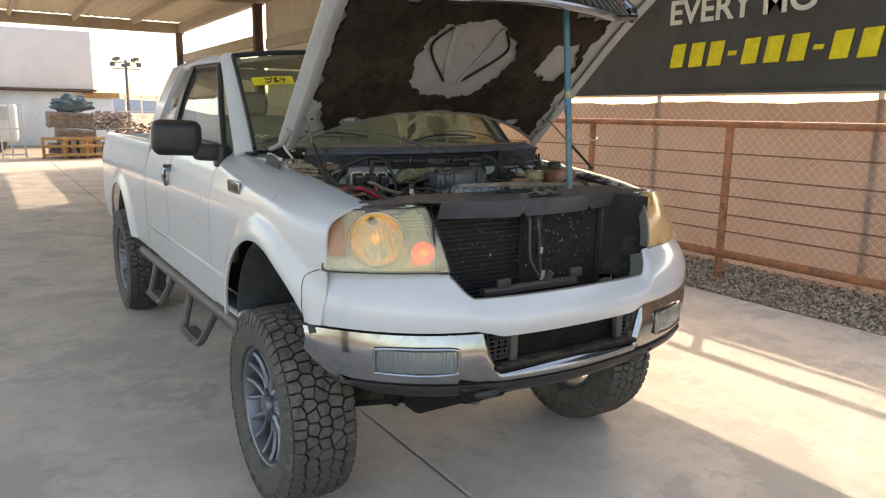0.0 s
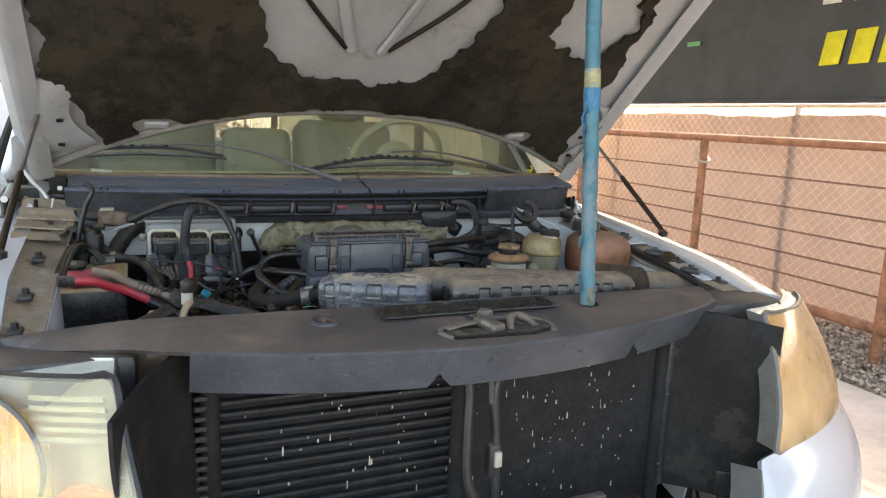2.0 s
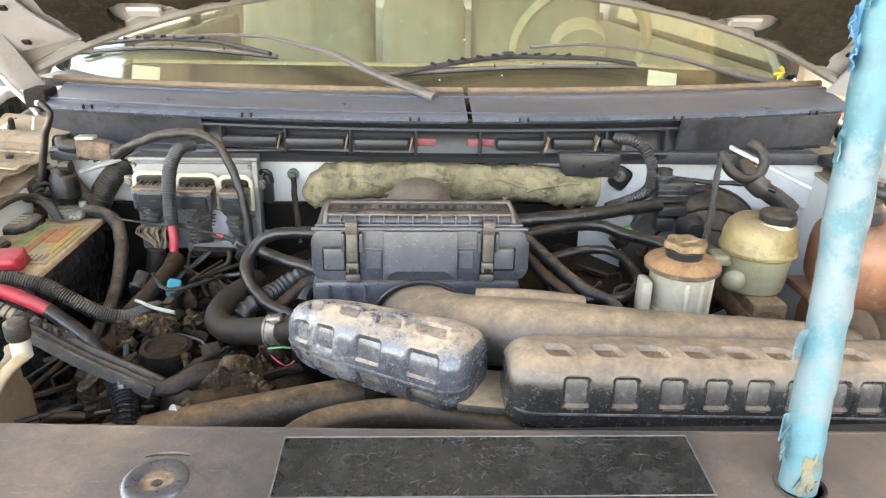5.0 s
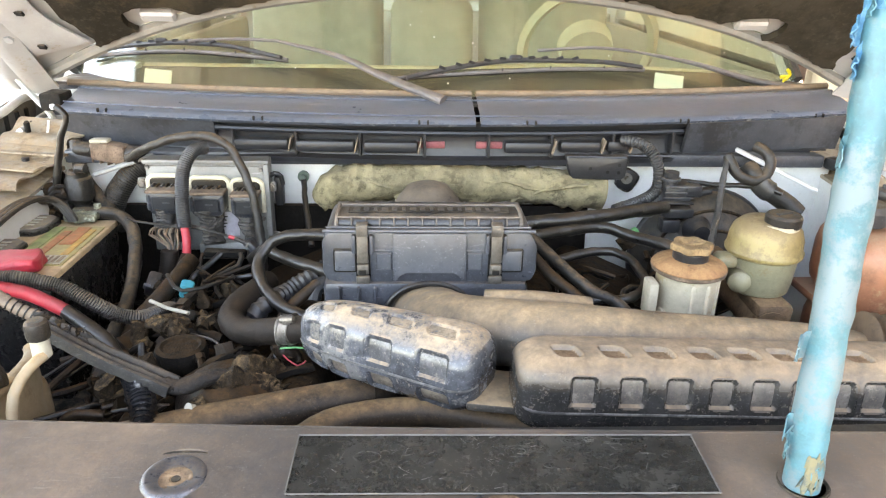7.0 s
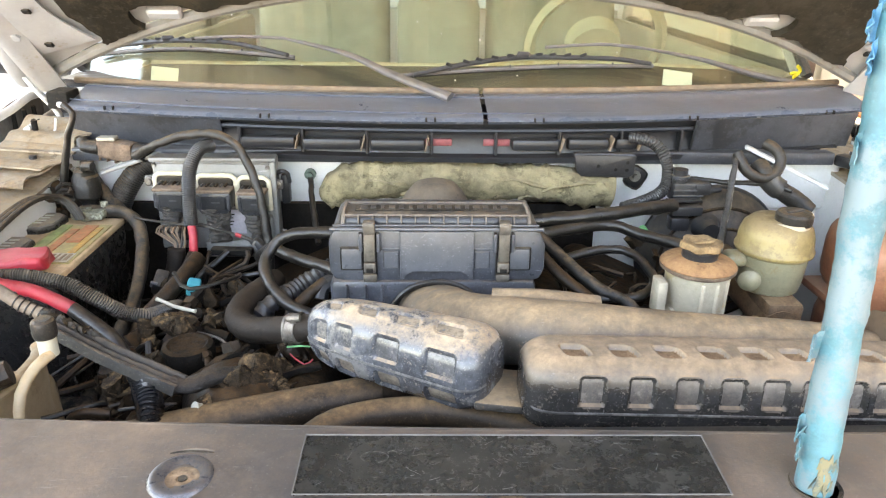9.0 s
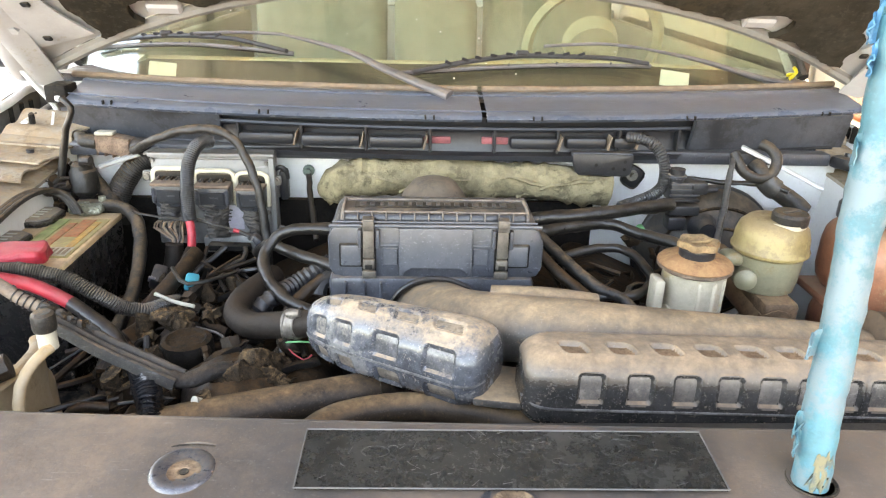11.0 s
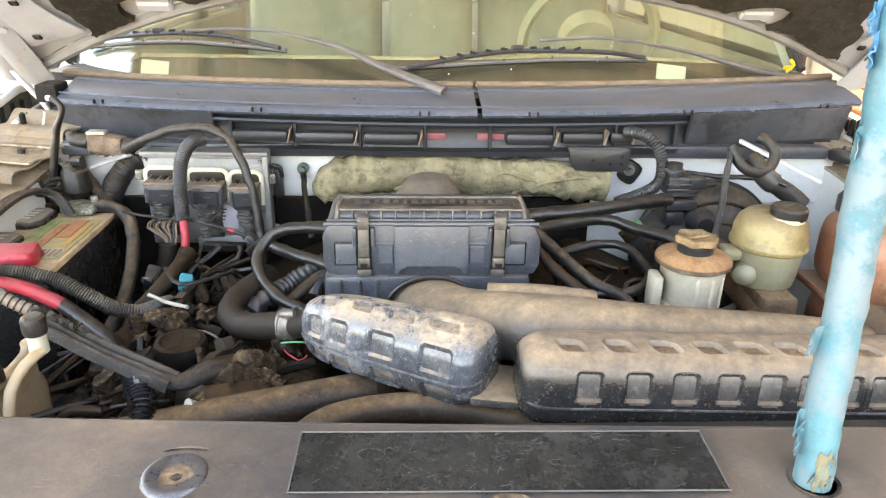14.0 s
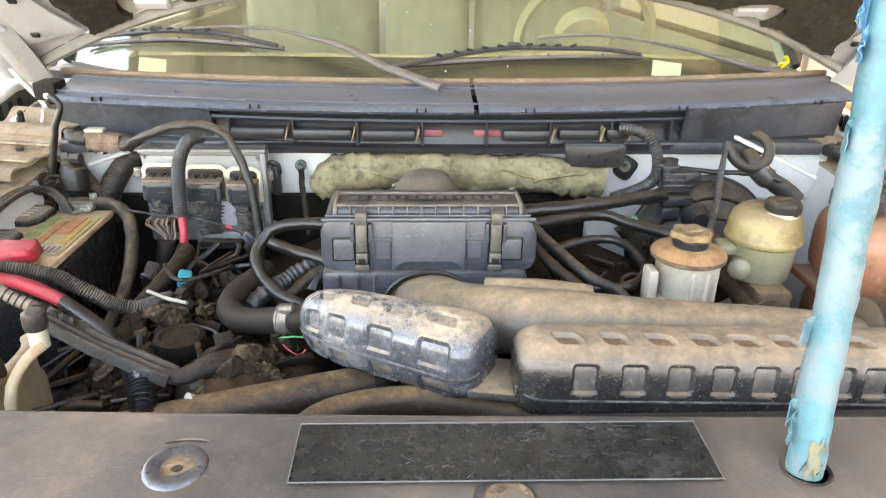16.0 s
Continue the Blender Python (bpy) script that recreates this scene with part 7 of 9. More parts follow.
for k in range(190):
    left = k < 130
    x = rg.uniform(-0.50, -0.17) if left else rg.uniform(0.10, 0.44)
    y = rg.uniform(0.40, 0.80) if left else rg.uniform(0.58, 0.92)
    z = rg.uniform(1.10, 1.235) + (0.03 if y > 0.62 else 0)
    q = rg.uniform(0.5, 1.0) if k % 5 else 1.4
    rot = (rg.uniform(-40, 40), rg.uniform(-40, 40), rg.uniform(0, 90))
    if k % 3 == 0:
        d_ = Vector((rg.uniform(-0.05, 0.05), rg.uniform(-0.05, 0.05), rg.uniform(0.02, 0.05)))
        r_ = rg.uniform(0.006, 0.015)
        b_ = join(rod((x, y, z - 0.03), Vector((x, y, z - 0.03)) + d_, r_, 14), rod(Vector((x, y, z - 0.03)) + d_ * 0.75, Vector((x, y, z - 0.03)) + d_ * 1.05, r_ * 1.5, 6 if k % 2 else 16))
    elif k % 3 == 1:
        b_ = clod((x, y, z), (rg.uniform(0.008, 0.026) * q, rg.uniform(0.008, 0.026) * q, rg.uniform(0.010, 0.030) * q), rot)
    else:
        d_ = Vector((rg.uniform(-1, 1), rg.uniform(-1, 1), rg.uniform(-0.4, 0.4))).normalized() * rg.uniform(0.03, 0.07)
        b_ = tube([Vector((x, y, z)) - d_, Vector((x, y, z)) + Vector((0, 0, 0.015)), Vector((x, y, z)) + d_ + Vector((rg.uniform(-0.03, 0.03), rg.uniform(-0.03, 0.03), -0.02))], rg.uniform(0.006, 0.012), 10, 0.006, ribs=0.006 if k % 2 else 0.0, depth=0.2)
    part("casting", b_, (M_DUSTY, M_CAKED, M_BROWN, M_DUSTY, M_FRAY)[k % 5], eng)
for k in range(80):
    x = rg.uniform(-0.48, -0.20) if k < 56 else rg.uniform(0.10, 0.40)
    y = rg.uniform(0.44, 0.78) if k < 56 else rg.uniform(0.62, 0.88)
    p = Vector((x, y, rg.uniform(1.25, 1.315)))
    pts = [p]
    for j in range(4):
        p = p + Vector((rg.uniform(-0.06, 0.06), rg.uniform(-0.06, 0.06), rg.uniform(-0.03, 0.028)))
        pts.append(p)
    part("wire", tube(pts, rg.uniform(0.0018, 0.0052), 7, 0.012), (M_RUBBER, M_LOOM, M_BROWN, M_RUBBER)[k % 4], eng)
for k in range(46):
    x, y = rg.uniform(-0.47, -0.20), rg.uniform(0.43, 0.76)
    p = Vector((x, y, rg.uniform(1.255, 1.30)))
    d_ = Vector((rg.uniform(-1, 1), rg.uniform(-1, 1), 0)).normalized()
    pts = [p - d_ * 0.05 + Vector((0, 0, -0.05)), p - d_ * 0.02, p + d_ * 0.02 + Vector((0, 0, 0.008)), p + d_ * 0.05 + Vector((rg.uniform(-0.03, 0.03), rg.uniform(-0.03, 0.03), -0.03))]
    b_ = tube(pts, rg.uniform(0.005, 0.0125), 9, 0.007, ribs=0.005 if k % 4 == 0 else 0.0)
    for v_ in b_.verts:
        v_.co += Vector(noise.noise_vector(v_.co * 60)) * 0.004 + Vector(noise.noise_vector(v_.co * 210)) * 0.0014
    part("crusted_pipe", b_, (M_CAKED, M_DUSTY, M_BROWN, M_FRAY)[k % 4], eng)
part("oil_cap", join(lathe([(0.0, 0.022), (0.020, 0.022), (0.0235, 0.0245), (0.029, 0.0225), (0.031, 0.017), (0.031, 0.006), (0.029, 0.0), (0, 0)], (-0.343, 0.55, 1.322), 28), lathe([(0, 0), (0.024, 0), (0.024, -0.06), (0, -0.06)], (-0.343, 0.55, 1.322), 20)), M_DUSTY, eng, "dusty black filler cap")
part("alternator", lathe([(0, -0.05), (0.05, -0.05), (0.06, -0.03), (0.06, 0.03), (0.05, 0.05), (0, 0.05)], (-0.275, 0.49, 1.285), 18, pose(0, 0, 0, 90, 0, 20)), M_BROWN, eng)
for a in (0.3, 1.1, 1.9, 2.7, 3.6, 4.6, 5.4):
    part("alternator_lug", clod((-0.275 + 0.05 * math.cos(a), 0.44, 1.285 + 0.05 * math.sin(a)), (0.007, 0.016, 0.007), (10 * a, 0, 20 * a), 0.5), M_CAKED, eng)
part("pulley", lathe([(0, -0.012), (0.05, -0.012), (0.042, 0), (0.05, 0.012), (0, 0.012)], (-0.15, 0.42, 1.22), 24, pose(0, 0, 0, 90)), M_UNDER, eng)

shroud = thing("fan_shroud", (0, 0.36, 1.0), "dusty black fan shroud behind the radiator", "fan shroud")
part("ring", tube([(-0.19, 0.375, 1.325), (-0.155, 0.42, 1.325), (-0.09, 0.445, 1.322), (-0.02, 0.44, 1.322), (0.06, 0.42, 1.318), (0.2, 0.40, 1.312)], 0.016, 14), M_WIDEHOSE, shroud)
part("shell", sheet(lambda u, v: (lerp(-0.5, 0.5, u), lerp(0.325, 0.42, v), 1.345 - 0.13 * v ** 1.5 - 0.04 * (2 * u - 1) ** 2), 20, 8, 0.008), M_COVER, shroud)
part("radiator_core", box((0, 0.345, 1.1), (0.95, 0.03, 0.5)), M_UNDER, shroud)
hs = thing("radiator_hose", (-0.25, 0.46, 1.3), "wide tan-dusted upper radiator hose", "hose")
part("hose", tube([(-0.42, 0.385, 1.312), (-0.30, 0.425, 1.318), (-0.21, 0.455, 1.318), (-0.13, 0.49, 1.312), (-0.07, 0.53, 1.30), (-0.03, 0.58, 1.27)], 0.022, 18), M_WIDEHOSE, hs)
part("clamp", rod((-0.12, 0.495, 1.311), (-0.11, 0.50, 1.309), 0.0235, 16), M_BROWN, hs)

# resonators: moulded bottles with square pockets
def bottle(p0, p1, w0, w1, h, front, top, half, slant, seam, ex, soft):
    """A rounded box along p0 to p1 with three rows of pressed square pockets and a mould seam."""
    p0, p1 = Vector(p0), Vector(p1)
    length = (p1 - p0).length
    d = (p1 - p0).normalized()
    side = d.cross(Vector((0, 0, 1))).normalized()
    up = side.cross(d)
    nu, nv = int(length / 0.0013), 168
    rows = ((seam + 0.19, 0.64, 0, 1), (0.06, 0.46, 1, 2)) + (((-0.80, seam - 0.16, 0, 3),) if len(half) > 1 else ())

    def press(t, a, b):
        """Depth of the rounded pocket at this place, from -0.25 (a raised lip) to 1 (its floor), and its kind."""
        for lo, hi, way, mi in rows:
            q = b if way == 0 else a
            at = t - (slant * (a - 0.26) / 0.4 / length if way else 0.0)
            near, hw = min((abs(at - m_) * length, half[min(k, len(half) - 1)]) for k, m_ in enumerate(top if way else front))
            if (a > 0.3 if way == 0 else b > 0.5) and lo - 0.12 < q < hi + 0.12:
                hh, rr = (hi - lo) * 0.5 * h * (1.15 if way == 0 else 1.0), 0.004
                px, py = max(0.0, near - hw + rr), max(0.0, abs(q - (lo + hi) / 2) * h * (1.15 if way == 0 else 1.0) - hh + rr)
                d_ = math.hypot(px, py) - rr
                f = clamp(0.5 - d_ / 0.0026)
                f = f * f * (3 - 2 * f)
                return (f - 0.22 * clamp(1 - abs(d_ - 0.0028) / 0.0016)) * (0.5 if way and len(half) > 1 else 1.0), mi
        return 0.0, 0

    bm = bmesh.new()
    rings, kinds = [], {}
    for i in range(nu + 1):
        t = i / nu
        s_ = min(t, 1 - t) * length
        q = clamp(s_ / (soft if t < 0.5 else 0.036))
        e = 0.52 + 0.48 * (1 - (1 - q) ** 2.4) ** 0.5
        w = lerp(w0, w1, t) * e
        ring = []
        for j in range(nv):
            leg, at = divmod(4 * j / nv, 1)
            a, b = ((1, 2 * at - 1), (1 - 2 * at, 1), (-1, 1 - 2 * at), (2 * at - 1, -1))[int(leg)]
            fit_ = (abs(a) ** ex + abs(b) ** ex) ** (-1 / ex)
            a, b = a * fit_, b * fit_
            nr = side * math.copysign(abs(a) ** (ex - 1), a) + up * math.copysign(abs(b) ** (ex - 1), b)
            nr.normalize()
            m_, mi = press(t, a, b)
            p = p0.lerp(p1, t) + side * w * a + up * h * e * b - nr * 0.0040 * m_
            ring.append(bm.verts.new(p))
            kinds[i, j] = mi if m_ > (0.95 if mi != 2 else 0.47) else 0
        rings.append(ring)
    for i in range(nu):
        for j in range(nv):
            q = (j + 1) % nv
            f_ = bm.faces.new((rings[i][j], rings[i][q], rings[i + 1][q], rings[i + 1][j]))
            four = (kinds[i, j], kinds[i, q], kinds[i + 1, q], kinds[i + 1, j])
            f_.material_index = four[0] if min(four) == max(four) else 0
    bm.faces.new(rings[0]), bm.faces.new(rings[-1])
    bmesh.ops.recalc_face_normals(bm, faces=bm.faces)
    return bm


def resonator(name, label, p0, p1, w0, w1, h, front, top, half, slant, material, floors, seam, ex, soft, tail):
    th = thing(name, p0, label, "air resonator", "intake resonators")
    ob = part("body", bottle(p0, p1, w0, w1, h, front, top, half, slant, seam, ex, soft), material, th)
    for m_ in floors:
        ob.data.materials.append(m_)
    a_, b_ = Vector(p0), Vector(p1)
    d = (b_ - a_).normalized()
    side = d.cross(Vector((0, 0, 1))).normalized()
    up = side.cross(d)
    pts = []
    for k in range(41):
        t = k / 40
        q = clamp(min(t, 1 - t) * (b_ - a_).length / (soft if t < 0.5 else 0.036))
        e = 0.52 + 0.48 * (1 - (1 - q) ** 2.4) ** 0.5
        pts.append(a_.lerp(b_, t) + side * (lerp(w0, w1, t) * e * (1 - abs(seam) ** ex) ** (1 / ex) + 0.0004) + up * h * e * seam)
    part("seam", tube(pts, 0.0014, 8), M_SEAM, th, "pale mould seam")
    if tail:
        part("end_cap", rod(b_ - d * 0.004, b_ + d * 0.006, h * 0.36, 18), M_TUBE, th, "dusty end cap")
    return th


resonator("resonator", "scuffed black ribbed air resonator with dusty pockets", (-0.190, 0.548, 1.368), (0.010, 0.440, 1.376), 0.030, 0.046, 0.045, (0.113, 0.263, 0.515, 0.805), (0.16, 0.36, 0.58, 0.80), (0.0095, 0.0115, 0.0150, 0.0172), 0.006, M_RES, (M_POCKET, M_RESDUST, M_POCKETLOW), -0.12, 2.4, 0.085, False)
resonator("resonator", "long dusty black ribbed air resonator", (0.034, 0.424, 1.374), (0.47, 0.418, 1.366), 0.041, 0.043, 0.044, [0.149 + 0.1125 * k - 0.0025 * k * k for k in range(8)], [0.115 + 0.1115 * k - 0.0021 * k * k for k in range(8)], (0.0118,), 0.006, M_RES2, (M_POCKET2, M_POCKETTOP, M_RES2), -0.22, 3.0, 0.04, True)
part("bridge", box((0.022, 0.44, 1.352), (0.06, 0.07, 0.010), 0.003, 2, (0, 0, -10)), M_TUBE, bpy.data.objects["resonator"], "dusty plastic bridge")

duct = thing("intake_duct", (0.2, 0.52, 1.3), "brown dusty air intake duct with ribbed bellows", "air duct")
part("tube", tube([(-0.045, 0.70, 1.318), (-0.043, 0.64, 1.335), (-0.015, 0.58, 1.353), (0.04, 0.54, 1.368), (0.11, 0.515, 1.377), (0.22, 0.50, 1.376), (0.37, 0.495, 1.371), (0.44, 0.485, 1.366)], (0.054, 0.032), 22, flat=0.85), M_TUBE, duct)
part("bellows", tube([(0.435, 0.486, 1.366), (0.49, 0.478, 1.360), (0.545, 0.47, 1.354)], 0.047, 24, ribs=0.012, depth=0.2), M_BELLOWS, duct, "brown dusty ribbed bellows")
part("outlet", tube([(0.54, 0.47, 1.354), (0.60, 0.462, 1.35), (0.68, 0.46, 1.34)], 0.044, 20), M_TUBE, duct)
part("collar", tube([(-0.045 + 0.060 * math.cos(radians(a)), 0.648 - 0.004 * math.sin(radians(a)), 1.330 + 0.052 * math.sin(radians(a))) for a in range(5, 180, 10)], 0.0042, 10), M_RUBBER, duct, "black rubber collar")
part("branch", tube([(0.02, 0.575, 1.385), (0.08, 0.565, 1.388), (0.145, 0.56, 1.382)], 0.02, 12), M_TUBE, duct, "short dusty side tube")

# air filter box
ab = thing("air_filter_box", (-0.045, 0.72, 1.3), "black plastic air filter box with two latches", "air filter box")
part("lower_case", box((-0.05, 0.72, 1.345), (0.275, 0.12, 0.062), 0.010, 2), M_BOX, ab, "dusty lower case")
for x in (-0.165, -0.14, -0.118):
    part("case_rib", box((x, 0.6585, 1.348), (0.004, 0.006, 0.045), 0.001, 1), M_BOX, ab)
part("case", prism([(-0.172, 1.446), (-0.181, 1.442), (-0.187, 1.430), (-0.187, 1.388), (-0.181, 1.376), (-0.166, 1.3735), (0.078, 1.3735), (0.091, 1.376), (0.097, 1.388), (0.097, 1.424), (0.090, 1.441), (0.080, 1.446)], "y", 0.667, 0.79, 0.003), M_BOX, ab)
part("flange", box((-0.045, 0.722, 1.4475), (0.262, 0.118, 0.005), 0.002), M_BOX, ab)
part("flange_lip", join(rod((-0.184, 0.661, 1.449), (0.092, 0.661, 1.449), 0.0026, 10), rod((-0.180, 0.663, 1.4535), (0.086, 0.663, 1.4535), 0.0014, 8)), M_PAD, ab, "scuffed bright lid edge")
ld = part("lid", prism([(0.671, 1.4495), (0.6755, 1.4605), (0.684, 1.464), (0.716, 1.4645), (0.73, 1.4495)], "x", -0.168, 0.075, 0.004), M_LID, ab, "dusty ribbed lid")
for k in range(14):
    x = -0.166 + 0.0184 * k
    part("rib", box((x, 0.6735, 1.4565), (0.0022, 0.006, 0.014), 0.0006, 1, (-18, 0, 0)), M_RIB, ld)
part("rib", rod((-0.166, 0.6765, 1.4625), (0.073, 0.6765, 1.4625), 0.0016, 8), M_RIB, ld)
part("rib", rod((-0.166, 0.717, 1.4660), (0.073, 0.717, 1.4660), 0.0018, 8), M_RIB, ld)
# strip lies on the lid; its black stands for a shaded recess
part("top_slot", box((-0.046, 0.699, 1.4648), (0.214, 0.020, 0.002), 0.0006, 1), M_UNDER, ld, "black strip for the shade of the lid recess")
for k in range(16):
    x = -0.142 + 0.0124 * k
    part("plain_bar", box((x, 0.699, 1.4662), (0.0088 - 0.002 * (k % 3), 0.013, 0.0016), 0.0005, 1), M_LID, ld)
for s in (-1, 1):
    part("lid_end", tube([(-0.0465 + s * 0.1215, 0.672, 1.452), (-0.0465 + s * 0.1205, 0.680, 1.4645), (-0.0465 + s * 0.1195, 0.716, 1.4660), (-0.0465 + s * 0.1205, 0.73, 1.452)], 0.0026, 8), M_RIB, ld)
part("front_pad", prism([(-0.094, 1.446), (0.002, 1.446), (0.002, 1.379), (-0.002, 1.379), (-0.006, 1.387), (-0.014, 1.392), (-0.078, 1.392), (-0.086, 1.387), (-0.09, 1.379), (-0.094, 1.379)], "y", 0.6585, 0.668, 0.0012), M_PAD, ab, "raised grey pad with scratches")
for x in (-0.157, 0.063):
    part("boss_frame", box((x, 0.6660, 1.406), (0.031, 0.004, 0.034), 0.002, 1), M_UNDER, ab)
    part("square_boss", box((x, 0.6645, 1.406), (0.0265, 0.005, 0.029), 0.002), M_PAD, ab)
for x0_, x1_ in ((-0.118, -0.094), (0.002, 0.026)):
    part("case_ridge", join(rod((x0_, 0.6665, 1.4195), (x1_, 0.6665, 1.4195), 0.0013, 6), box(((x0_ + x1_) / 2, 0.6665, 1.404), (x1_ - x0_ - 0.004, 0.003, 0.024), 0.001, 1)), M_PAD, ab)
for x in (-0.1335, 0.0415):
    la = part("latch", join(box((x, 0.6585, 1.425), (0.0145, 0.004, 0.040), 0.0015), box((x, 0.6565, 1.450), (0.0155, 0.004, 0.014), 0.0015), box((x, 0.663, 1.4572), (0.0155, 0.016, 0.004), 0.0018), box((x, 0.660, 1.396), (0.0155, 0.008, 0.014), 0.002), box((x, 0.6625, 1.380), (0.0185, 0.007, 0.011), 0.002)), M_LATCH, ab, "dull metal spring latch")
    part("latch_slot", box((x, 0.6555, 1.393), (0.009, 0.002, 0.006), 0.0005, 1), M_UNDER, la)
    for s in (-1, 1):
        part("latch_guide", box((x + s * 0.0115, 0.6635, 1.430), (0.005, 0.010, 0.026), 0.0015), M_BOX, la)
        part("guide_shadow", box((x + s * 0.0085, 0.6655, 1.41), (0.0018, 0.006, 0.058), 0.0005, 1), M_UNDER, la)
part("throttle_dome", lathe([(0, 0.034), (0.020, 0.0335), (0.032, 0.029), (0.046, 0.012), (0.058, -0.01), (0.060, -0.03), (0, -0.03)], (-0.045, 0.845, 1.424), 32), M_DOME, ab, "dusty round dome")
part("left_port", tube([(-0.18, 0.70, 1.36), (-0.2, 0.69, 1.355), (-0.205, 0.68, 1.34)], 0.012, 10), M_BLK, ab)

# reservoirs
ps = thing("power_steering_reservoir", (0.303, 0.665, 1.25), "milky plastic reservoir with a rusty-brown lid", "fluid reservoir")
part("bottle", lathe([(0.0, 0.0), (0.036, 0.0), (0.039, 0.01), (0.0425, 0.135), (0.0445, 0.142), (0, 0.142)], (0.306, 0.668, 1.257), 32), M_PS, ps)
for a in (-100, -72, -45):
    part("bottle_rib", box((0.306 + 0.0405 * math.cos(radians(a)), 0.668 + 0.0405 * math.sin(radians(a)), 1.335), (0.006, 0.006, 0.10), 0.002), M_PS, ps)
part("lid_rim", lathe([(0, -0.004), (0.046, -0.004), (0.0495, -0.0015), (0.0500, 0.0025), (0, 0.0025)], (0.304, 0.667, 1.396), 40), M_DARKRUST, ps, "dark stained lid rim")
part("lid", lathe([(0, 0.0), (0.0478, 0.0), (0.0496, 0.003), (0.0470, 0.0065), (0.040, 0.010), (0.03, 0.014), (0, 0.014)], (0.304, 0.667, 1.397), 40), M_RUST, ps, "rusty dust-caked lid")
cp = part("cap", lathe([(0, 0), (0.0225, 0), (0.0235, 0.003), (0.0235, 0.012), (0.021, 0.014), (0.021, 0.018), (0, 0.018)], (0.303, 0.664, 1.409), 24), M_BLK, ps, "black screw cap neck")
lobes = bmesh.new()
rows_ = []
for z_, sc_ in ((0.014, 0.84), (0.0155, 0.92), (0.021, 0.92), (0.0235, 0.86), (0.024, 0.60), (0.0215, 0.46), (0.021, 0.0001)):
    rows_.append([lobes.verts.new((0.303 + sc_ * (0.0285 + 0.0028 * math.cos(6 * a)) * math.cos(a), 0.664 + sc_ * (0.0285 + 0.0028 * math.cos(6 * a)) * math.sin(a), 1.409 + z_)) for a in [2 * math.pi * k / 48 for k in range(48)]])
for a_, b_ in zip(rows_, rows_[1:]):
    for k in range(48):
        lobes.faces.new((a_[k], a_[(k + 1) % 48], b_[(k + 1) % 48], b_[k]))
lobes.faces.new(rows_[0])
part("cap_top", lobes, M_CAPTAN, cp, "tan dust-caked lobed cap top")
part("grip", box((0.306, 0.662, 1.4315), (0.034, 0.005, 0.005), 0.0025, 2, (0, 0, 14)), M_CAPTAN, cp)
part("mount", join(box((0.252, 0.655, 1.358), (0.014, 0.03, 0.05), 0.004), box((0.258, 0.652, 1.315), (0.01, 0.02, 0.06), 0.003, 2, (0, 25, 0))), M_PS, ps)
br = thing("brake_fluid_reservoir", (0.435, 0.72, 1.25), "yellowed plastic brake fluid reservoir with black cap", "fluid reservoir")
part("bottle", lathe([(0, 0.056), (0.050, 0.056), (0.0530, 0.059), (0.0535, 0.063), (0.0510, 0.067), (0.0500, 0.082), (0.046, 0.095), (0.037, 0.104), (0.026, 0.107), (0, 0.107)], (0.434, 0.725, 1.338), 36), M_BRK, br, "yellowed upper half")
part("lower_bottle", join(lathe([(0, -0.022), (0.016, -0.022), (0.020, -0.004), (0.033, -0.002), (0.042, 0.004), (0.0445, 0.018), (0.0475, 0.056), (0, 0.056)], (0.434, 0.725, 1.338), 36), lathe([(0, -0.022), (0.011, -0.020), (0.0155, -0.012), (0.0155, 0.016), (0, 0.03)], (0.396, 0.706, 1.362), 20, pose(0, 0, 0, 90, 0, -20)), box((0.378, 0.72, 1.385), (0.03, 0.03, 0.02), 0.008, 3)), M_BRKLOW, br, "milky lower half")
part("cap_flat", box((0.446, 0.710, 1.4585), (0.028, 0.007, 0.003), 0.0012, 1, (0, 0, 20)), M_BLK, br)
part("cap", lathe([(0, 0), (0.0235, 0), (0.0245, 0.003), (0.0245, 0.013), (0.022, 0.0165), (0, 0.017)], (0.446, 0.710, 1.441), 28), M_LOOM, br, "ribbed black cap")
part("neck_ring", lathe([(0, -0.004), (0.027, -0.004), (0.027, 0.002), (0, 0.002)], (0.442, 0.712, 1.442), 24), M_PS, br)
part("master_cylinder", join(rod((0.43, 0.66, 1.305), (0.43, 0.92, 1.32), 0.026, 16), box((0.435, 0.70, 1.325), (0.05, 0.08, 0.03), 0.006), rod((0.40, 0.655, 1.30), (0.465, 0.65, 1.30), 0.008, 8)), M_MASTER, br, "corroded master cylinder")
for x, y, z, r_ in ((0.452, 0.685, 1.312, 0.016), (0.418, 0.672, 1.306, 0.011), (0.395, 0.668, 1.303, 0.0065)):
    part("fitting_nut", rod((x, y, z - 0.012), (x, y - 0.006, z + 0.016), r_, 6), M_MASTER, br)
dg = thing("coolant_tank", (0.59, 0.69, 1.2), "orange-brown stained coolant tank with black cap", "coolant tank")
part("tank", join(box((0.582, 0.69, 1.39), (0.140, 0.15, 0.12), 0.04, 4), box((0.582, 0.69, 1.33), (0.148, 0.16, 0.014), 0.005), box((0.582, 0.69, 1.27), (0.13, 0.13, 0.12), 0.03, 3)), M_ORANGE, dg)
part("cap", lathe([(0, 0), (0.036, 0), (0.036, 0.018), (0.03, 0.026), (0, 0.027)], (0.535, 0.685, 1.458), 20), M_BLK, dg, "black pressure cap")
bo = thing("brake_booster", (0.43, 0.94, 1.2), "round dusty black brake booster on the firewall", "brake booster")
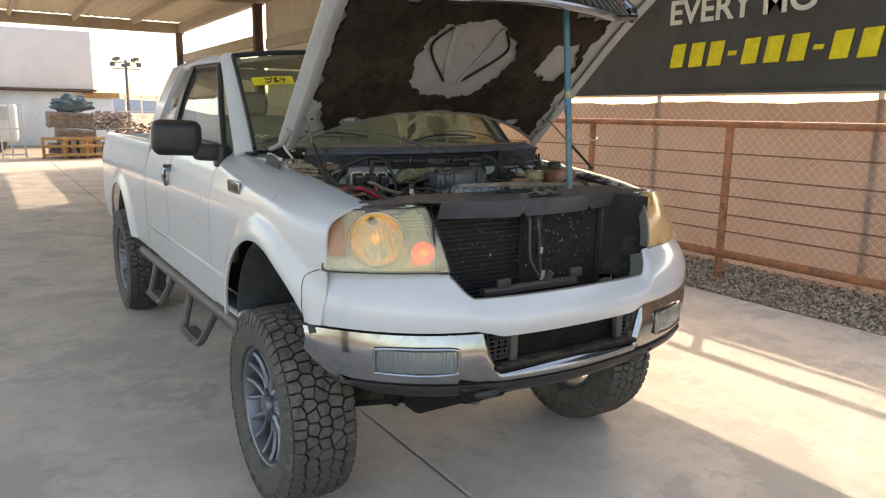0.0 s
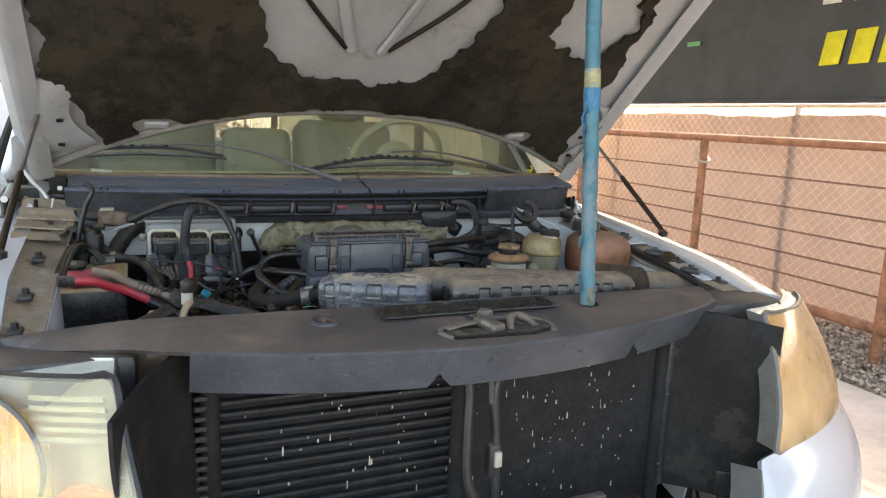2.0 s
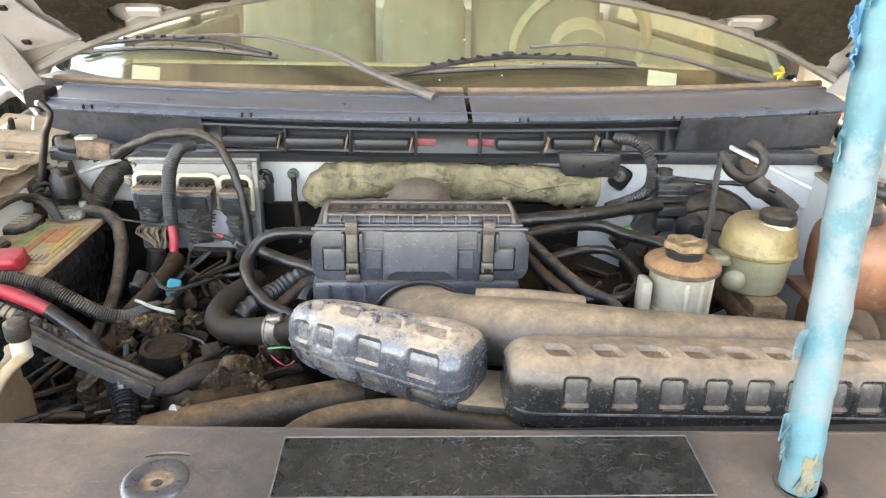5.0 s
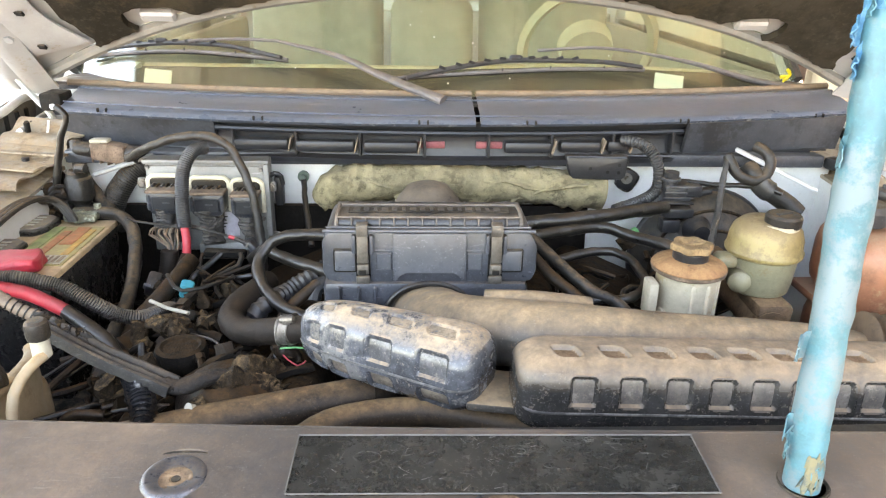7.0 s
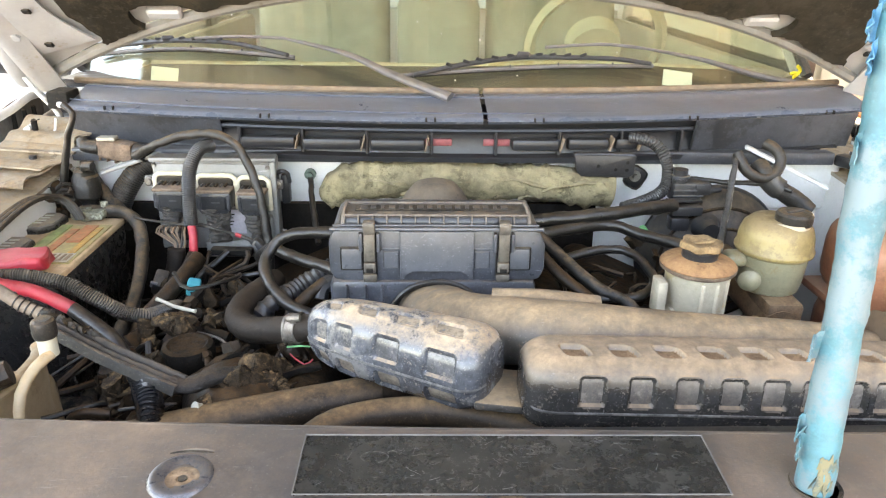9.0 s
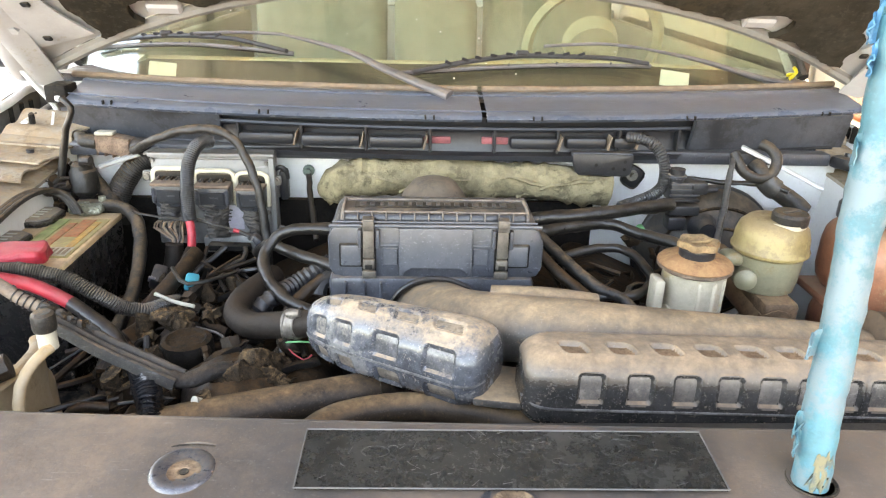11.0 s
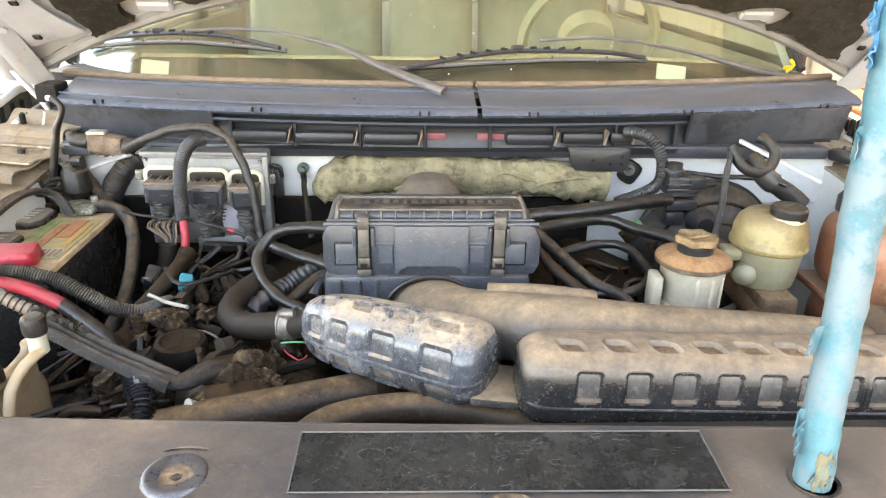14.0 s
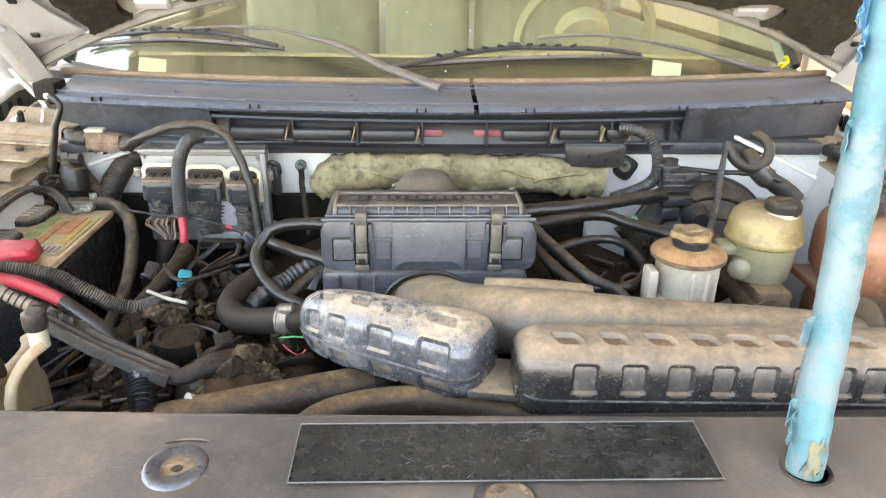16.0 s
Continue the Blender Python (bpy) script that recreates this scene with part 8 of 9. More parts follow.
part("shell", lathe([(0, 0.075), (0.05, 0.072), (0.09, 0.055), (0.118, 0.02), (0.126, 0.0), (0.118, -0.02), (0, -0.03)], (0.437, 0.95, 1.295), 48, pose(0, 0, 0, 90)), M_BOOST, bo)
part("rim_band", tube([(0.437 + 0.122 * math.cos(a), 0.948, 1.295 + 0.122 * math.sin(a)) for a in [k * 0.2618 for k in range(25)]], 0.006, 8), M_BLK, bo)
for r_, y_ in ((0.1, 0.905), (0.07, 0.887)):
    part("pressed_ring", tube([(0.437 + r_ * math.cos(a), y_, 1.295 + r_ * math.sin(a)) for a in [k * 0.2618 for k in range(25)]], 0.003, 6), M_CAKED, bo)
part("check_valve", lathe([(0, 0.03), (0.014, 0.028), (0.018, 0.01), (0.024, 0), (0, 0)], (0.40, 0.885, 1.37), 16, pose(0, 0, 0, 90)), M_BLK, bo)
sn = thing("vacuum_solenoid", (0.33, 0.9, 1.35), "black plastic vacuum solenoid with ribbed hose", "sensor")
part("body", join(box((0.366, 0.91, 1.425), (0.046, 0.035, 0.034), 0.004), rod((0.354, 0.905, 1.43), (0.354, 0.905, 1.462), 0.012, 12), box((0.39, 0.90, 1.432), (0.026, 0.022, 0.02), 0.003), box((0.366, 0.895, 1.397), (0.05, 0.03, 0.016), 0.003), box((0.356, 0.892, 1.375), (0.03, 0.026, 0.022), 0.003), box((0.36, 0.888, 1.414), (0.058, 0.012, 0.004), 0.001), rod((0.40, 0.905, 1.425), (0.425, 0.91, 1.427), 0.006, 8)), M_BLK, sn)
for k in range(4):
    part("ridge", box((0.366, 0.8905, 1.412 + 0.009 * k), (0.05, 0.003, 0.0025), 0.0006, 1), M_PLUG, sn)
for k in range(3):
    part("terminal_slot", box((0.350 + 0.013 * k, 0.8895, 1.397), (0.008, 0.003, 0.007), 0.0006, 1), M_UNDER, sn)
part("top_collar", lathe([(0.0125, 0), (0.0155, 0.001), (0.0155, 0.005), (0.0125, 0.006), (0.0125, 0)], (0.354, 0.905, 1.447), 18), M_PLUG, sn)
part("fitting", rod((0.296, 0.876, 1.404), (0.318, 0.878, 1.404), 0.011, 12), M_STEEL, sn)
part("green_cap", lathe([(0, 0.010), (0.0062, 0.010), (0.007, 0), (0, 0)], (0.291, 0.868, 1.372), 14, pose(0, 0, 0, 90)), M_GREEN, sn, "small green cap")

# computer module
pc = thing("engine_computer", (-0.4, 0.94, 1.3), "silver engine computer with three wiring plugs", "control module")
part("case", box((-0.405, 0.955, 1.387), (0.200, 0.03, 0.160), 0.004, 2), M_ALU, pc)
part("cover_plate", box((-0.405, 0.9385, 1.384), (0.188, 0.006, 0.146), 0.0025, 2), M_ALU, pc)
part("top_lip", box((-0.405, 0.942, 1.4635), (0.203, 0.016, 0.007), 0.002), M_ALU, pc)
part("side_flange", box((-0.3075, 0.935, 1.385), (0.009, 0.014, 0.155), 0.0025, 2), M_ALU, pc)
for x, z in ((-0.499, 1.455), (-0.3165, 1.4515), (-0.318, 1.367)):
    part("screw", lathe([(0, 0.0022), (0.0016, 0.0022), (0.0032, 0.0030), (0.0038, 0.0016), (0.0040, 0), (0, 0)], (x, 0.9353, z), 14, pose(0, 0, 0, 90)), M_STEEL, pc)
for x, z in ((-0.511, 1.427), (-0.3035, 1.421), (-0.302, 1.333)):
    tab = part("mounting_tab", box((x, 0.942, z), (0.018, 0.006, 0.018), 0.004, 2), M_ALU, pc)
    part("tab_bolt", lathe([(0, 0.006), (0.0045, 0.006), (0.0052, 0.0035), (0.0075, 0.003), (0.008, 0), (0, 0)], (x, 0.939, z), 16, pose(0, 0, 0, 90)), M_CLAMP, tab)
rgp = random.Random(77)


def rim_path_of(x0, x1, z0, z1, r):
    """A rounded arch: up one side, over the top and down the other."""
    pts = [(x0, z0)]
    pts += [(x0 + r - r * math.cos(a), z1 - r + r * math.sin(a)) for a in (0.0, 0.5, 1.05, 1.57)]
    pts += [(x1 - r + r * math.sin(a), z1 - r + r * math.cos(a)) for a in (0.0, 0.5, 1.05, 1.57)]
    return [Vector((x, 0.926, z)) for x, z in pts + [(x1, z0)]]


for x0, x1, zt in ((-0.497, -0.436, 1.444), (-0.431, -0.368, 1.441), (-0.3645, -0.3145, 1.438)):
    x, w_ = (x0 + x1) / 2 + 0.003, x1 - x0
    sk = part("socket", box((x - 0.003, 0.928, zt - 0.028), (w_ - 0.006, 0.018, 0.05), 0.006, 2), M_UNDER, pc, "dark plug socket")
    part("socket_rim", tube(rim_path_of(x0, x1, zt - 0.056, zt, 0.012), 0.0042, 8, 0.003), M_SOCKET, sk, "cream rubber socket rim")
    part("socket_step", tube(rim_path_of(x0 + 0.006, x1 - 0.006, zt - 0.05, zt - 0.008, 0.009), 0.0022, 6, 0.003), M_LOOM, sk)
    for k_ in range(6):
        part("socket_tooth", box((x0 + w_ * (0.2 + 0.12 * k_), 0.913, zt - 0.0125 + rgp.uniform(-0.001, 0.001)), (w_ * 0.06, 0.014, 0.004), 0.001, 1, (0, rgp.uniform(-20, 20), 0)), M_CAKED if k_ % 2 else M_PLUG, sk)
    wp_ = w_ * 0.86
    cn = part("plug", prism([(x - wp_ / 2, zt - 0.018), (x + wp_ / 2, zt - 0.018), (x + wp_ / 2 - 0.001, zt - 0.046), (x + wp_ / 2 - 0.007, zt - 0.054), (x - wp_ / 2 + 0.006, zt - 0.054), (x - wp_ / 2 + 0.001, zt - 0.046)], "y", 0.889, 0.924, 0.003), M_PLUGF, pc, "black wiring plug with a dusty top")
    part("plug_ledge", box((x, 0.902, zt - 0.0165), (wp_ + 0.003, 0.030, 0.005), 0.0015, 1), M_DARKRUST, cn, "dust-caked plug top")
    part("plug_face", box((x, 0.8885, zt - 0.036), (wp_ * 0.72, 0.003, 0.022), 0.0015, 1), M_CHAN, cn)
    part("plug_mark", box((x + 0.004, 0.8868, zt - 0.034), (wp_ * 0.22, 0.0008, 0.0022)), M_PLUG, cn)
    part("plug_cheek", box((x + wp_ / 2 - 0.003, 0.892, zt - 0.034), (0.006, 0.010, 0.026), 0.002, 1), M_PLUG, cn)
    part("plug_cheek", box((x - wp_ / 2 + 0.003, 0.892, zt - 0.034), (0.006, 0.010, 0.026), 0.002, 1), M_PLUG, cn)
    b_ = tube([(x, 0.905, zt - 0.046), (x + 0.001, 0.902, zt - 0.064), (x + 0.004, 0.896, zt - 0.082), (x + 0.007, 0.886, zt - 0.102)], (wp_ * 0.44, wp_ * 0.30), 36, 0.0016, flat=0.55)
    for v_ in b_.verts:
        v_.co += Vector((0, -1, 0)) * 0.0011 * math.sin(v_.co.z * 1100 + 160 * v_.co.x + 7 * noise.noise(v_.co * 45)) + Vector(noise.noise_vector(v_.co * 110)) * 0.0034 + Vector(noise.noise_vector(v_.co * 45)) * 0.004
    part("tape_wrap", b_, M_TAPE, cn, "grey crumpled tape round the wires")
part("paper_label", box((-0.380, 0.9345, 1.358), (0.040, 0.0012, 0.042)), M_LILAC, pc, "white paper label with plain bars")
for k in range(4):
    part("plain_bar", box((-0.386 - 0.001 * k, 0.9336, 1.371 - 0.006 * k), (0.018 - 0.003 * (k % 2), 0.0006, 0.002)), M_LOOM, bpy.data.objects["paper_label"])
part("lower_case", prism([(-0.425, 1.328), (-0.346, 1.332), (-0.333, 1.300), (-0.425, 1.300)], "y", 0.918, 0.936, 0.003), M_ALU, pc)
part("foot_bar", box((-0.380, 0.908, 1.3155), (0.068, 0.016, 0.012), 0.002, 1, (0, 2, 0)), M_UNDER, pc, "black rubber foot bar")
part("side_clip", join(box((-0.294, 0.965, 1.408), (0.014, 0.02, 0.050), 0.003), tube([(-0.307, 0.955, 1.436), (-0.298, 0.952, 1.441), (-0.289, 0.955, 1.436), (-0.287, 0.958, 1.42)], 0.004, 8)), M_BLK, pc)
tc = thing("test_lead", (-0.40, 0.86, 1.37), "thin black lead with a red tip and a small plug", "cable")
part("lead", tube([(-0.515, 0.87, 1.392), (-0.503, 0.862, 1.389), (-0.446, 0.86, 1.381), (-0.41, 0.86, 1.378), (-0.378, 0.86, 1.370), (-0.354, 0.86, 1.363)], 0.0020, 8), M_RUBBER, tc)
part("lead", tube([(-0.440, 0.861, 1.383), (-0.41, 0.861, 1.381), (-0.385, 0.86, 1.3715)], 0.0018, 8), M_RUBBER, tc)
part("red_tip", rod((-0.3585, 0.859, 1.3642), (-0.3495, 0.859, 1.3615), 0.0034, 12), M_RED, tc, "red tip")
part("tail", tube([(-0.350, 0.859, 1.3615), (-0.340, 0.859, 1.357), (-0.330, 0.86, 1.351)], 0.0032, 8), M_LOOM, tc)
part("plug", prism([(-0.333, 1.356), (-0.3245, 1.3585), (-0.307, 1.341), (-0.306, 1.326), (-0.314, 1.322)], "y", 0.850, 0.868, 0.003), M_PLUGF, tc, "small black plug with a white mark")
part("plug_stripe", box((-0.3285, 0.8492, 1.3535), (0.003, 0.001, 0.009), 0.0, 1, (0, 30, 0)), M_BCAP, tc)
part("plug_dot", box((-0.3125, 0.8492, 1.338), (0.005, 0.001, 0.005), 0.0, 1, (0, 40, 0)), M_BRIGHTWHITE, tc)

# battery
bt = thing("battery", (-0.633, 0.79, 1.19), "dusty black car battery with a worn colour label", "battery")
part("case", box((-0.635, 0.785, 1.28), (0.178, 0.232, 0.18), 0.004), M_BATT, bt)
part("top", box((-0.635, 0.785, 1.371), (0.18, 0.234, 0.010), 0.003), M_BTOP, bt, "dust-covered battery top")
for y in (0.862, 0.757):
    c_ = part("vent_cap", prism([(-0.690, y - 0.036), (-0.642, y - 0.036), (-0.626, y - 0.020), (-0.626, y + 0.024), (-0.640, y + 0.036), (-0.690, y + 0.036)], "z", 1.374, 1.3845, 0.002), M_BATT, bt, "black vent cap with a dusty grey top")
    part("cap_plate", prism([(-0.687, y - 0.032), (-0.644, y - 0.032), (-0.630, y - 0.018), (-0.630, y + 0.022), (-0.642, y + 0.032), (-0.687, y + 0.032)], "z", 1.3835, 1.3875, 0.0015), M_BCAP, c_)
    for k in range(4):
        part("plain_bar", box((-0.660 + 0.003 * k, y - 0.016 + 0.011 * k, 1.3878), (0.026 - 0.004 * k, 0.004, 0.0012)), M_TIE, c_)
lab = part("sticker", box((-0.590, 0.79, 1.3768), (0.080, 0.15, 0.0016)), mat("battery_label_yellow", (0.42, 0.34, 0.13), 0.7, vary=0.35, scale=60, dust=0.6, dcol=(0.40, 0.30, 0.18)), bt, "faded yellow and red label")
M_LRED = mat("label_red", (0.48, 0.15, 0.06), 0.7, vary=0.45, scale=60, dust=0.5, dcol=(0.42, 0.27, 0.14))
part("sticker_band", box((-0.578, 0.825, 1.3782), (0.020, 0.07, 0.001)), M_LRED, lab)
part("sticker_band", box((-0.597, 0.800, 1.3782), (0.012, 0.09, 0.001)), M_LRED, lab)
part("sticker_band", box((-0.562, 0.80, 1.3782), (0.010, 0.10, 0.001)), mat("label_orange", (0.55, 0.30, 0.06), 0.7, vary=0.35, scale=60, dust=0.4), lab)
part("sticker_band", box((-0.617, 0.795, 1.3782), (0.016, 0.135, 0.001)), mat("label_green", (0.25, 0.32, 0.10), 0.7, vary=0.4, scale=60, dust=0.55, dcol=(0.36, 0.30, 0.16)), lab)
part("sticker_panel", box((-0.588, 0.732, 1.3786), (0.07, 0.03, 0.001)), M_PS, lab, "pale panel of illegible bars")
for k in range(9):
    part("plain_bar", box((-0.618 + 0.0075 * k, 0.732, 1.3795), (0.0022 + 0.001 * (k % 3), 0.022, 0.0008)), M_WOOD, lab)
for k in range(3):
    part("case_rib", box((-0.5455, 0.72 + 0.055 * k, 1.28), (0.003, 0.004, 0.16), 0.001, 1), M_BATT, bt)
part("terminal", join(lathe([(0, 0.02), (0.009, 0.02), (0.010, 0), (0, 0)], (-0.60, 0.893, 1.376), 14), box((-0.595, 0.893, 1.386), (0.05, 0.03, 0.014), 0.004), rod((-0.575, 0.905, 1.386), (-0.575, 0.905, 1.402), 0.006, 8)), M_CORRODE, bt, "corroded clamp terminal")
tc = box((-0.605, 0.685, 1.392), (0.09, 0.05, 0.025), 0.009, 3, (0, 0, 12))
bmesh.ops.subdivide_edges(tc, edges=tc.edges[:], cuts=3, use_grid_fill=True)
for v_ in tc.verts:
    v_.co += Vector(noise.noise_vector(v_.co * 45)) * 0.006
part("terminal_cover", tc, M_RED, bt, "crumpled red terminal cover")
part("tray", box((-0.635, 0.785, 1.17), (0.22, 0.27, 0.04), 0.01), M_UNDER, bt)

# washer bottle
wb = thing("washer_bottle", (-0.48, 0.42, 1.1), "cream plastic washer bottle with a grey cap", "washer bottle")
part("bottle", box((-0.5525, 0.455, 1.265), (0.135, 0.15, 0.13), 0.02, 3), M_CREAM, wb)
RIM = [(-0.61, 0.375, 1.352), (-0.555, 0.378, 1.358), (-0.505, 0.40, 1.360), (-0.488, 0.44, 1.360), (-0.49, 0.50, 1.358), (-0.505, 0.53, 1.355)]
rim_path = smooth_path([Vector(p) for p in RIM], 0.008)
part("bottle_wall", sheet(lambda u, v: rim_path[min(len(rim_path) - 1, int(u * len(rim_path)))] + Vector((0.004 * v, -0.004 * v, -0.07 * v)), len(rim_path), 3, 0.003), M_CREAM, wb)
part("neck", tube([(-0.443, 0.446, 1.394), (-0.452, 0.43, 1.388), (-0.460, 0.41, 1.37), (-0.458, 0.395, 1.34), (-0.452, 0.39, 1.30)], 0.0064, 14, flat=0.8), M_CREAM, wb)
part("filler", rod((-0.448, 0.452, 1.39), (-0.448, 0.452, 1.413), 0.0095, 14), M_TIE, wb)
part("cap", lathe([(0, 0.021), (0.008, 0.0205), (0.011, 0.018), (0.0117, 0.015), (0.0117, 0.003), (0.011, 0), (0, 0)], (-0.448, 0.452, 1.411), 24), M_LOOM, wb, "grey round cap")
part("bottle_rim", tube(RIM, 0.0085, 10, flat=0.7), M_CREAM, wb)
part("strap", tube([(-0.60, 0.385, 1.34), (-0.53, 0.40, 1.368), (-0.475, 0.425, 1.386)], 0.013, 10), M_BROWN, wb, "brown dusty strap")

# ---- hoses and wiring ----
def hose(name, label, pts, r, material, ribs=0.0, cat="hose", depth=0.18, flat=1.0):
    b = tube(pts, r, 14, 0.006, ribs, depth, flat)
    for v_ in b.verts:
        v_.co += Vector(noise.noise_vector(v_.co * 55)) * 0.0016 + Vector(noise.noise_vector(v_.co * 190)) * 0.0005
    return solo(name, b, material, label, cat)


hose("thin_hose", "thin black hose dropping from the hinge corner", [(-0.625, 0.935, 1.552), (-0.614, 0.93, 1.543), (-0.612, 0.93, 1.531), (-0.622, 0.93, 1.51), (-0.632, 0.93, 1.479), (-0.642, 0.93, 1.44), (-0.649, 0.93, 1.405), (-0.652, 0.935, 1.36)], 0.0055, M_RUBBER)
hose("dusty_hose", "dusty grey-brown heater hose", [(-0.640, 1.01, 1.478), (-0.636, 1.0, 1.462), (-0.624, 0.98, 1.427), (-0.597, 0.96, 1.397), (-0.569, 0.94, 1.378), (-0.54, 0.91, 1.36)], 0.0115, M_LOOM)
cnn = thing("wiring_plug", (-0.57, 0.98, 1.45), "dusty tan wiring plug clipped to the firewall", "wiring plug")
part("housing", join(box((-0.572, 0.982, 1.468), (0.066, 0.03, 0.034), 0.008, 2, (0, 6, -14)), *[box((-0.60 + 0.014 * k, 0.9835 - 0.0035 * k, 1.468 - 0.0012 * k), (0.0025, 0.016, 0.036), 0.001, 1, (0, 6, -14)) for k in range(5)]), M_DARKRUST, cnn)
part("nose", rod((-0.632, 0.992, 1.470), (-0.602, 0.987, 1.469), 0.013, 12), M_LOOM, cnn)
part("clip", box((-0.585, 0.978, 1.488), (0.03, 0.02, 0.006), 0.002), M_TIE, cnn)
part("back_shell", rod((-0.542, 0.977, 1.467), (-0.52, 0.965, 1.466), 0.014, 12), M_BLK, cnn)
hose("heater_hose", "thick grey ribbed heater hose", [(-0.515, 0.985, 1.452), (-0.532, 0.98, 1.44), (-0.554, 0.97, 1.418), (-0.572, 0.96, 1.384), (-0.578, 0.95, 1.35)], 0.0185, M_LOOM, 0.004, depth=0.05)
hose("wiring_harness", "black taped wiring harness arching over the module", [(-0.535, 0.955, 1.464), (-0.516, 0.94, 1.475), (-0.485, 0.92, 1.492), (-0.44, 0.91, 1.509), (-0.392, 0.9, 1.515), (-0.362, 0.89, 1.508), (-0.342, 0.88, 1.492), (-0.317, 0.86, 1.44), (-0.308, 0.85, 1.389), (-0.303, 0.84, 1.345), (-0.30, 0.82, 1.30)], 0.0068, M_LOOM, cat="wiring")
hl_ = thing("loom_hose", (-0.42, 0.86, 1.4), "grey ribbed loom with a red cable end", "wiring")
part("loom", tube([(-0.395, 0.91, 1.495), (-0.409, 0.89, 1.493), (-0.42, 0.87, 1.469), (-0.424, 0.86, 1.426), (-0.419, 0.84, 1.385)], 0.0104, 14, ribs=0.0028, depth=0.06), M_GREYLOOM, hl_)
part("red_cable", tube([(-0.419, 0.84, 1.387), (-0.415, 0.83, 1.368), (-0.4165, 0.825, 1.342)], 0.0064, 14), M_RED, hl_, "red cable sleeve")
part("taped_end", tube([(-0.4165, 0.825, 1.344), (-0.418, 0.80, 1.334), (-0.426, 0.77, 1.320), (-0.433, 0.74, 1.306), (-0.442, 0.71, 1.28)], (0.0088, 0.0115), 14), M_ELBOW, hl_, "dusty taped end")
hose("battery_cable", "black battery cable in dusty loom", [(-0.611, 0.9, 1.388), (-0.556, 0.905, 1.386), (-0.52, 0.88, 1.381), (-0.497, 0.84, 1.363), (-0.481, 0.78, 1.338), (-0.476, 0.74, 1.32), (-0.472, 0.7, 1.309), (-0.475, 0.66, 1.292), (-0.48, 0.6, 1.25)], 0.0098, M_LOOM, cat="cable")
hose("black_cable", "black cable bundle behind the battery", [(-0.80, 0.88, 1.34), (-0.767, 0.9, 1.358), (-0.728, 0.93, 1.385), (-0.689, 0.95, 1.396), (-0.665, 0.96, 1.387), (-0.648, 0.95, 1.362)], 0.010, M_RUBBER, cat="cable")
strap = thing("flat_cable", (-0.655, 0.8, 1.37), "flat dusty cable arching over the battery", "cable")
for k in range(3):
    part("strand", tube([(-0.672 + 0.007 * k, 0.672, 1.385), (-0.668 + 0.007 * k, 0.70, 1.404), (-0.660 + 0.007 * k, 0.775, 1.424), (-0.652 + 0.007 * k, 0.83, 1.430), (-0.634 + 0.006 * k, 0.862, 1.425), (-0.614 + 0.005 * k, 0.866, 1.410), (-0.60 + 0.004 * k, 0.864, 1.387)], 0.0042, 8), M_LOOM, strap)
pump = thing("vacuum_canister", (-0.622, 0.935, 1.33), "dusty black vacuum canister beside the battery", "canister")
b_ = lathe([(0, 0.036), (0.012, 0.036), (0.016, 0.032), (0.017, 0.026), (0.021, 0.022), (0.022, -0.008), (0.018, -0.014), (0.012, -0.02), (0.012, -0.06), (0, -0.06)], (-0.613, 0.938, 1.412), 20)
for v_ in b_.verts:
    v_.co += Vector(noise.noise_vector(v_.co * 60)) * 0.003
part("body", b_, M_LOOM, pump)
part("collar", box((-0.648, 0.936, 1.405), (0.02, 0.018, 0.026), 0.004), M_BLK, pump)
for k in range(4):
    part("finger", tube([(-0.632, 0.925, 1.398 + 0.009 * k), (-0.642, 0.914, 1.404 + 0.008 * k), (-0.650, 0.912, 1.396 + 0.008 * k)], 0.0032, 7), M_FRAY, pump)
part("port", tube([(-0.606, 0.93, 1.446), (-0.604, 0.924, 1.455), (-0.59, 0.92, 1.456)], 0.0075, 10), M_LOOM, pump)
hose("split_loom", "grey ribbed split loom crossing the bay", [(-0.66, 0.61, 1.405), (-0.624, 0.62, 1.401), (-0.589, 0.63, 1.397), (-0.558, 0.635, 1.393), (-0.516, 0.64, 1.38), (-0.484, 0.64, 1.36), (-0.456, 0.65, 1.335), (-0.43, 0.66, 1.325), (-0.415, 0.69, 1.32), (-0.412, 0.72, 1.31)], 0.0095, M_RIBBED, 0.003, "wiring", 0.14)
rc = thing("positive_cable", (-0.56, 0.62, 1.36), "red positive cable with black end", "cable")
part("red_sleeve", tube([(-0.63, 0.60, 1.407), (-0.599, 0.6, 1.404), (-0.58, 0.61, 1.393), (-0.553, 0.62, 1.382), (-0.527, 0.62, 1.369), (-0.506, 0.62, 1.356)], 0.0088, 12), M_RED, rc)

part("black_sleeve", tube([(-0.506, 0.62, 1.356), (-0.46, 0.6, 1.333), (-0.444, 0.59, 1.323), (-0.42, 0.57, 1.29)], 0.0092, 12), M_RUBBER, rc)
ww = thing("wire_wrapped_hose", (-0.53, 0.54, 1.38), "pale tan hose wrapped with coiled wire", "hose")
WW = [(-0.60, 0.55, 1.435), (-0.566, 0.55, 1.427), (-0.544, 0.55, 1.413), (-0.517, 0.54, 1.401), (-0.486, 0.53, 1.392), (-0.46, 0.51, 1.388)]
part("hose", tube(WW, 0.0074, 14, 0.006), M_SEAL, ww)
wp = smooth_path([Vector(p) for p in WW], 0.0004)
wp = wp[int(len(wp) * 0.48):int(len(wp) * 0.82)]
